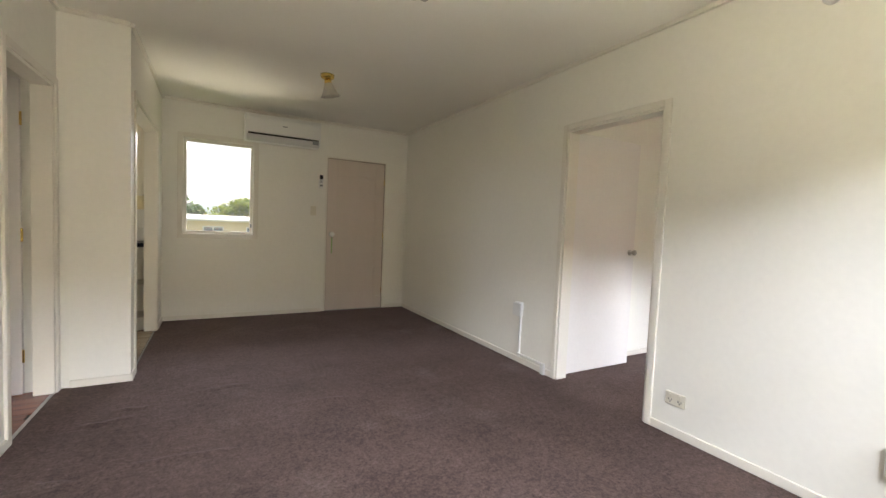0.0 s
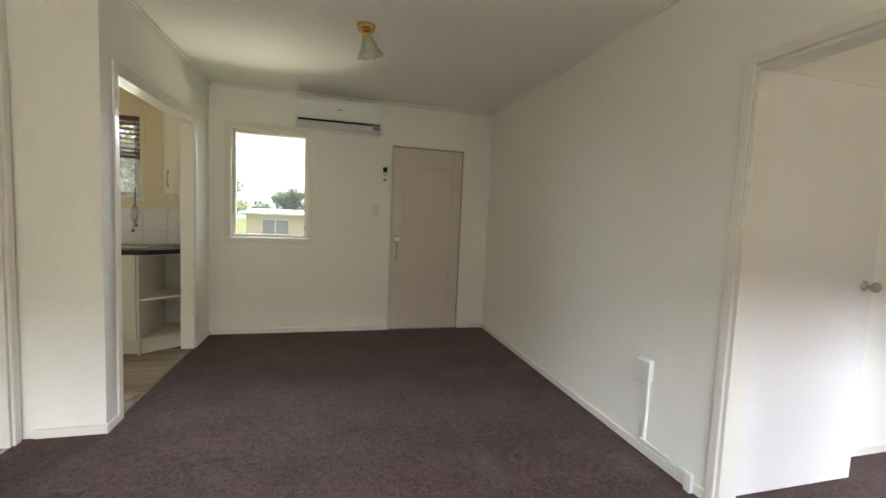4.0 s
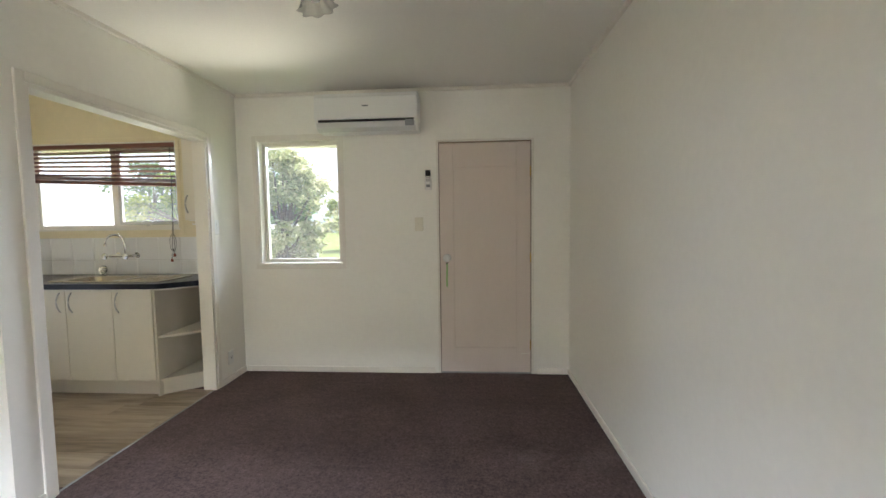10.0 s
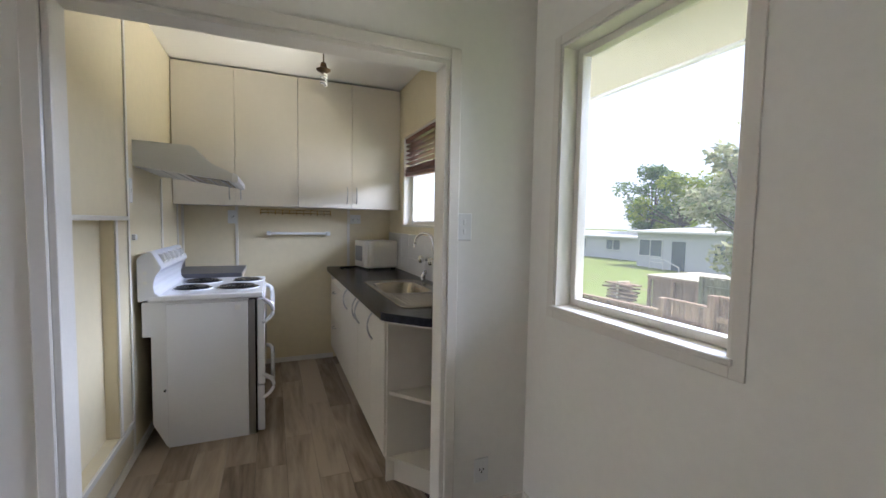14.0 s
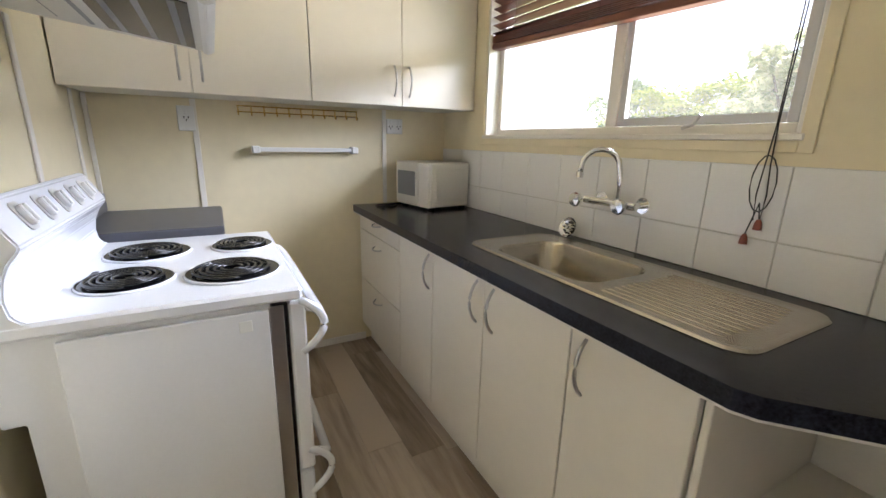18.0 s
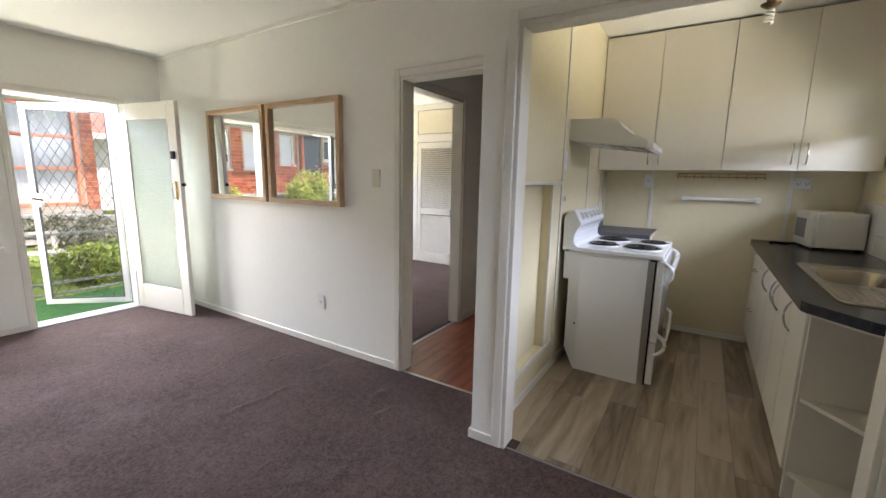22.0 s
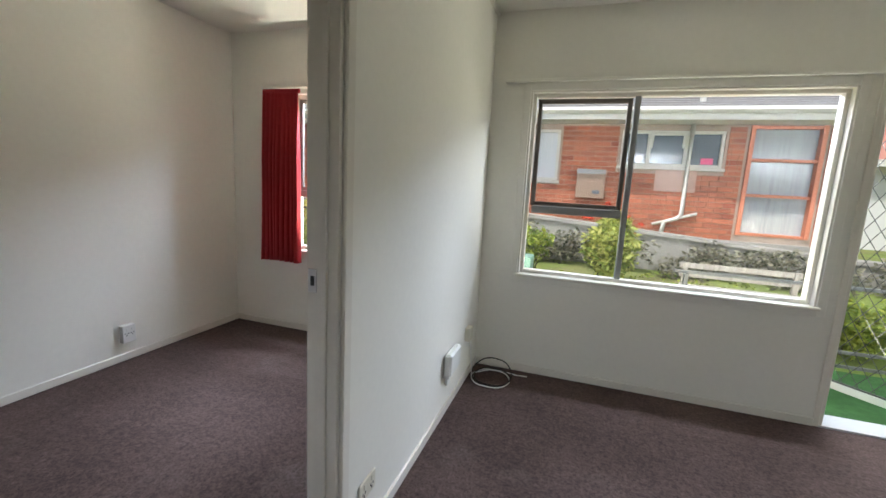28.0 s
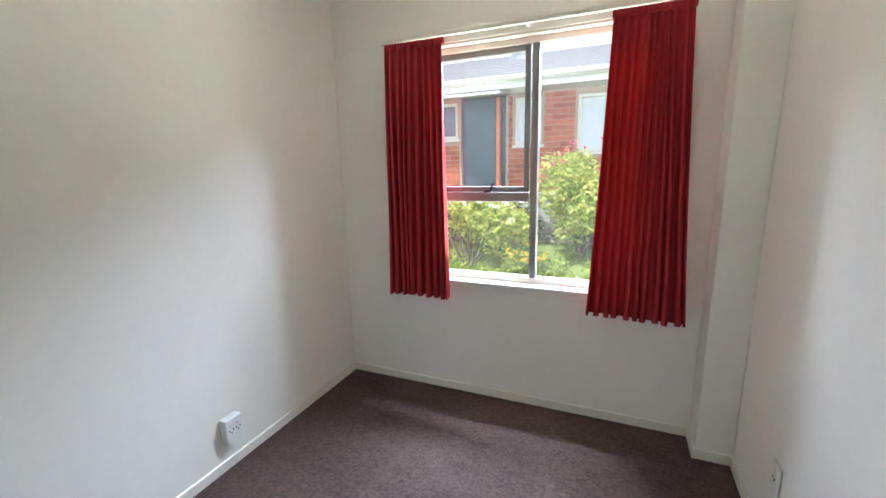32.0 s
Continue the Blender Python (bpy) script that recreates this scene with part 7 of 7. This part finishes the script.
part("lead", add_tube(B(), [(3.38, 0.20, 0.016), (3.29, 0.145, 0.030), (3.19, 0.115, 0.024), (3.11, 0.11, 0.010), (3.03, 0.093, 0.006)], 0.004, 6), PLASTIC, cc, smooth=True)
part("tail", add_tube(B(), [(3.40, 0.3, 0.30), (3.39, 0.28, 0.12), (3.385, 0.27, 0.02), (3.375, 0.25, 0.012)], 0.004, 6), PLASTIC, cc, smooth=True)
# wardrobe with louvred doors in the further room
WARDC = mat("cream_cupboard_paint", (0.74, 0.67, 0.50), 0.45, var=0.03, scale=2)
wb = thing("built_in_wardrobe", (-3.1, 1.3, 0), "white built-in wardrobe with louvred doors and cream top cupboards", "wardrobe")
for y0, y1 in ((0.0, 0.04), (0.60, 0.82), (1.60, 1.82), (2.58, 2.74)):
    box("post", (-3.06, y0, 0), (-3.02, y1, H), TRIM, wb)
box("rail", (-3.058, 0.04, 1.86), (-3.018, 2.58, 1.98), TRIM, wb), box("rail", (-3.058, 0.04, 2.33), (-3.018, 2.58, H), TRIM, wb), box("rail", (-3.058, 0.04, 0), (-3.022, 2.58, 0.06), TRIM, wb)
for y0, y1 in ((0.045, 0.595), (0.825, 1.595), (1.825, 2.575)):
    d = box("louvred_door", (-3.05, y0, 0.065), (-3.02, y0 + 0.06, 1.855), TRIM, wb)
    box("stile", (-3.05, y1 - 0.06, 0.065), (-3.02, y1, 1.855), TRIM, d)
    for z0, z1 in ((0.065, 0.16), (0.76, 0.85), (1.77, 1.855)):
        box("rail", (-3.05, y0 + 0.06, z0), (-3.02, y1 - 0.06, z1), TRIM, d)
    t = B()
    for z0, z1 in ((0.16, 0.76), (0.85, 1.77)):
        z = z0 + 0.015
        while z < z1:
            merge(t, add_box(B(), (-0.018, y0 + 0.06, -0.003), (0.018, y1 - 0.06, 0.003)), Matrix.Translation((-3.035, 0, z)) @ Matrix.Rotation(radians(40), 4, "Y"))
            z += 0.031
    part("louvres", t, TRIM, d)
    box("cupboard_door", (-3.05, y0, 1.985), (-3.025, y1, 2.325), WARDC, wb)
    part("knob", add_cyl(B(), (-3.025, y1 - 0.08, 2.03), (-3.0, y1 - 0.08, 2.03), 0.012, n=10), NICKEL, wb)
    part("door_knob", add_cyl(B(), (-3.02, y1 - 0.03, 1.0), (-2.995, y1 - 0.03, 1.0), 0.012, n=10), NICKEL, d)
# near-black block fills the wardrobe; the inside's shade is put into its colour
box("dark_infill", (-3.19, 0, 0), (-3.07, 2.74, H), DARK, wb)
# bricks of the house opposite that can be told apart
for a, b, z in NEAR_BRICKS:
    ob = piece("brick", (a, BY - 0.02, z), (a + 0.23, BY + 0.004, z + 0.076), BRICK, wall_ob, 0.003)
    ob.matrix_parent_inverse = Matrix()
